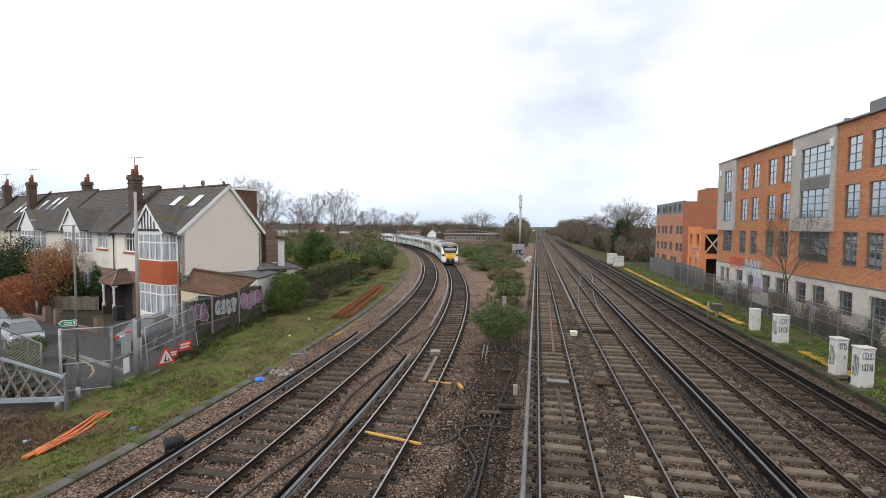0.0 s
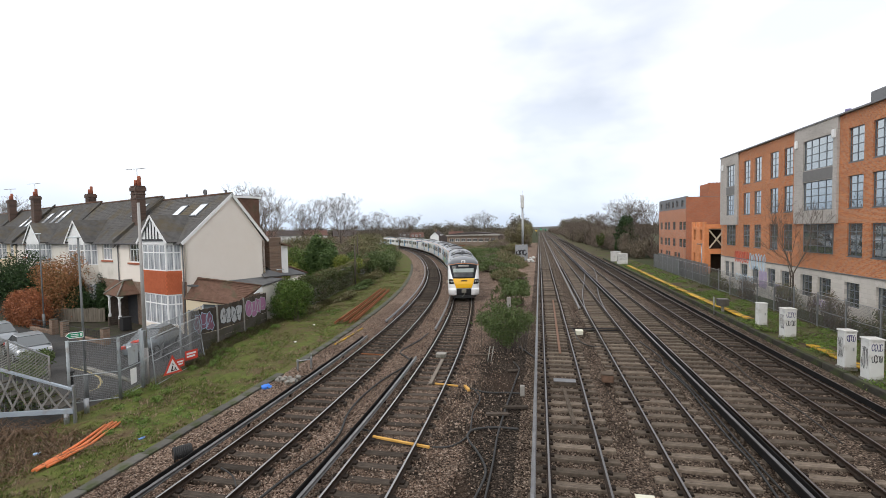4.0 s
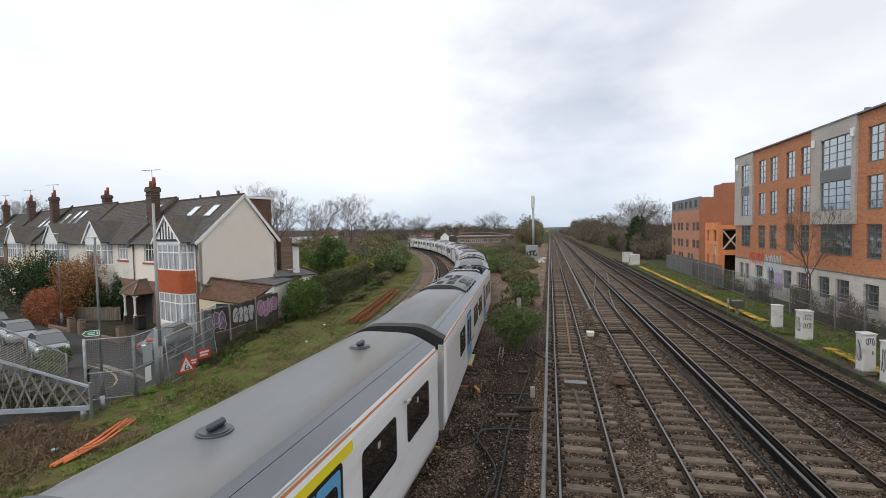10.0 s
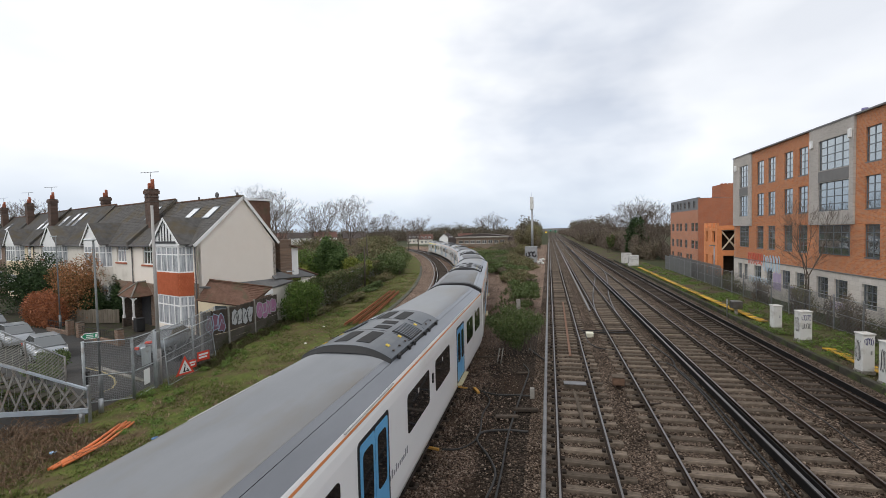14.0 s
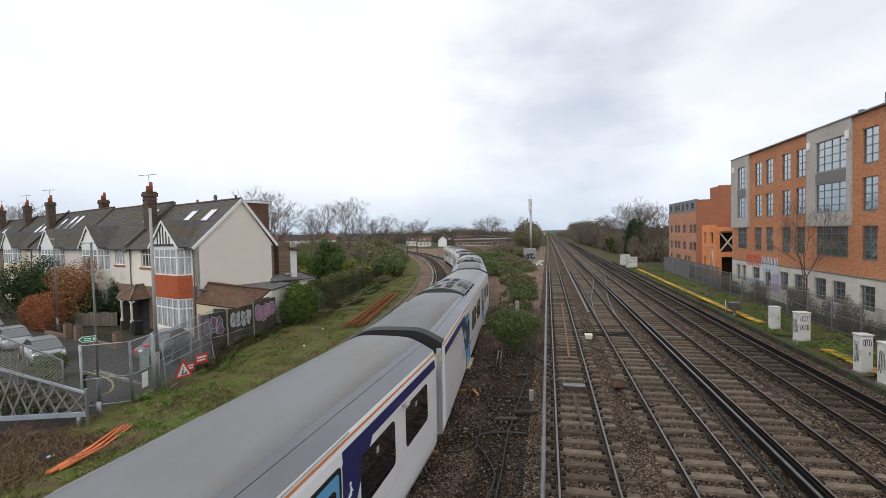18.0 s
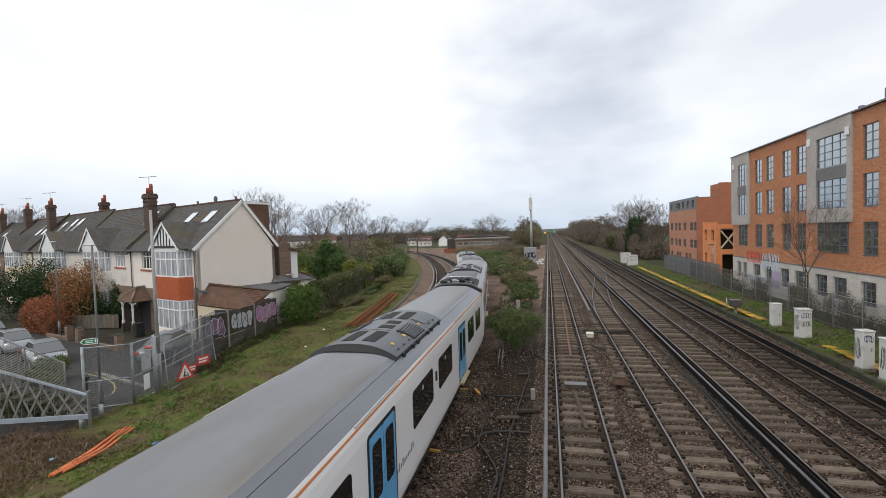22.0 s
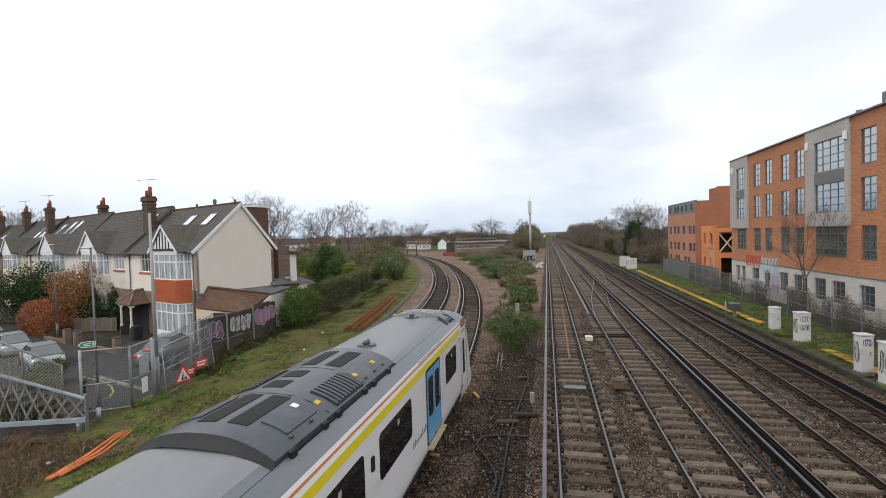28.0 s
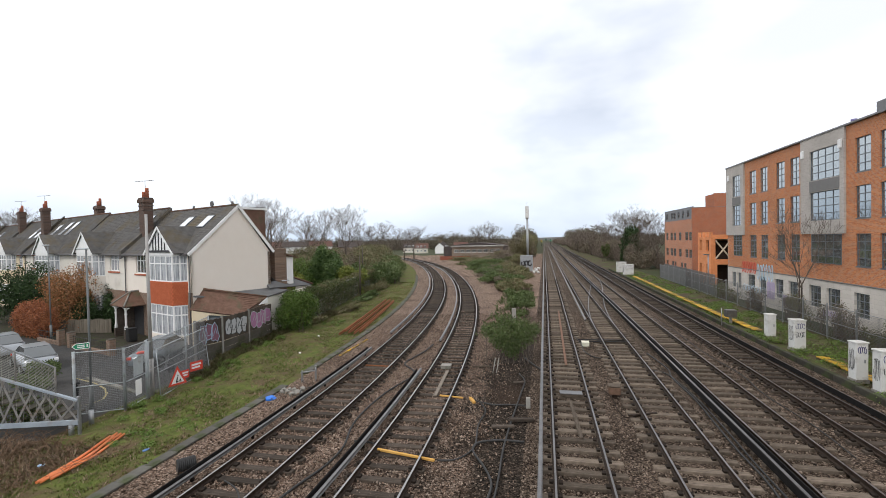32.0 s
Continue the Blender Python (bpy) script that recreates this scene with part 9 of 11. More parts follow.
for k, (x, y, w, h, turn) in enumerate(((-1.2, 16.6, 0.9, 0.1, 10), (-1.8, 15.9, 0.8, 0.08, -20), (-1.3, 21.0, 0.5, 0.06, 60))):
    plank_piece("broken dark timber lying on the ballast", (x, y), (x + w, y + 0.15), 0.18, h, -0.19, M_SLEEPER_DARK)

# crossover between the fourth and fifth tracks
xo = thing("crossover", "crossover rails linking the fourth and fifth tracks", "railway points", kind="structure")
for off in (-0.752, 0.752):
    bm = bmesh.new()
    pts = []
    for k in range(25):
        f = k / 24
        y = 34 + 42 * f
        e = f * f * (3 - 2 * f)
        x = on_main("b", y)[0] * (1 - e) + on_main("c", y)[0] * e + off
        sl = 6 * f * (1 - f) * 3.2 / 42
        pts.append((x, y, -math.atan(sl + DRIFT)))
    sweep(bm, pts, RAIL_PROF, RAIL_MAT, z=0.002)
    part("rail", bm, [M_RAIL, M_RAILTOP_DULL], xo)
bm = bmesh.new()
for k in range(30):
    y = 40 + 1.0 * k
    box(bm, -1.4, 4.6, -0.125, 0.125, -0.3, -0.162, m=pose(on_main("b", y)[0], y, 0))
ob_ = part("long_timbers", bm, M_SLEEPER, xo, "long timbers under the crossover")
ob_["kind"] = "stuff"

# ---- mast and cabinet between the lines ----
ma = thing("radio_mast", "tall slim grey radio mast with a panel antenna", "mast", pose(-2.4, 94.0, -0.25))
bm = bmesh.new()
tube(bm, [(0, 0, 0), (0, 0, 11.6)], 0.26, 12, r2=0.20)
part("pole", bm, M_STEEL, ma)
bm = bmesh.new()
box(bm, -0.38, 0.34, -0.3, 0.3, 11.0, 13.6, 0.05)
part("antenna", bm, M_CABINET, ma, "pale panel antenna")
bm = bmesh.new()
tube(bm, [(0, 0, 13.3), (0, 0, 14.6)], 0.025, 6)
part("rod", bm, M_STEEL, ma)
cb = thing("equipment_cabinet", "grey equipment cabinet with bold black graffiti at the mast", "cabinet", pose(-2.65, 92.8, -0.25))
bm = bmesh.new()
box(bm, -1.25, 1.25, -0.5, 0.5, 0.1, 3.35, 0.04)
part("body", bm, surf("dull_grey_cabinet", (0.24, 0.25, 0.26), (0.36, 0.37, 0.38), 2, 0.7), cb)
bm = bmesh.new()
tag_loops(bm, -1.0, 1.0, 1.2, 2.3, -0.52, _tr, 3, 0.13)
part("graffiti", bm, M_SPRAYBLACK, cb, "bold black graffiti")
sk = thing("white_sacks", "heap of white sacks beside the cabinet", "sacks", pose(-0.6, 90.5, -0.25))
for k in range(9):
    bm = bmesh.new()
    bmesh.ops.create_icosphere(bm, subdivisions=2, radius=0.34)
    for v in bm.verts:
        v.co = Vector((v.co.x, v.co.y * 0.8, v.co.z * 0.6)) * RN.uniform(0.85, 1.1)
    part("sack", bm, M_CABINET, sk, "", pose(RN.uniform(-0.6, 0.6), RN.uniform(-1.8, 1.8), 0.2 + 0.3 * (k % 3), RN.uniform(-30, 30), RN.uniform(-30, 30), RN.uniform(0, 90)))
for x, y, c, h in ((-0.4, 380, (1.0, 0.55, 0.05), 4.2), (3.6, 400, (0.05, 0.9, 0.35), 5.2), (7.4, 395, (0.05, 0.9, 0.35), 4.6)):
    sg = thing("signal", "lineside colour light signal showing one lamp", "signal", pose(x + 2.0, y, -0.2))
    bm = bmesh.new()
    bar(bm, (0, 0, 0), (0, 0, h), 0.12)
    part("post", bm, M_BLACK, sg)
    bm = bmesh.new()
    box(bm, -0.6, 0.6, 0, 0.2, h - 1.0, h + 1.0, 0.05)
    part("head", bm, M_BLACK, sg)
    bm = bmesh.new()
    tube(bm, [(0, -0.02, h), (0, -0.12, h)], 0.45 if c[0] > 0.5 else 0.28, 14)
    part("lamp", bm, plain("signal_lamp", c, 0.3, emit=3.0), sg, "lit signal lamp")

# ---- right verge ----
ke = thing("edge_kerb", "dark concrete edging along the verge", "kerb", kind="structure")
bm = bmesh.new()
box(bm, -0.12, 0.12, -0.74, 0.74, -0.3, 0.16, 0.02)
ME_EDGE = mesh_of("edging", bm, surf("dark_mossy_concrete", (0.035, 0.033, 0.027), (0.075, 0.07, 0.058), 2, 0.95, bump=0.3, stain=((0.06, 0.075, 0.03), 1.0, 0.5), rand=0.15))
for k in range(60):
    y = 8 + 1.5 * k
    x, _, h = on_main("d", y, 2.5)
    share("edging", ME_EDGE, ke, pose(x, y, -0.12 + RN.uniform(-0.02, 0.02), 0, 0, math.degrees(h)))
yl = thing("yellow_walkway", "faded yellow-painted trough lids along the verge", "cable trough", kind="structure")
bm = bmesh.new()
box(bm, -0.27, 0.27, -0.485, 0.485, 0, 0.06, 0.012)
ME_YLID = mesh_of("lid", bm, M_YELLOWPAINT)
for k in range(66):
    y = 13 + 1.0 * k
    x = float(np.interp(y, (13, 22, 26, 34, 40, 58, 78), (14.5, 14.6, 14.75, 14.75, 14.5, 14.8, 15.3)))
    if y < 23 or 27.5 < y < 34.5:
        continue
    share("lid", ME_YLID, yl, pose(x, y, -0.04 if y > 36 else -0.09 + RN.uniform(-0.015, 0.015), 0, RN.uniform(-2, 2), RN.uniform(-1.5, 1.5)))


def cabinet(x, y, w, d, h, turn, tags, label):
    c = thing("trackside_cabinet", label, "cabinet", pose(x, y, -0.1, 0, 0, turn), "trackside cabinets")
    bm = bmesh.new()
    box(bm, -w / 2 - 0.03, w / 2 + 0.03, -d / 2 - 0.03, d / 2 + 0.03, -0.05, 0.1)
    part("plinth", bm, M_CONC, c)
    bm = bmesh.new()
    box(bm, -w / 2, w / 2, -d / 2, d / 2, 0.1, h, 0.015)
    part("body", bm, M_CABINET, c)
    bm = bmesh.new()
    box(bm, -w / 2 - 0.03, w / 2 + 0.03, -d / 2 - 0.03, d / 2 + 0.03, h, h + 0.07, 0.015)
    part("lid", bm, M_CABINET, c, "overhanging lid")
    bm = bmesh.new()
    box(bm, -w / 2 + 0.06, w / 2 - 0.06, -d / 2 - 0.012, -d / 2, 0.2, h - 0.1, 0.004)
    dr = part("door", bm, M_CABINET, c)
    bm = bmesh.new()
    box(bm, w / 2 - 0.18, w / 2 - 0.13, -d / 2 - 0.04, -d / 2 - 0.012, h * 0.5, h * 0.5 + 0.16)
    part("handle", bm, M_STEEL, dr)
    if tags:
        for k in range(tags):
            bm = bmesh.new()
            z1 = h - 0.12 - 0.48 * k
            tag_loops(bm, -w / 2 + 0.08, w / 2 - 0.08, z1 - 0.34, z1, -d / 2 - 0.016, _tr, 4, 0.014)
            part("graffiti", bm, M_SPRAY if k == 0 else M_SPRAYBLACK, c, "scrawled graffiti")
        bm = bmesh.new()
        tag_loops(bm, -d / 2 + 0.08, d / 2 - 0.08, 0.5, h - 0.25, -w / 2 - 0.008, _tr, 4, 0.007)
        part("graffiti", bm, M_SPRAYBLACK, c, "scrawled graffiti", pose(0, 0, 0, 0, 0, -90))
    return c


cabinet(14.55, 32.5, 0.5, 0.45, 1.45, 4, 0, "plain white trackside cabinet")
cabinet(14.45, 29.2, 0.62, 0.55, 1.68, 4, 2, "white trackside cabinet with blue and black scrawls")
cabinet(13.98, 23.4, 0.50, 0.46, 1.72, 4, 1, "scuffed white trackside cabinet by the edging")
cabinet(13.92, 21.75, 0.56, 0.48, 1.74, 4, 2, "white trackside cabinet with peeling paint")
cabinet(14.9, 88, 1.6, 0.9, 1.9, 4, 0, "grey cabinet far along the verge")
cabinet(15.0, 82, 1.6, 0.9, 1.8, 4, 2, "grey cabinet with scrawls far along the verge")
eq = thing("verge_equipment", "small grey box on a post with a handrail", "track box", pose(14.1, 37.4, -0.1))
bm = bmesh.new()
box(bm, -0.35, 0.35, -0.3, 0.3, 0.45, 1.0, 0.03)
part("box", bm, M_COND, eq)
bm = bmesh.new()
box(bm, -0.08, 0.08, -0.08, 0.08, -0.05, 0.5)
part("stand", bm, M_CONC, eq)
bm = bmesh.new()
bar(bm, (-0.9, -0.8, -0.05), (-0.9, -0.8, 1.25), 0.035)
part("post", bm, M_STEEL, eq)

# mesh security fence in front of the office
fn = thing("mesh_fence", "grey steel mesh security fence along the verge", "fence")


def fx(y):
    return float(np.interp(y, (16, 30, 45, 76), (17.4, 17.7, 18.0, 18.75)))


_py = [16 + 2.75 * k for k in range(23)]
for k, (y0, y1) in enumerate(zip(_py, _py[1:])):
    bm = bmesh.new()
    box(bm, fx(y0) - 0.035, fx(y0) + 0.035, y0 - 0.035, y0 + 0.035, -0.2, 2.15, 0.006)
    part("post", bm, M_STEEL, fn, "square grey steel post")
    for z in (0.05, 1.0, 2.0):
        bm = bmesh.new()
        bar(bm, (fx(y0), y0, z), (fx(y1), y1, z), 0.022, 5)
        part("rail", bm, M_STEEL, fn)
    if y0 < 62:
        wire_panel("mesh", fn, (fx(y0) - 0.03, y0), (fx(y1) - 0.03, y1), 0.0, 2.0, 0.08 if y0 < 45 else 0.14, 0.006)
    else:
        for j in range(14):
            bm = bmesh.new()
            y = y0 + (y1 - y0) * (j + 0.5) / 14
            box(bm, fx(y) - 0.02, fx(y) + 0.02, y - 0.06, y + 0.06, 0.0, 2.05)
            part("pale", bm, M_GALV_MESH, fn, "steel pale")
pf = thing("palisade_fence", "grey steel palisade fence beyond the mesh fence", "fence")
for k in range(90):
    y = 54 + 0.26 * k
    if y > 76.5:
        break
    bm = bmesh.new()
    x = fx(y) + 0.6
    box(bm, x - 0.02, x + 0.02, y - 0.05, y + 0.05, -0.1, 2.2)
    part("pale", bm, M_GALV_MESH, pf, "steel pale")
lp = thing("lamp_column", "slim lamp column by the unfinished building", "street lamp", pose(19.7, 58.5, -0.2))
bm = bmesh.new()
tube(bm, [(0, 0, 0), (0, 0, 4.4)], 0.07, 8)
box(bm, -0.5, 0.1, -0.1, 0.1, 4.4, 4.5)
part("column", bm, M_STEEL, lp)

# ---- the train ----
T_WHITE = surf("white_train_paint", (0.86, 0.865, 0.87), (0.90, 0.905, 0.91), 0.7, 0.3, coat=0.4, stain=((0.74, 0.72, 0.69), 0.9, 0.2), stretch=(1, 0.4, 1.5))
T_ROOF = surf("grey_roof_paint", (0.160, 0.168, 0.180), (0.215, 0.224, 0.238), 0.8, 0.38, stain=((0.17, 0.155, 0.135), 0.5, 0.45), stretch=(1, 0.3, 1), rand=0.10)
# roof grey again, with the sky it faces put into the colour
T_SHOULDER = surf("sky_tinted_roof_edge", (0.110, 0.119, 0.136), (0.155, 0.165, 0.184), 1.2, 0.36, stretch=(1, 0.3, 1), coat=0.2)
T_POD = surf("dark_slate_cover", (0.036, 0.043, 0.053), (0.070, 0.080, 0.093), 1.5, 0.34, stain=((0.10, 0.10, 0.10), 1.2, 0.25))
T_GRILLE = surf("black_grille", (0.02, 0.02, 0.02), (0.045, 0.045, 0.045), 30, 0.7)
T_ORANGE = plain("orange_line", (0.62, 0.23, 0.08), 0.5)
T_YELLOW = surf("yellow_paint", (0.84, 0.44, 0.008), (0.90, 0.50, 0.012), 1, 0.35, coat=0.3)
T_BAND = plain("yellow_band", (0.82, 0.68, 0.03), 0.4)
T_NAVY = plain("navy_band", (0.025, 0.025, 0.12), 0.4)
T_BLUE = surf("light_blue_door_paint", (0.12, 0.39, 0.68), (0.15, 0.44, 0.74), 1, 0.35, coat=0.3)
T_GLASS = plain("dark_tinted_glass", (0.008, 0.009, 0.011), 0.06, coat=0.6)
T_SCREEN = plain("windscreen_glass", (0.012, 0.014, 0.016), 0.06)
T_SCREEN.node_tree.nodes["Principled BSDF"].inputs["Specular IOR Level"].default_value = 0.18
T_BLIND = plain("pale_cab_blind", (0.30, 0.335, 0.32), 0.6)
T_UNDER = surf("grimy_underframe", (0.02, 0.017, 0.015), (0.05, 0.042, 0.036), 2, 0.8)
T_STEEL = surf("bogie_steel", (0.06, 0.05, 0.045), (0.12, 0.1, 0.09), 4, 0.6, 0.5)
T_LIGHTGREY = surf("light_grey_end_paint", (0.34, 0.34, 0.335), (0.42, 0.42, 0.415), 1, 0.5)
T_INSUL = surf("grey_porcelain", (0.22, 0.23, 0.25), (0.33, 0.34, 0.36), 4, 0.35)
T_WELL = surf("dirty_well_floor", (0.03, 0.029, 0.027), (0.075, 0.071, 0.065), 1.6, 0.6, stain=((0.04, 0.04, 0.038), 1.0, 0.5))
T_PANTO = plain("black_pantograph_steel", (0.02, 0.02, 0.021), 0.38, 0.3)
T_CHROME = plain("bright_worn_metal", (0.45, 0.46, 0.48), 0.25, 0.9)
T_LAMP = plain("headlight_lens", (0.75, 0.76, 0.75), 0.1, coat=0.5)
T_LIT = plain("lit_lamp", (1.0, 0.95, 0.82), 0.2, emit=4.0)
T_LENS = plain("grey_lamp_lens", (0.30, 0.31, 0.31), 0.15, coat=0.5)
T_DARKLENS = plain("dim_lamp_glass", (0.20, 0.20, 0.195), 0.2, coat=0.3)
T_PLACARD = plain("faded_yellow_placard", (0.55, 0.40, 0.04), 0.5)
# dark dome with its sky reflection painted in as blue-grey
T_DOME = surf("sky_tinted_cab_roof", (0.055, 0.061, 0.070), (0.088, 0.096, 0.108), 1.0, 0.28, coat=0.2)
T_COVER = surf("slate_cab_cover", (0.105, 0.115, 0.130), (0.145, 0.155, 0.172), 1.0, 0.32)
# gloom of the cab and reflections on the glass, painted as mottled grey
T_CABGREY = surf("painted_cab_gloom", (0.008, 0.009, 0.010), (0.045, 0.048, 0.048), 2.2, 0.25, coat=0.2)
T_LETTER = plain("grey_lettering", (0.22, 0.23, 0.25), 0.5)
T_MURAL = [plain("mural_green", (0.20, 0.40, 0.10), 0.4), plain("mural_blue", (0.10, 0.30, 0.60), 0.4), plain("mural_yellow", (0.70, 0.50, 0.12), 0.4), plain("mural_teal", (0.15, 0.42, 0.36), 0.4)]

HALF, PITCH, FIRST = 10.75, 22.1, 22.0
CAR_WIDTH = 1.08
CREASE, SHOULD, ZR, ZS = 0.76, 1.335, 3.79, 3.44


def extrude_y(bm, prof, ys, mi=0, closed=True, cap=True, scale=None):
    """Extrudes an (x, z) profile along y stations; scale: a width factor per station."""
    rings = []
    for i, y in enumerate(ys):
        k = scale[i] if scale else 1.0
        rings.append([bm.verts.new((x * k, y, z)) for x, z in prof])
    n = len(prof)
    for a, b in zip(rings, rings[1:]):
        for j in range(n if closed else n - 1):
            f = bm.faces.new((a[j], a[(j + 1) % n], b[(j + 1) % n], b[j]))
            f.material_index = mi
    if cap and closed:
        bm.faces.new(rings[0][::-1]).material_index = mi
        bm.faces.new(rings[-1]).material_index = mi
    return rings


def rounded(bm, side, y0, y1, z0, z1, r, x0, x1, mi=0, skew=0.0):
    """A panel with rounded corners on a car's side (side -1 or 1), from |x| = x0 to x1."""
    pts = []
    for cy, cz, a0 in ((y1 - r, z1 - r, 0), (y0 + r, z1 - r, 90), (y0 + r, z0 + r, 180), (y1 - r, z0 + r, 270)):
        for k in range(4):
            a = radians(a0 + k * 30)
            pts.append((cy + r * math.cos(a) + skew * (cz - z0), cz + r * math.sin(a)))
    a = [bm.verts.new((side * x0, y, z)) for y, z in pts]
    b = [bm.verts.new((side * x1, y, z)) for y, z in pts]
    n = len(pts)
    fs = [bm.faces.new(b if side > 0 else b[::-1])]
    for i in range(n):
        q = (a[i], a[(i + 1) % n], b[(i + 1) % n], b[i])
        fs.append(bm.faces.new(q if side > 0 else q[::-1]))
    for f in fs:
        f.material_index = mi


BODY = [(-1.30, 0.72), (1.30, 0.72), (1.385, 0.95), (1.40, 1.15), (1.40, 3.06), (1.385, 3.25), (1.355, 3.38), (SHOULD, ZS), (1.2, 3.22), (-1.2, 3.22), (-SHOULD, ZS), (-1.355, 3.38), (-1.385, 3.25), (-1.40, 3.06), (-1.40, 1.15), (-1.385, 0.95)]


def shared_meshes():
    """Meshes used on many cars, each made once."""
    out = {}
    bm = bmesh.new()
    rounded(bm, 1, -1.02, 1.02, 1.93, 2.86, 0.12, 1.39, 1.406)
    out["wide_window"] = mesh_of("wide_window", bm, T_GLASS)
    bm = bmesh.new()
    rounded(bm, 1, -0.80, 0.80, 1.93, 2.86, 0.12, 1.39, 1.406)
    out["end_window"] = mesh_of("end_window", bm, T_GLASS)
    bm = bmesh.new()
    rounded(bm, 1, -0.78, 0.78, 1.03, 3.08, 0.1, 1.38, 1.404)
    out["door_frame"] = mesh_of("door_frame", bm, M_BLACK)
    bm = bmesh.new()
    rounded(bm, 1, 0.012, 0.69, 1.08, 3.0, 0.06, 1.39, 1.412)
    out["leaf_a"] = mesh_of("leaf_a", bm, T_BLUE)
    bm = bmesh.new()
    rounded(bm, 1, -0.69, -0.012, 1.08, 3.0, 0.06, 1.39, 1.412)
    out["leaf_b"] = mesh_of("leaf_b", bm, T_BLUE)
    for k, s in (("pane_a", 1), ("pane_b", -1)):
        bm = bmesh.new()
        y0, y1 = sorted((s * 0.12, s * 0.58))
        rounded(bm, 1, y0, y1, 1.75, 2.82, 0.1, 1.40, 1.418)
        out[k] = mesh_of(k, bm, T_GLASS)
    bm = bmesh.new()
    box(bm, 1.34, 1.55, -0.78, 0.78, 0.96, 1.02, 0.008)
    out["step"] = mesh_of("step", bm, surf("worn_yellow_step", (0.40, 0.33, 0.18), (0.5, 0.45, 0.32), 3, 0.7))
    bm = bmesh.new()
    r = 0.42
    tube(bm, [(-0.80, 0, r), (-0.68, 0, r)], r, 20)
    tube(bm, [(0.68, 0, r), (0.80, 0, r)], r, 20)
    tube(bm, [(-0.7, 0, r), (0.7, 0, r)], 0.09, 8)
    out["wheelset"] = mesh_of("wheelset", bm, T_STEEL)
    bm = bmesh.new()
    for sx in (-1, 1):
        box(bm, sx * 1.0 - 0.07, sx * 1.0 + 0.07, -1.5, 1.5, 0.38, 0.62, 0.03)
        for y in (-1.1, 1.1):
            tube(bm, [(sx * 1.0, y, 0.42), (sx * 1.16, y, 0.42)], 0.15, 10)
            box(bm, sx * 1.04 - 0.1, sx * 1.04 + 0.1, y - 0.18, y + 0.18, 0.55, 0.7, 0.02)
        tube(bm, [(sx * 1.05, -0.35, 0.6), (sx * 1.05, -0.35, 0.95)], 0.13, 10)
        tube(bm, [(sx * 1.05, 0.35, 0.6), (sx * 1.05, 0.35, 0.95)], 0.13, 10)
    box(bm, -0.95, 0.95, -0.3, 0.3, 0.4, 0.66, 0.03)
    out["bogie_frame"] = mesh_of("bogie_frame", bm, T_STEEL)
    bm = bmesh.new()
    tube(bm, [(0, 0, 0), (0, 0, 0.035)], 0.24, 18)
    tube(bm, [(0, 0, 0.03), (0, 0, 0.05)], 0.2, 18)
    box(bm, -0.055, 0.055, -0.2, 0.14, 0.045, 0.16, 0.04)
    out["aerial"] = mesh_of("aerial", bm, T_POD)
    bm = bmesh.new()
    tube(bm, [(1.40, 0.02, 2.94), (1.49, 0.02, 2.96)], 0.022, 8)
    tube(bm, [(1.49, -0.09, 2.97), (1.49, 0.09, 2.97)], 0.042, 10)
    out["side_camera"] = mesh_of("side_camera", bm, T_LIGHTGREY)
    bm = bmesh.new()
    rounded(bm, 1, -0.06, 0.06, 2.35, 2.62, 0.02, 1.39, 1.43)
    out["side_display"] = mesh_of("side_display", bm, M_BLACK)
    bm = bmesh.new()
    rounded(bm, 1, 0.02, 0.14, 2.60, 2.72, 0.02, 1.40, 1.4085)
    out["window_label"] = mesh_of("window_label", bm, T_LIGHTGREY)
    return out


TM = shared_meshes()
FLIP = Matrix.Diagonal((-1, 1, 1, 1))


def arch(x):
    """Height of the curved cover over the roof at x."""
    return 3.96 - 0.30 * (abs(x) / 1.2) ** 2.4


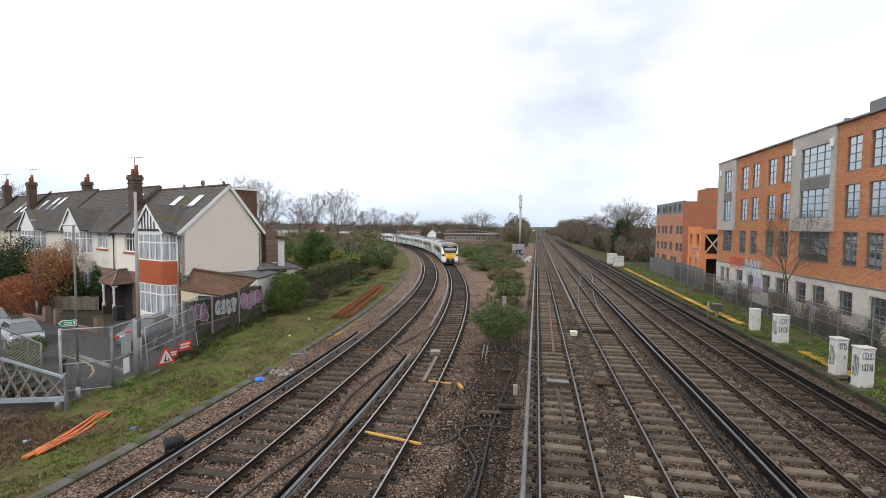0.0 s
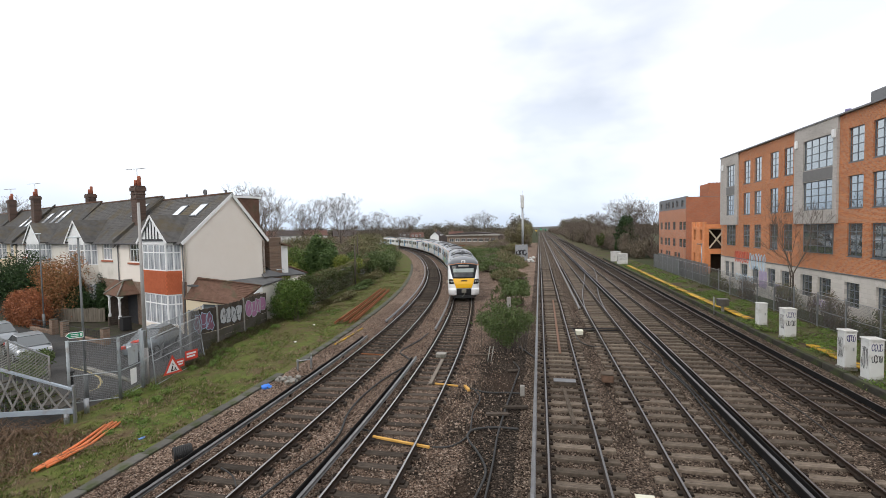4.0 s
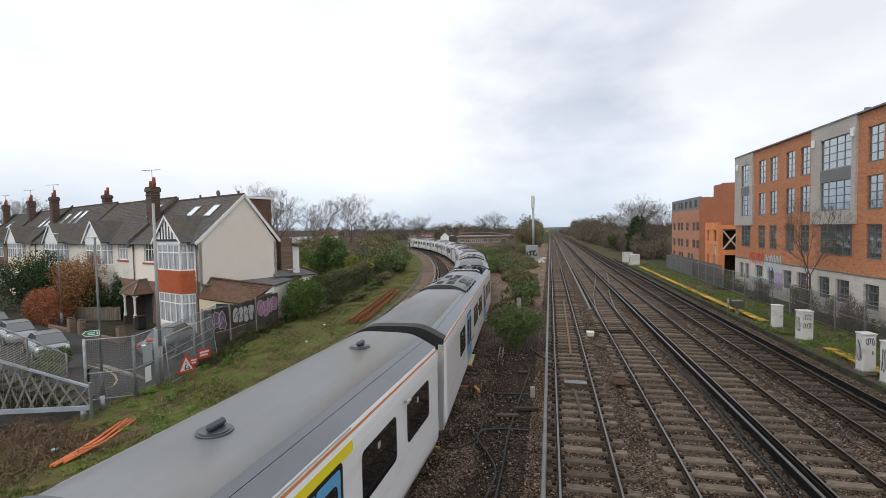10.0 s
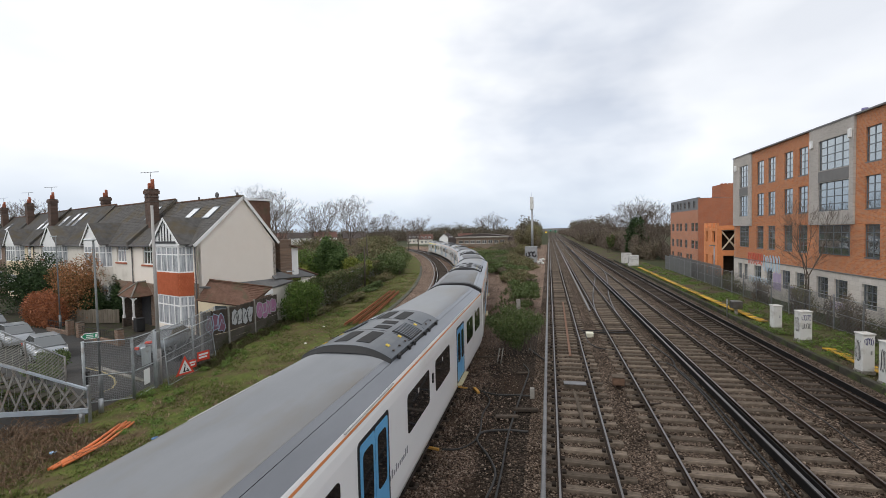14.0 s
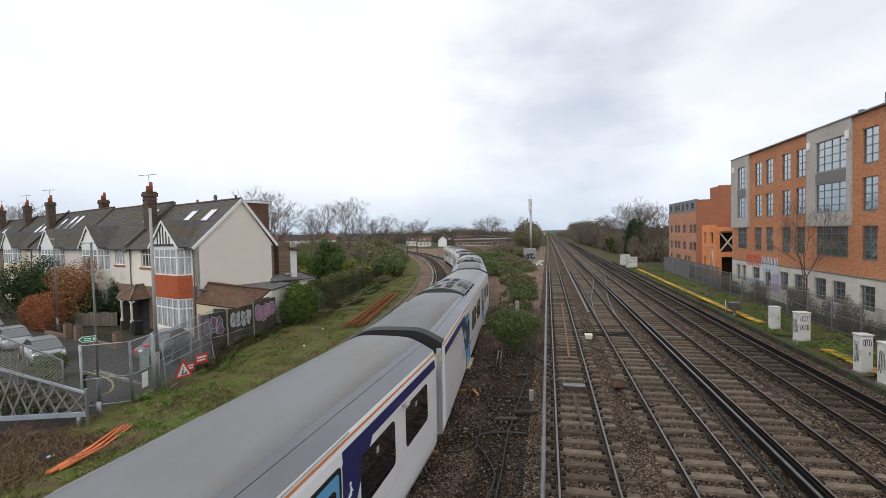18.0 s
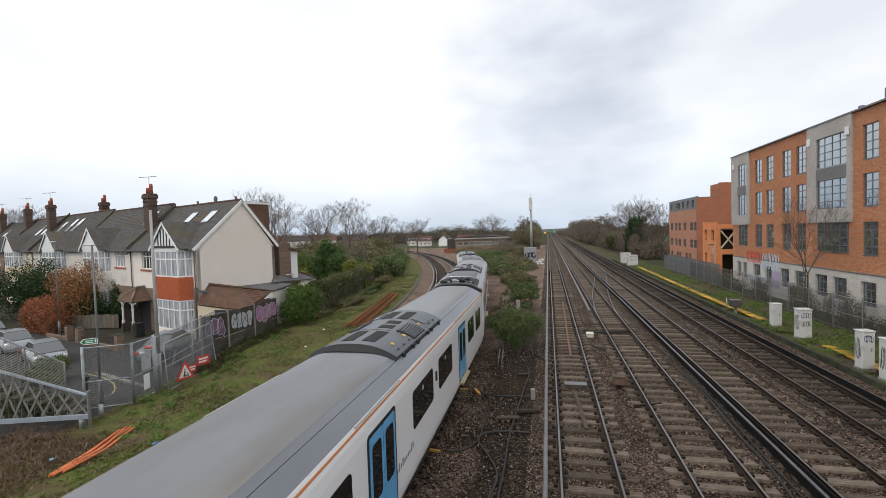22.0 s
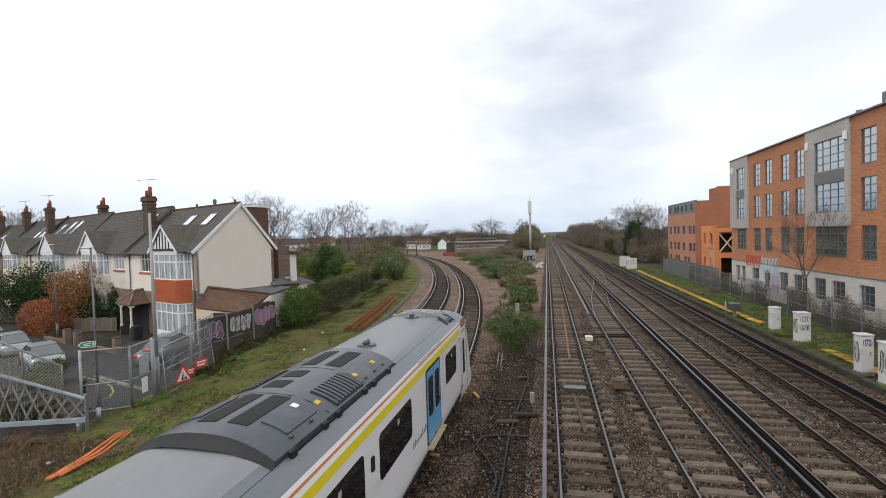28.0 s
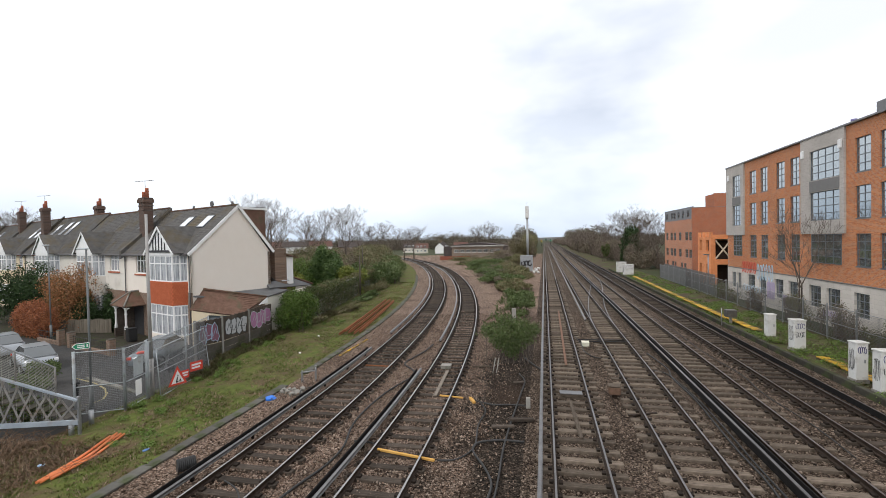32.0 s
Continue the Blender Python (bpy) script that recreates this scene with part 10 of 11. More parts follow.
def add_pod(car, y0, y1):
    """The air-conditioning cover: curved shell, mesh panels, fan grille, side brackets and placards."""
    xs = [-1.2 + 2.4 * i / 16 for i in range(17)]
    bm = bmesh.new()
    top = [(x, arch(x)) for x in xs]
    prof = top + [(1.2, 3.50), (-1.2, 3.50)]
    extrude_y(bm, prof, [y0, y0 + 0.12, y1 - 0.12, y1])
    pod = part("roof_cover", bm, T_POD, car, "dark slate curved air-conditioning cover", Matrix.Translation((0, 0, 0.03)) @ Matrix.Diagonal((0.88, 1, 1, 1)))

    def sheet(name, a, b, c, d, mat, lift=0.012, lab=""):
        bm = bmesh.new()
        n = 6
        ra = [(bm.verts.new((a + (b - a) * i / n, c, arch(a + (b - a) * i / n) + lift)), bm.verts.new((a + (b - a) * i / n, d, arch(a + (b - a) * i / n) + lift))) for i in range(n + 1)]
        rb = [(bm.verts.new((a + (b - a) * i / n, c, arch(a + (b - a) * i / n) - 0.02)), bm.verts.new((a + (b - a) * i / n, d, arch(a + (b - a) * i / n) - 0.02))) for i in range(n + 1)]
        for i in range(n):
            bm.faces.new((ra[i][0], ra[i + 1][0], ra[i + 1][1], ra[i][1]))
            bm.faces.new((ra[i][0], rb[i][0], rb[i + 1][0], ra[i + 1][0]))
            bm.faces.new((ra[i][1], ra[i + 1][1], rb[i + 1][1], rb[i][1]))
        for i in (0, n):
            q = (ra[i][0], ra[i][1], rb[i][1], rb[i][0])
            bm.faces.new(q)
        return part(name, bm, mat, pod, lab)

    ln = y1 - y0
    for s in (-1, 1):
        sheet("mesh_panel", s * 0.10, s * 0.46, y0 + 0.08 * ln, y0 + 0.32 * ln, T_GRILLE, 0.010, "black mesh panel")
        sheet("mesh_panel", s * 0.12, s * 0.48, y0 + 0.70 * ln, y0 + 0.93 * ln, T_GRILLE, 0.010, "black mesh panel")
        sheet("access_panel", s * 0.56, s * 1.02, y0 + 0.12 * ln, y0 + 0.30 * ln, T_POD, 0.02)
        for k in range(9):
            a = y0 + (0.405 + 0.026 * k) * ln
            sheet("grille_slat", s * 0.62, s * 1.14, a, a + 0.012 * ln, T_POD, 0.035)
        sheet("grille_backing", s * 0.6, s * 1.16, y0 + 0.40 * ln, y0 + 0.64 * ln, T_GRILLE, 0.014, "black slatted fan grille")
        for f in (0.08, 0.28, 0.38, 0.62, 0.72, 0.9):
            bm = bmesh.new()
            box(bm, s * 1.2 - 0.07, s * 1.2 + 0.07, y0 + f * ln - 0.08, y0 + f * ln + 0.08, 3.5, 3.66, 0.02)
            part("bracket", bm, M_BLACK, pod)
        bm = bmesh.new()
        box(bm, s * 1.215 - 0.015, s * 1.215 + 0.02, y0 + 0.1 * ln, y1 - 0.08 * ln, 3.47, 3.60, 0.0)
        part("drain_trough", bm, M_BLACK, pod, "black side trough")
        for f in (0.34, 0.66, 0.86):
            sheet("placard", s * 0.84, s * 0.93, y0 + f * ln, y0 + (f + 0.026) * ln, T_PLACARD, 0.018, "yellow warning placard")
    for c0, c1 in ((0.40, 0.48), (0.53, 0.61)):
        sheet("mesh_panel", -0.42, 0.02, y0 + c0 * ln, y0 + c1 * ln, T_GRILLE, 0.010, "small black mesh panel")
    sheet("round_mark", 0.62, 0.74, y0 + 0.26 * ln, y0 + 0.285 * ln, M_WHITE, 0.024, "small white marking")
    for f in (0.335, 0.655):
        sheet("panel_joint", -1.15, 1.15, y0 + f * ln, y0 + (f + 0.006) * ln, M_BLACK, 0.006, "dark joint across the cover")
    for f in (0.12, 0.24, 0.42, 0.5, 0.58, 0.7, 0.8, 0.9):
        for s in (-1, 1):
            bm = bmesh.new()
            box(bm, s * 1.08 - 0.03, s * 1.08 + 0.03, y0 + f * ln - 0.03, y0 + f * ln + 0.03, arch(1.08) - 0.02, arch(1.08) + 0.03, 0.008)
            part("latch", bm, T_STEEL, pod, "small metal latch")
    # sloping black end of the cover
    for y, s in ((y0, -1), (y1, 1)):
        bm = bmesh.new()
        a = [bm.verts.new((x, y + s * 0.002, arch(x) - 0.01)) for x in xs]
        b = [bm.verts.new((x * 1.02, y + s * 0.14, roof_z(x * 1.02) + 0.003)) for x in xs]
        for i in range(16):
            bm.faces.new((a[i], a[i + 1], b[i + 1], b[i]))
        part("end_skirt", bm, M_BLACK, pod, "black rubber end skirt")


ROOF = [(0.0, 3.80), (0.3, 3.797), (0.5, 3.789), (0.62, 3.777), (0.72, 3.756), (0.82, 3.722), (0.92, 3.676), (1.05, 3.608), (SHOULD, ZS)]


def roof_z(x):
    return float(np.interp(abs(x), [p[0] for p in ROOF], [p[1] for p in ROOF]))


def add_roof(car, y0, y1):
    """Softly crowned grey top with shoulders in a painted sky tint, each split by a seam."""
    bm = bmesh.new()
    top = [(-x, z) for x, z in ROOF[6:0:-1]] + ROOF[:7]
    rings = [[bm.verts.new((x, y, z)) for x, z in top] for y in (y0, y1)]
    for j in range(len(top) - 1):
        bm.faces.new((rings[0][j], rings[0][j + 1], rings[1][j + 1], rings[1][j])).smooth = True
    low = [[bm.verts.new((x, y, 3.6)) for x in (-0.92, 0.92)] for y in (y0, y1)]
    for k, fl in ((0, False), (1, True)):
        q = [low[k][0], low[k][1], *rings[k][::-1]]
        bm.faces.new(q if not fl else q[::-1])
    part("roof_top", bm, T_ROOF, car, "crowned grey roof")
    for s in (-1, 1):
        for (xa, za), (xb, zb) in (((0.922, 3.675), (1.046, 3.610)), ((1.054, 3.606), (SHOULD, ZS))):
            bm = bmesh.new()
            p = [(s * xa, za), (s * xb, zb), (s * (xb - 0.03), zb - 0.05), (s * (xa - 0.03), za - 0.05)]
            extrude_y(bm, p, [y0, y1])
            bmesh.ops.recalc_face_normals(bm, faces=bm.faces)
            part("roof_shoulder", bm, T_SHOULDER, car, "sloping grey roof edge with a painted sky tint")


def ribbed(bm, x, y, z0, z1, r=0.09, tilt=(0, 0)):
    """A ribbed insulator."""
    n = 6
    for i in range(n):
        za, zb = z0 + (z1 - z0) * i / n, z0 + (z1 - z0) * (i + 0.45) / n
        tube(bm, [(x + tilt[0] * (za - z0), y + tilt[1] * (za - z0), za), (x + tilt[0] * (zb - z0), y + tilt[1] * (zb - z0), zb)], r, 12)
    tube(bm, [(x, y, z0), (x + tilt[0] * (z1 - z0), y + tilt[1] * (z1 - z0), z1)], r * 0.62, 10)


def add_well(car, y0, y1, d):
    """The sunken roof well with the folded pantograph. d: positive where its hinge end is at y1, times the scale of its length."""
    bm = bmesh.new()
    box(bm, -1.12, 1.12, y0, y1, 3.28, 3.34)
    part("well_floor", bm, T_WELL, car, "dirty wet well floor")
    for s in (-1, 1):
        bm = bmesh.new()
        p = [(s * 1.12, 3.30), (s * SHOULD, 3.30), (s * SHOULD, ZS), (s * 1.16, ZS + 0.14), (s * 1.12, ZS + 0.14)]
        extrude_y(bm, p, [y0, y1])
        part("well_side", bm, T_SHOULDER, car, "grey well edge with a painted sky tint")
    for y in (y0 - 0.0, y1):
        bm = bmesh.new()
        w = y + (0.14 if y == y0 else -0.14)
        prof_hi = [(-1.2, 3.3), (1.2, 3.3), (1.12, 3.55), (CREASE, 3.74), (-CREASE, 3.74), (-1.12, 3.55)]
        extrude_y(bm, prof_hi, sorted((y, w)))
        part("well_end", bm, T_SHOULDER, car, "grey rim at the end of the well with a painted sky tint")
    c = (y0 + y1) / 2
    pg = bmesh.new()
    for x in (-0.32, 0.32):
        tube(pg, [(x, c - 1.7 * d, 3.74), (x * 0.55, c + 1.0 * d, 3.84)], 0.035, 8)
    tube(pg, [(0.05, c + 1.1 * d, 3.72), (0.05, c - 1.2 * d, 3.66)], 0.065, 8)
    box(pg, -0.5, 0.5, c - 0.9, c - 0.78, 3.60, 3.68, 0.01)
    box(pg, -0.5, 0.5, c + 0.75, c + 0.9, 3.60, 3.70, 0.01)
    for x in (-0.45, 0.45):
        box(pg, x - 0.03, x + 0.03, c - 0.9, c + 0.9, 3.60, 3.67, 0.01)
    box(pg, 0.12, 0.42, c - 0.5, c - 0.15, 3.62, 3.80, 0.02)
    tube(pg, [(-0.6, c - 1.55 * d, 3.70), (0.6, c - 1.55 * d, 3.70)], 0.07, 8)
    tube(pg, [(-0.62, c - 1.72 * d, 3.60), (0.62, c - 1.72 * d, 3.60)], 0.085, 10)
    for x in (-0.5, -0.16, 0.16, 0.5):
        tube(pg, [(x, c - 1.72 * d, 3.60), (x, c - 1.86 * d, 3.84)], 0.022, 6)
        tube(pg, [(x, c - 1.55 * d, 3.62), (x * 0.6, c - 0.3 * d, 3.72)], 0.018, 5)
    for x in (-0.72, 0.72):
        tube(pg, [(x, c - 0.9 * d, 3.40), (x * 0.8, c + 0.9 * d, 3.44)], 0.03, 6)
    tube(pg, [(0.3, c + 0.9 * d, 3.46), (0.62, c + 0.55 * d, 3.40), (0.9, c + 0.9 * d, 3.37)], 0.015, 5)
    tube(pg, [(-0.3, c + 1.4 * d, 3.6), (-0.7, c + 1.1 * d, 3.42), (-0.9, c + 0.2 * d, 3.38)], 0.02, 5)
    panto = part("pantograph", pg, T_PANTO, car, "folded black pantograph")
    for y, s in ((y0, 1),) if d < 0 else ((y1, -1),):
        bm = bmesh.new()
        tube(bm, [(-1.24, y + s * 0.16, 3.46), (-1.1, y + s * 0.16, 3.60), (-0.84, y + s * 0.16, 3.77), (0.84, y + s * 0.16, 3.77), (1.1, y + s * 0.16, 3.60), (1.24, y + s * 0.16, 3.46)], 0.04, 8)
        part("well_hoop", bm, T_SHOULDER, car, "grey hoop over the end of the well")
    for yy in (1.72, 1.98):
        bm = bmesh.new()
        pts = [(-0.95, c - yy * d, 3.62), (-0.86, c - yy * d, 3.76), (-0.62, c - yy * d, 3.86), (0.62, c - yy * d, 3.86), (0.86, c - yy * d, 3.76), (0.95, c - yy * d, 3.60)]
        tube(bm, pts, 0.025, 8)
        part("contact_horn", bm, T_CHROME, panto, "curved bright contact strip")
    for x, y in ((-0.62, c - 1.35 * d), (0.62, c - 1.35 * d), (0.0, c + 1.25 * d)):
        bm = bmesh.new()
        ribbed(bm, x, y, 3.34, 3.62, 0.11)
        part("insulator", bm, T_INSUL, panto, "ribbed grey insulator")["kind"] = "stuff"
    for x, y, h, r in ((0.05, c + 1.75 * d, 0.62, 0.19), (-0.35, c + 1.95 * d, 0.5, 0.14), (0.62, c + 1.6 * d, 0.56, 0.16), (-0.68, c + 2.0 * d, 0.5, 0.13), (0.85, c + 0.4 * d, 0.5, 0.12), (-0.85, c + 1.1 * d, 0.42, 0.12), (0.35, c + 2.1 * d, 0.4, 0.14)):
        bm = bmesh.new()
        ribbed(bm, x, y, 3.34, 3.34 + h, r)
        part("insulator", bm, T_INSUL if r > 0.17 else M_BLACK, car, "ribbed insulator in the roof well")["kind"] = "stuff"
    bm = bmesh.new()
    for k in range(4):
        box(bm, -0.75 + 0.32 * k, -0.55 + 0.32 * k, c + 2.0 * d - 0.16, c + 2.0 * d + 0.16, 3.36, 3.60 + 0.05 * (k % 2), 0.02)
        tube(bm, [(-0.65 + 0.32 * k, c + 2.0 * d, 3.58), (-0.4 + 0.3 * k, c + 1.5 * d, 3.66), (-0.2 + 0.2 * k, c + 1.0 * d, 3.5)], 0.02, 6)
    part("switchgear", bm, M_BLACK, car, "black electrical switchgear")


def add_side(car, s, doors, wide, ends, stripe):
    """Windows, doors and lines on one side (s = -1 or 1)."""
    flip = FLIP if s < 0 else Matrix()

    def put(nm, mesh, y, parent=car, lab=""):
        ob = share(nm, TM[mesh], parent, flip @ Matrix.Translation((0, y, 0)) if parent is car else Matrix())
        if lab:
            ob["label"] = lab
        return ob

    for y in wide:
        share("window_label", TM["window_label"], put("window", "wide_window", y))
    for y in ends:
        share("window_label", TM["window_label"], put("window", "end_window", y))
    for y in doors:
        f = put("door", "door_frame", y, car, "light blue sliding double door with dark glass")
        for a, b in (("leaf_a", "pane_a"), ("leaf_b", "pane_b")):
            put("door_leaf", a, y, f, "light blue door leaf")
            put("door_pane", b, y, f)
        put("door_step", "step", y, car, "worn yellowish door step")
    put("side_display", "side_display", 0.0)
    put("side_camera", "side_camera", -8.0 if s < 0 else 8.0, car, "small silver camera on the side")
    y0, y1 = -HALF + 0.1, HALF - 0.1
    if stripe in ("first", "last"):
        y0, y1 = (-HALF + 0.1, 9.3)
    bm = bmesh.new()
    extrude_y(bm, [(s * 1.362, 3.375), (s * 1.372, 3.34), (s * 1.366, 3.32), (s * 1.352, 3.36)], [y0, y1])
    part("orange_line", bm, T_ORANGE, car, "thin orange line under the roof")
    if stripe in ("first", "last"):
        bm = bmesh.new()
        extrude_y(bm, [(s * 1.389, 3.24), (s * 1.404, 3.07), (s * 1.395, 3.06), (s * 1.378, 3.24)], [-5.6, 8.2])
        part("yellow_band", bm, T_BAND, car, "yellow first-class band above the windows")
    if stripe in ("navy_front", "navy_rear"):
        k = 1 if stripe == "navy_front" else -1
        bm = bmesh.new()
        extrude_y(bm, [(s * 1.389, 3.24), (s * 1.404, 3.02), (s * 1.395, 3.01), (s * 1.378, 3.24)], sorted((k * 5.3, k * 10.5)))
        part("navy_band", bm, T_NAVY, car, "navy band above the accessible end")
        bm = bmesh.new()
        pts = [(5.27, 3.06), (6.45, 3.06), (6.28, 2.86), (6.0, 2.62), (5.42, 1.80), (5.27, 1.74)]
        va = [bm.verts.new((s * 1.4045, k * y, z)) for y, z in pts]
        vb = [bm.verts.new((s * 1.39, k * y, z)) for y, z in pts]
        bm.faces.new(va)
        for i in range(6):
            bm.faces.new((va[i], va[(i + 1) % 6], vb[(i + 1) % 6], vb[i]))
        bmesh.ops.recalc_face_normals(bm, faces=bm.faces)
        part("navy_sweep", bm, T_NAVY, car, "navy sweep with a white wheelchair sign beside the door")
        bm = bmesh.new()
        tube(bm, [(s * 1.40, k * 5.52, 2.62), (s * 1.409, k * 5.52, 2.62)], 0.035, 10)
        tube(bm, [(s * 1.408, k * 5.52, 2.58), (s * 1.408, k * 5.52, 2.44), (s * 1.408, k * 5.44, 2.44), (s * 1.408, k * 5.40, 2.33)], 0.016, 5)
        tube(bm, [(s * 1.408, k * (5.55 + 0.10 * math.cos(radians(a))), 2.40 + 0.10 * math.sin(radians(a))) for a in range(70, 340, 30)], 0.014, 5)
        part("wheelchair_sign", bm, M_WHITE, car, "white wheelchair sign")
    bm = bmesh.new()
    for i in range(10):
        rounded(bm, s, 2.45 + i * 0.13, 2.53 + i * 0.13, 1.56, 1.66 + (0.07 if i in (0, 1, 6, 8) else 0.0), 0.01, 1.39, 1.403)
    part("lettering", bm, T_LETTER, car, "small dark lettering bars under the windows")["kind"] = "stuff"
    # rain strip
    for ya in (-5.6, 3.2):
        bm = bmesh.new()
        extrude_y(bm, [(s * 1.35, 3.41), (s * 1.375, 3.42), (s * 1.37, 3.44), (s * 1.345, 3.44)], [ya, ya + 2.4])
        part("rain_strip", bm, T_LIGHTGREY, car, "light grey rain strip over the doors")


NOSE_Z = [0.40, 0.7, 1.0, 1.5, 1.9, 2.5, 3.0, 3.2, 3.42, 3.6, 3.72, 3.785]
NOSE_W = [1.27, 1.36, 1.392, 1.402, 1.402, 1.402, 1.398, 1.388, 1.335, 1.14, 0.98, 0.80]
NOSE_F = [11.02, 11.12, 11.17, 11.17, 11.09, 10.84, 10.60, 10.48, 10.23, 9.90, 9.50, 9.0]


def nose_pt(x, z, off=0.0):
    """A point of the curved cab front at x and z, moved outwards by off."""
    def at(x, z):
        w, yf = float(np.interp(z, NOSE_Z, NOSE_W)), float(np.interp(z, NOSE_Z, NOSE_F))
        u = min(1.0, abs(x) / w)
        y = 8.4 + (yf - 8.4) * max(0.0, 1 - u ** 9.0) ** 0.15 - 0.22 * u * u * (u < 0.999)
        taper = 0.05 * max(0.0, min(1.0, (z - 1.3) / 1.8)) * max(0.0, (y - 8.9) / 1.9) ** 1.5
        return Vector((x * (1 - taper), y, z))
    p = at(x, z)
    if off:
        e = 0.02 if x <= 0 else -0.02
        n = (at(x + e, z) - p).cross(at(x, z + 0.02) - p).normalized()
        if n.y < 0:
            n = -n
        p = p + n * off
    return p


def crown_of(u):
    """How far the line over the windscreen rises towards its middle."""
    return 0.17 * (1 - min(1.0, abs(u)) ** 2.2)


def nose_patch(name, parent, z0, z1, left, right, material, off, label="", nz=14, nx=26, crown=0.0):
    """A panel that follows the cab front between z0 and z1; left and right give its edges at each height."""
    bm = bmesh.new()
    rows = []
    for i in range(nz + 1):
        z = z0 + (z1 - z0) * i / nz
        rows.append([bm.verts.new(nose_pt(left(z) + (right(z) - left(z)) * k / nx, z + crown * crown_of(2 * k / nx - 1) * i / nz, off)) for k in range(nx + 1)])
    for a, b in zip(rows, rows[1:]):
        for k in range(nx):
            bm.faces.new((a[k], a[k + 1], b[k + 1], b[k])).smooth = True
    rim = rows[0] + [r[-1] for r in rows[1:]] + rows[-1][-2::-1] + [r[0] for r in rows[-2:0:-1]]
    back = [bm.verts.new(nose_pt(v.co.x, min(v.co.z, 3.78), -0.004)) for v in rim]
    for k in range(len(rim)):
        q = (k + 1) % len(rim)
        bm.faces.new((rim[q], rim[k], back[k], back[q]))
    bmesh.ops.recalc_face_normals(bm, faces=bm.faces)
    return part(name, bm, material, parent, label)


def add_nose(car):
    """The cab: curved shell with windscreen, yellow panel, lamps, coupler and roof fairing."""
    for nm, z0, z1, nz, mat, lab in (("cab_shell", 0.40, 3.18, 40, T_WHITE, "white curved cab shell"), ("cab_roof", 3.18, 3.785, 14, T_DOME, "dark domed cab roof with reflected sky put into its blue-grey")):
        bm = bmesh.new()
        rows = []
        for i in range(nz + 1):
            z = z0 + (z1 - z0) * i / nz
            w = float(np.interp(z, NOSE_Z, NOSE_W))
            row = []
            for k in range(57):
                u = math.sin(-math.pi / 2 + math.pi * k / 56)
                row.append(bm.verts.new(nose_pt(w * u, z) if 0 < k < 56 else Vector((w * u, 8.4, z))))
            rows.append(row)
        for a, b in zip(rows, rows[1:]):
            for k in range(56):
                bm.faces.new((a[k], a[k + 1], b[k + 1], b[k])).smooth = True
        bmesh.ops.recalc_face_normals(bm, faces=bm.faces)
        part(nm, bm, mat, car, lab)
    sc = lambda z: 0.97 + 0.29 * (z - 2.01) / 1.16
    scr = nose_patch("windscreen", car, 2.01, 3.17, lambda z: -sc(z), sc, T_SCREEN, 0.012, "large dark windscreen", 20, 34, 1.0)
    ye = lambda z: 0.66 + 0.31 * (z - 1.12) / 0.885
    nose_patch("front_panel", car, 1.12, 2.005, lambda z: -ye(z), ye, T_YELLOW, 0.014, "yellow warning panel under the windscreen")
    # no hollow here: the recess's darkness is a black patch on the shell
    nose_patch("recess_patch", car, 0.42, 1.095, lambda z: -0.64, lambda z: 0.64, M_BLACK, 0.008, "flat black patch for the dark recess round the coupler")
    for s in (-1, 1):
        inn = lambda z: s * (ye(z) + 0.03)
        out = lambda z: s * (1.30 - 0.16 * max(0.0, (1.62 - z) / 0.16))
        hg = nose_patch("headlight_glass", car, 1.50, 1.94, (lambda z: s * (1.30 - 0.5 * max(0.0, (1.60 - z)))) if s < 0 else inn, inn if s < 0 else (lambda z: s * (1.30 - 0.5 * max(0.0, (1.60 - z)))), T_SCREEN, 0.014, "dark headlight cover", 10, 14)
        for dx, rr in ((1.02, 0.085), (1.19, 0.065)):
            p, q = nose_pt(s * dx, 1.73, 0.010), nose_pt(s * dx, 1.73, 0.03)
            bm = bmesh.new()
            tube(bm, [p, q], rr, 14)
            part("headlight", bm, T_LENS, hg, "round headlight lens")
        bm = bmesh.new()
        rows = [[bm.verts.new(nose_pt(s * (0.66 + 0.66 * k / 8), 0.44 + 0.66 * i / 8, 0.11 if 0 < k < 8 and 0 < i < 8 else 0.0)) for k in range(9)] for i in range(9)]
        for a, b in zip(rows, rows[1:]):
            for k in range(8):
                bm.faces.new((a[k], a[k + 1], b[k + 1], b[k])).smooth = True
        bmesh.ops.recalc_face_normals(bm, faces=bm.faces)
        part("bumper", bm, T_WHITE, car, "white lower corner fairing")
    # screen fittings
    nose_patch("blind", scr, 2.52, 2.90, lambda z: -0.93, lambda z: 0.93, T_BLIND, 0.018, "pale blind behind the windscreen", 4, 24)
    nose_patch("lower_screen", scr, 2.08, 2.50, lambda z: -0.90, lambda z: 0.90, T_CABGREY, 0.016, "mottled patch on the glass with painted cab gloom and reflections", 6, 24)
    nose_patch("destination_display", scr, 3.06, 3.20, lambda z: -0.48, lambda z: 0.48, plain("dim_display", (0.24, 0.235, 0.215), 0.4), 0.034, "dim destination display", 4, 12)
    bm = bmesh.new()
    tube(bm, [nose_pt(0.12, 1.98, 0.04), nose_pt(0.36, 2.3, 0.05), nose_pt(0.62, 2.72, 0.04)], 0.014, 6)
    tube(bm, [nose_pt(0.5, 2.55, 0.05), nose_pt(0.28, 2.1, 0.05)], 0.012, 6)
    part("wiper", bm, M_BLACK, scr, "black windscreen wiper")
    bm = bmesh.new()
    w = float(np.interp(3.19, NOSE_Z, NOSE_W))
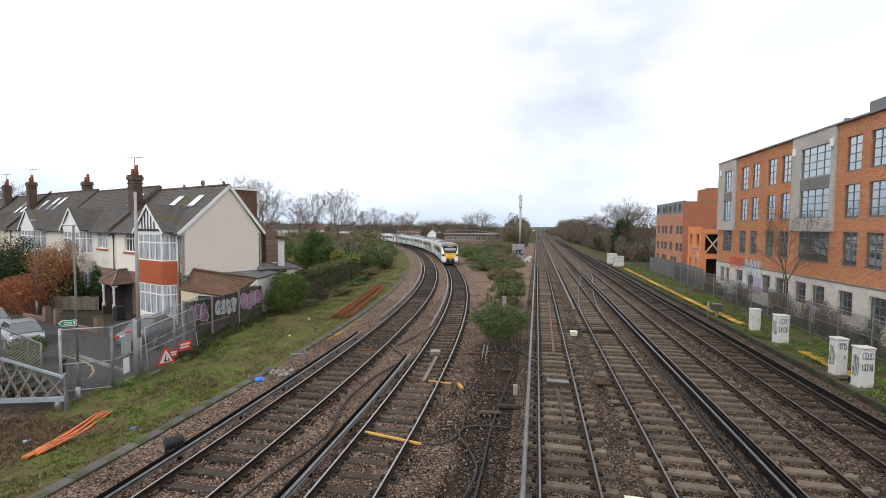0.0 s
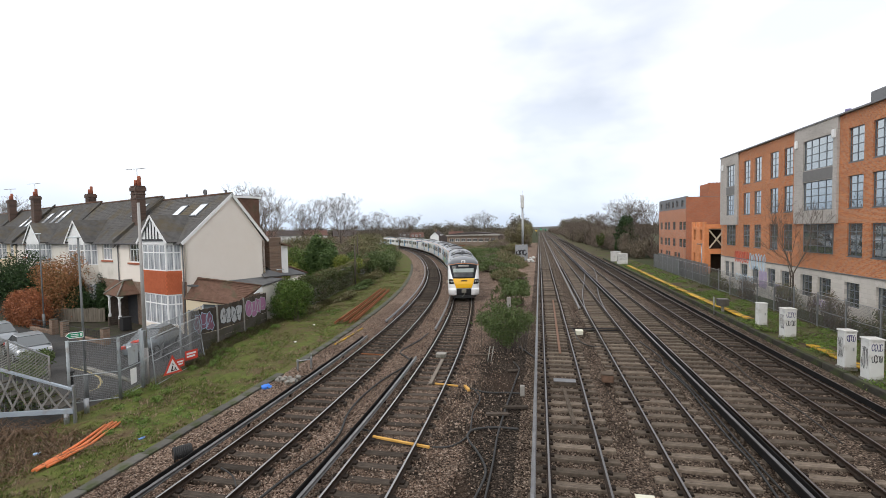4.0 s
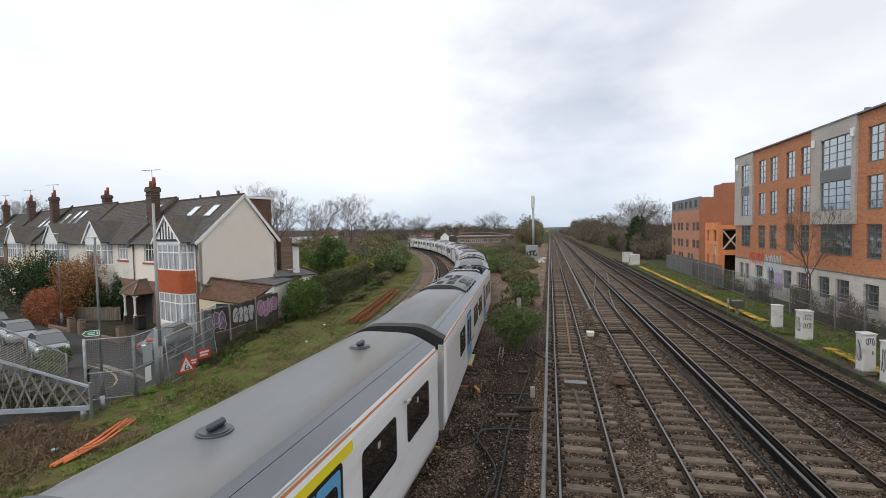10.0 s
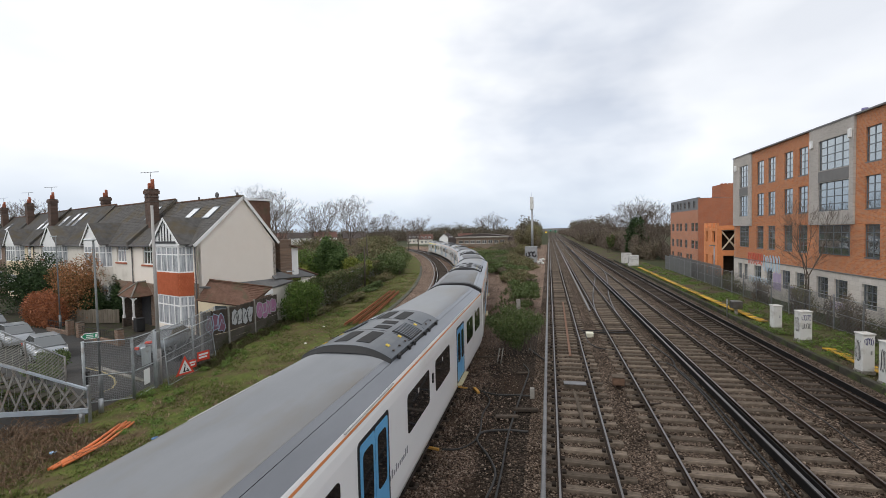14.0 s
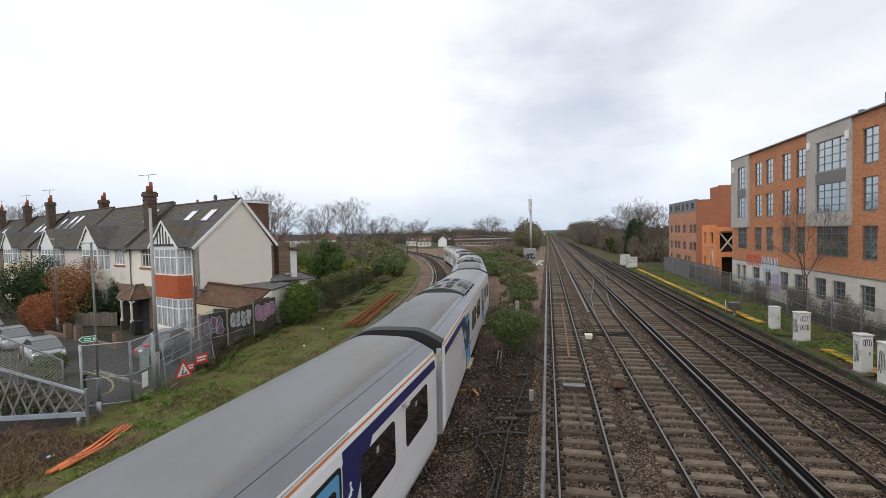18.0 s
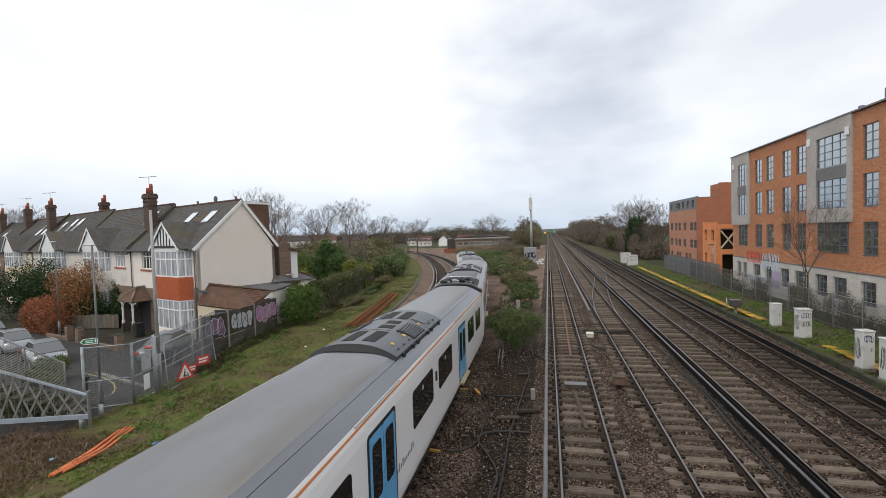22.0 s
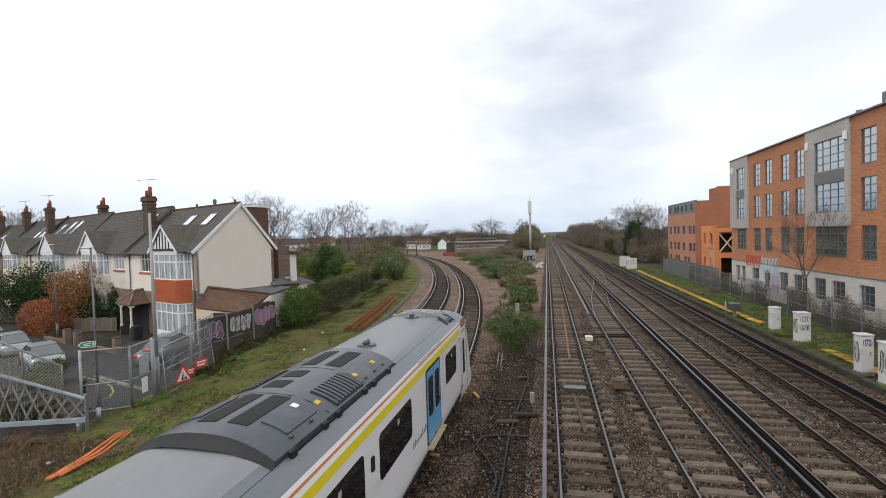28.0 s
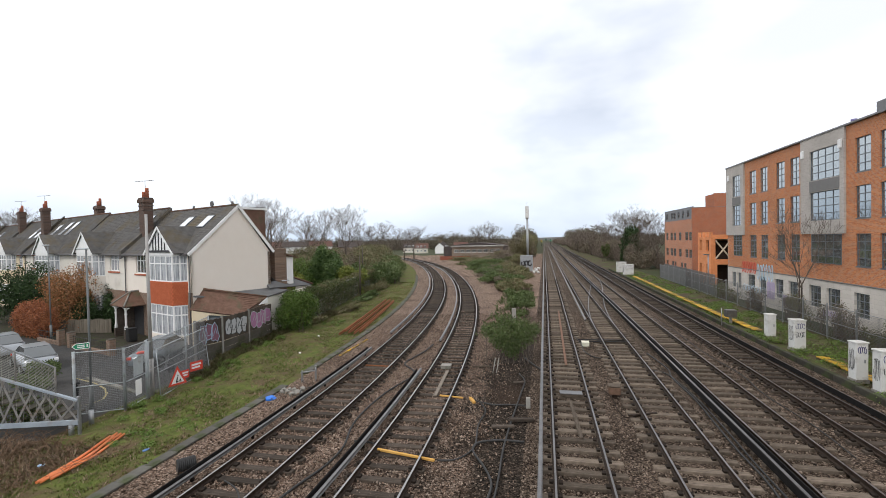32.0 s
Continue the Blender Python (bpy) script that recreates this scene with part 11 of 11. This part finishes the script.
    pts = [nose_pt(w * 0.985 * math.sin(-math.pi / 2 + math.pi * k / 40), 3.19 + crown_of(math.sin(-math.pi / 2 + math.pi * k / 40)), 0.008) for k in range(1, 40)]
    tube(bm, [(pts[0].x, 8.6, 3.3)] + pts + [(pts[-1].x, 8.6, 3.3)], 0.022, 6)
    part("orange_trim", bm, T_ORANGE, car, "orange line over the windscreen")
    bm = bmesh.new()
    pts = [nose_pt(x, z, 0.03) for x, z in ((-0.12, 3.37), (-0.15, 3.50), (-0.17, 3.555), (-0.13, 3.585), (0.13, 3.585), (0.17, 3.555), (0.15, 3.50), (0.12, 3.37))]
    tube(bm, pts, 0.022, 8)
    hl = part("top_light_frame", bm, T_WHITE, car, "white frame round the top light")
    nose_patch("top_light", hl, 3.375, 3.57, lambda z: -0.13, lambda z: 0.13, T_DARKLENS, 0.02, "clear top light", 4, 6)
    bm = bmesh.new()
    tube(bm, [(0, 10.6, 0.85), (0, 11.25, 0.85)], 0.13, 12)
    box(bm, -0.2, 0.2, 11.15, 11.36, 0.68, 1.02, 0.04)
    tube(bm, [(-0.1, 11.3, 0.7), (0.05, 11.36, 0.45), (0.16, 11.3, 0.35)], 0.025, 6)
    part("coupler", bm, surf("coupler_steel", (0.16, 0.15, 0.12), (0.27, 0.25, 0.21), 6, 0.6, 0.4), car, "grey-green steel coupler")
    bm = bmesh.new()
    pl = [(-1.05, 10.6), (-0.7, 11.1), (0, 11.25), (0.7, 11.1), (1.05, 10.6), (1.0, 10.5), (0, 11.05), (-1.0, 10.5)]
    prism(bm, pl[::-1] if False else pl[::-1], 0.2, 0.44)
    part("snowplough", bm, M_BLACK, car, "black plough under the nose")
    # bars for the unit number
    bm = bmesh.new()
    for k in range(6):
        box(bm, -0.27 + 0.09 * k, -0.205 + 0.09 * k, 11.10, 11.15, 1.76, 1.87)
    part("unit_number", bm, M_BLACK, car, "small black number bars")
    # fairing behind the dome with its open corner
    bm = bmesh.new()
    xs = [-1.16 + 2.32 * i / 12 for i in range(13)]
    def dome_z(x, y):
        lo, hi = 3.2, 3.785
        for _ in range(24):
            mid = (lo + hi) / 2
            lo, hi = (mid, hi) if nose_pt(x, mid).y > y else (lo, mid)
        return lo

    a = [bm.verts.new((x * 0.88, 9.2, dome_z(x * 0.88, 9.2) + 0.006)) for x in xs]
    a2 = [bm.verts.new((x * 0.94, 8.7, max(roof_z(x * 0.94), 3.87 - 0.30 * (abs(x) / 1.16) ** 2.6))) for x in xs]
    b = [bm.verts.new((x, 7.75, 3.885 - 0.30 * (abs(x) / 1.16) ** 2.6)) for x in xs]
    c = [bm.verts.new((x, 7.68, roof_z(x) - 0.01)) for x in xs]
    for r0, r1 in ((a, a2), (a2, b), (b, c)):
        for i in range(12):
            bm.faces.new((r0[i], r0[i + 1], r1[i + 1], r1[i])).smooth = r1 is not c
    fair = part("cab_roof_cover", bm, T_COVER, car, "slate-blue curved cover behind the cab roof")
    for s in (-1, 1):
        bm = bmesh.new()
        for k in range(3):
            box(bm, s * 1.12 - 0.07, s * 1.12 + 0.05, 7.78 + 0.26 * k, 7.96 + 0.26 * k, 3.5, 3.625 - 0.015 * k, 0.02)
            tube(bm, [(s * 1.05, 7.8 + 0.26 * k, 3.66), (s * 1.19, 7.9 + 0.26 * k, 3.53)], 0.018, 6)
        part("bracket", bm, M_BLACK, fair)
        bm = bmesh.new()
        q = [Vector((s * 1.12, 7.72, 3.575)), Vector((s * 0.80, 7.70, 3.80)), Vector((s * 0.85, 7.45, roof_z(0.85) + 0.01)), Vector((s * 1.20, 7.40, roof_z(1.20) + 0.01))]
        slab(bm, q if s < 0 else q[::-1], 0.01)
        part("corner_skirt", bm, M_BLACK, fair, "black triangular skirt at the corner of the cover")
        bm = bmesh.new()
        for x, y, w in ((-0.30, 8.1, 0.07), (-0.10, 8.02, 0.05), (0.02, 8.05, 0.05)):
            box(bm, s * 0.5 + x - w, s * 0.5 + x + w, y - 0.05, y + 0.05, 3.84 - 0.30 * (abs(s * 0.5 + x) / 1.16) ** 2.6, 3.880 - 0.30 * (abs(s * 0.5 + x) / 1.16) ** 2.6 + 0.004)
        part("placard", bm, T_PLACARD, fair, "small yellow and white placards")
        # cab door
        bm = bmesh.new()
        rounded(bm, s, 8.53, 9.27, 0.98, 3.07, 0.09, 1.38, 1.4035)
        part("door_seal", bm, M_BLACK, car, "dark seal round the cab door")
        bm = bmesh.new()
        for y0, y1, z0, z1 in ((9.52, 9.535, 0.9, 3.1), (8.36, 8.372, 0.9, 3.1)):
            rounded(bm, s, y0, y1, z0, z1, 0.005, 1.39, 1.4035)
        part("body_seam", bm, T_UNDER, car, "fine dark joint in the body side")
        bm = bmesh.new()
        rounded(bm, s, 8.55, 9.25, 1.0, 3.05, 0.08, 1.38, 1.408)
        d = part("cab_door", bm, T_WHITE, car, "white cab door with a narrow window")
        bm = bmesh.new()
        rounded(bm, s, 8.72, 9.06, 1.45, 2.72, 0.06, 1.39, 1.414)
        part("door_pane", bm, T_GLASS, d)


def build_car(kind, pod_y, tail=False, well=0, front_windows=2, rear_windows=2):
    car = thing("train_car", "white passenger train car with blue doors and grey roof", "train car", group="cars of the train")
    cab = kind in ("first", "last")
    front = 8.6 if cab else HALF
    bm = bmesh.new()
    if cab:
        extrude_y(bm, BODY, [-HALF, -HALF + 0.04, -HALF + 0.16, front], 0, scale=[0.93, 0.975, 1, 1])
    else:
        extrude_y(bm, BODY, [-HALF, -HALF + 0.04, -HALF + 0.16, HALF - 0.16, HALF - 0.04, HALF], 0, scale=[0.93, 0.975, 1, 1, 0.975, 0.93])
    part("body", bm, T_WHITE, car, "white car body with rounded ends")
    if well > 0:
        add_roof(car, -HALF + 0.1, 6.45)
        add_well(car, 6.45, HALF - 0.1, 0.74)
    elif well < 0:
        add_roof(car, -6.45, HALF - 0.1)
        add_well(car, -HALF + 0.1, -6.45, -0.74)
    else:
        add_roof(car, -HALF + 0.1, 8.6 if cab else HALF - 0.1)
    add_pod(car, *pod_y)
    for y in ((7.4, 3.4) if cab else ()):
        share("aerial", TM["aerial"], car, pose(0.0, y, ZR))
    if cab:
        share("aerial", TM["aerial"], car, pose(-0.0, -4.3, ZR))
        share("aerial", TM["aerial"], car, pose(0.0, -9.0, ZR))
    doors = (-4.45, 4.45)
    wide = (-1.38, 1.38)
    ends = [-6.7, -8.95][:rear_windows] + ([6.75] if cab else [6.7, 8.95][:front_windows])
    for s in (-1, 1):
        add_side(car, s, doors, wide, ends, kind)
    if kind == "mural":
        for i in range(9):
            bm = bmesh.new()
            y = 8.5 - 1.25 * i
            rounded(bm, 1, y - 0.8, y + 0.5, 1.05, 1.9, 0.3, 1.39, 1.4025 + 0.0004 * i)
            part("mural_patch", bm, T_MURAL[i % 4], car, "coloured mural patch on the side")
    # ends, gangway, hood
    for e in ((-1,) if cab else (-1, 1)):
        bm = bmesh.new()
        hood = [(-1.33, 3.15), (1.33, 3.15)] + [(x + 0.012, z + 0.02) for x, z in ROOF[:0:-1]] + [(0, 3.82)] + [(-x - 0.012, z + 0.02) for x, z in ROOF[1:]]
        extrude_y(bm, hood, sorted((e * (HALF - 0.42), e * (HALF + 0.06))))
        if e > 0:
            part("roof_hood", bm, M_BLACK, car, "black hood over the car end")
            bm = bmesh.new()
            bm.free()
            for s in (-1, 1):
                bm = bmesh.new()
                extrude_y(bm, [(s * 1.22, 0.8), (s * 1.33, 0.8), (s * 1.345, 3.3), (s * 1.22, 3.3)], [HALF - 0.02, HALF + 0.16])
                bmesh.ops.recalc_face_normals(bm, faces=bm.faces)
                part("end_frame", bm, T_LIGHTGREY, car, "light grey frame of the car end")
            for s in (-1, 1):
                bm = bmesh.new()
                rounded(bm, s, HALF + 0.02, HALF + 0.14, 2.95, 3.1, 0.02, 1.34, 1.352)
                part("warning_label", bm, T_BAND, car, "yellow warning label")
        else:
            bm.free()
            bm = bmesh.new()
            for k in range(4):
                extrude_y(bm, [(-1.0, 0.95), (1.0, 0.95), (1.0, 3.05), (0.8, 3.3), (-0.8, 3.3), (-1.0, 3.05)], [-HALF - 0.02 - 0.13 * k, -HALF - 0.1 - 0.13 * k])
            part("gangway", bm, M_BLACK, car, "black rubber gangway bellows")
    # underside
    bm = bmesh.new()
    for a, b in ((-5.0, -0.6), (-0.3, 2.2), (2.5, 5.0)):
        box(bm, -1.2, 1.2, a, b, 0.32, 0.74, 0.05)
    box(bm, -1.05, 1.05, -9.6, 9.0 if cab else 9.6, 0.6, 0.75)
    part("underframe", bm, T_UNDER, car, "grimy black equipment under the floor")
    for y in (-7.6, 7.6):
        bo = share("bogie", TM["bogie_frame"], car, pose(0, y, 0))
        for d in (-1.1, 1.1):
            share("wheelset", TM["wheelset"], bo, pose(0, d, 0))
    if cab:
        add_nose(car)
    return car


CARS = [
    build_car("first", (-2.35, 2.35)),
    build_car("mural", (-2.35, 2.35), well=-1, front_windows=1),
    build_car("plain", (-2.35, 2.35)),
    build_car("navy_rear", (-2.35, 2.35)),
    build_car("navy_front", (-2.35, 2.35), front_windows=0),
    build_car("plain", (-2.35, 2.35)),
    build_car("plain", (-2.35, 2.35), well=1),
    build_car("last", (-2.35, 2.35)),
]


def nose_at(t):
    """Distance of the train's nose ahead of the camera along its track at t seconds; it slows a little on the approach."""
    d = t - 10
    return -9.9 - 8.33 * d + 0.0054 * d * d + 0.055 * max(0.0, -d - 3) ** 2


def car_pose(i, s_nose):
    """Pose of the i-th car with its bogies on the track."""
    mid = s_nose + FIRST - HALF - 0.3 + PITCH * i
    x0, y0, _ = on_curve(LINE_2, mid - 7.6)
    x1, y1, _ = on_curve(LINE_2, mid + 7.6)
    lead, rear = Vector((x0, y0, 0)), Vector((x1, y1, 0))
    if i == 7:
        lead, rear = rear, lead
    ahead = (lead - rear).normalized()
    c = (lead + rear) / 2
    return Matrix.Translation(c) @ Matrix.Rotation(math.atan2(-ahead.x, ahead.y), 4, "Z")


def motions():
    times = [i * 0.25 for i in range(129)]
    for i, car in enumerate(CARS):
        car.scale = (CAR_WIDTH, 1, 1)
        walk(car, [(t, car_pose(i, nose_at(t))) for t in times])


motions()
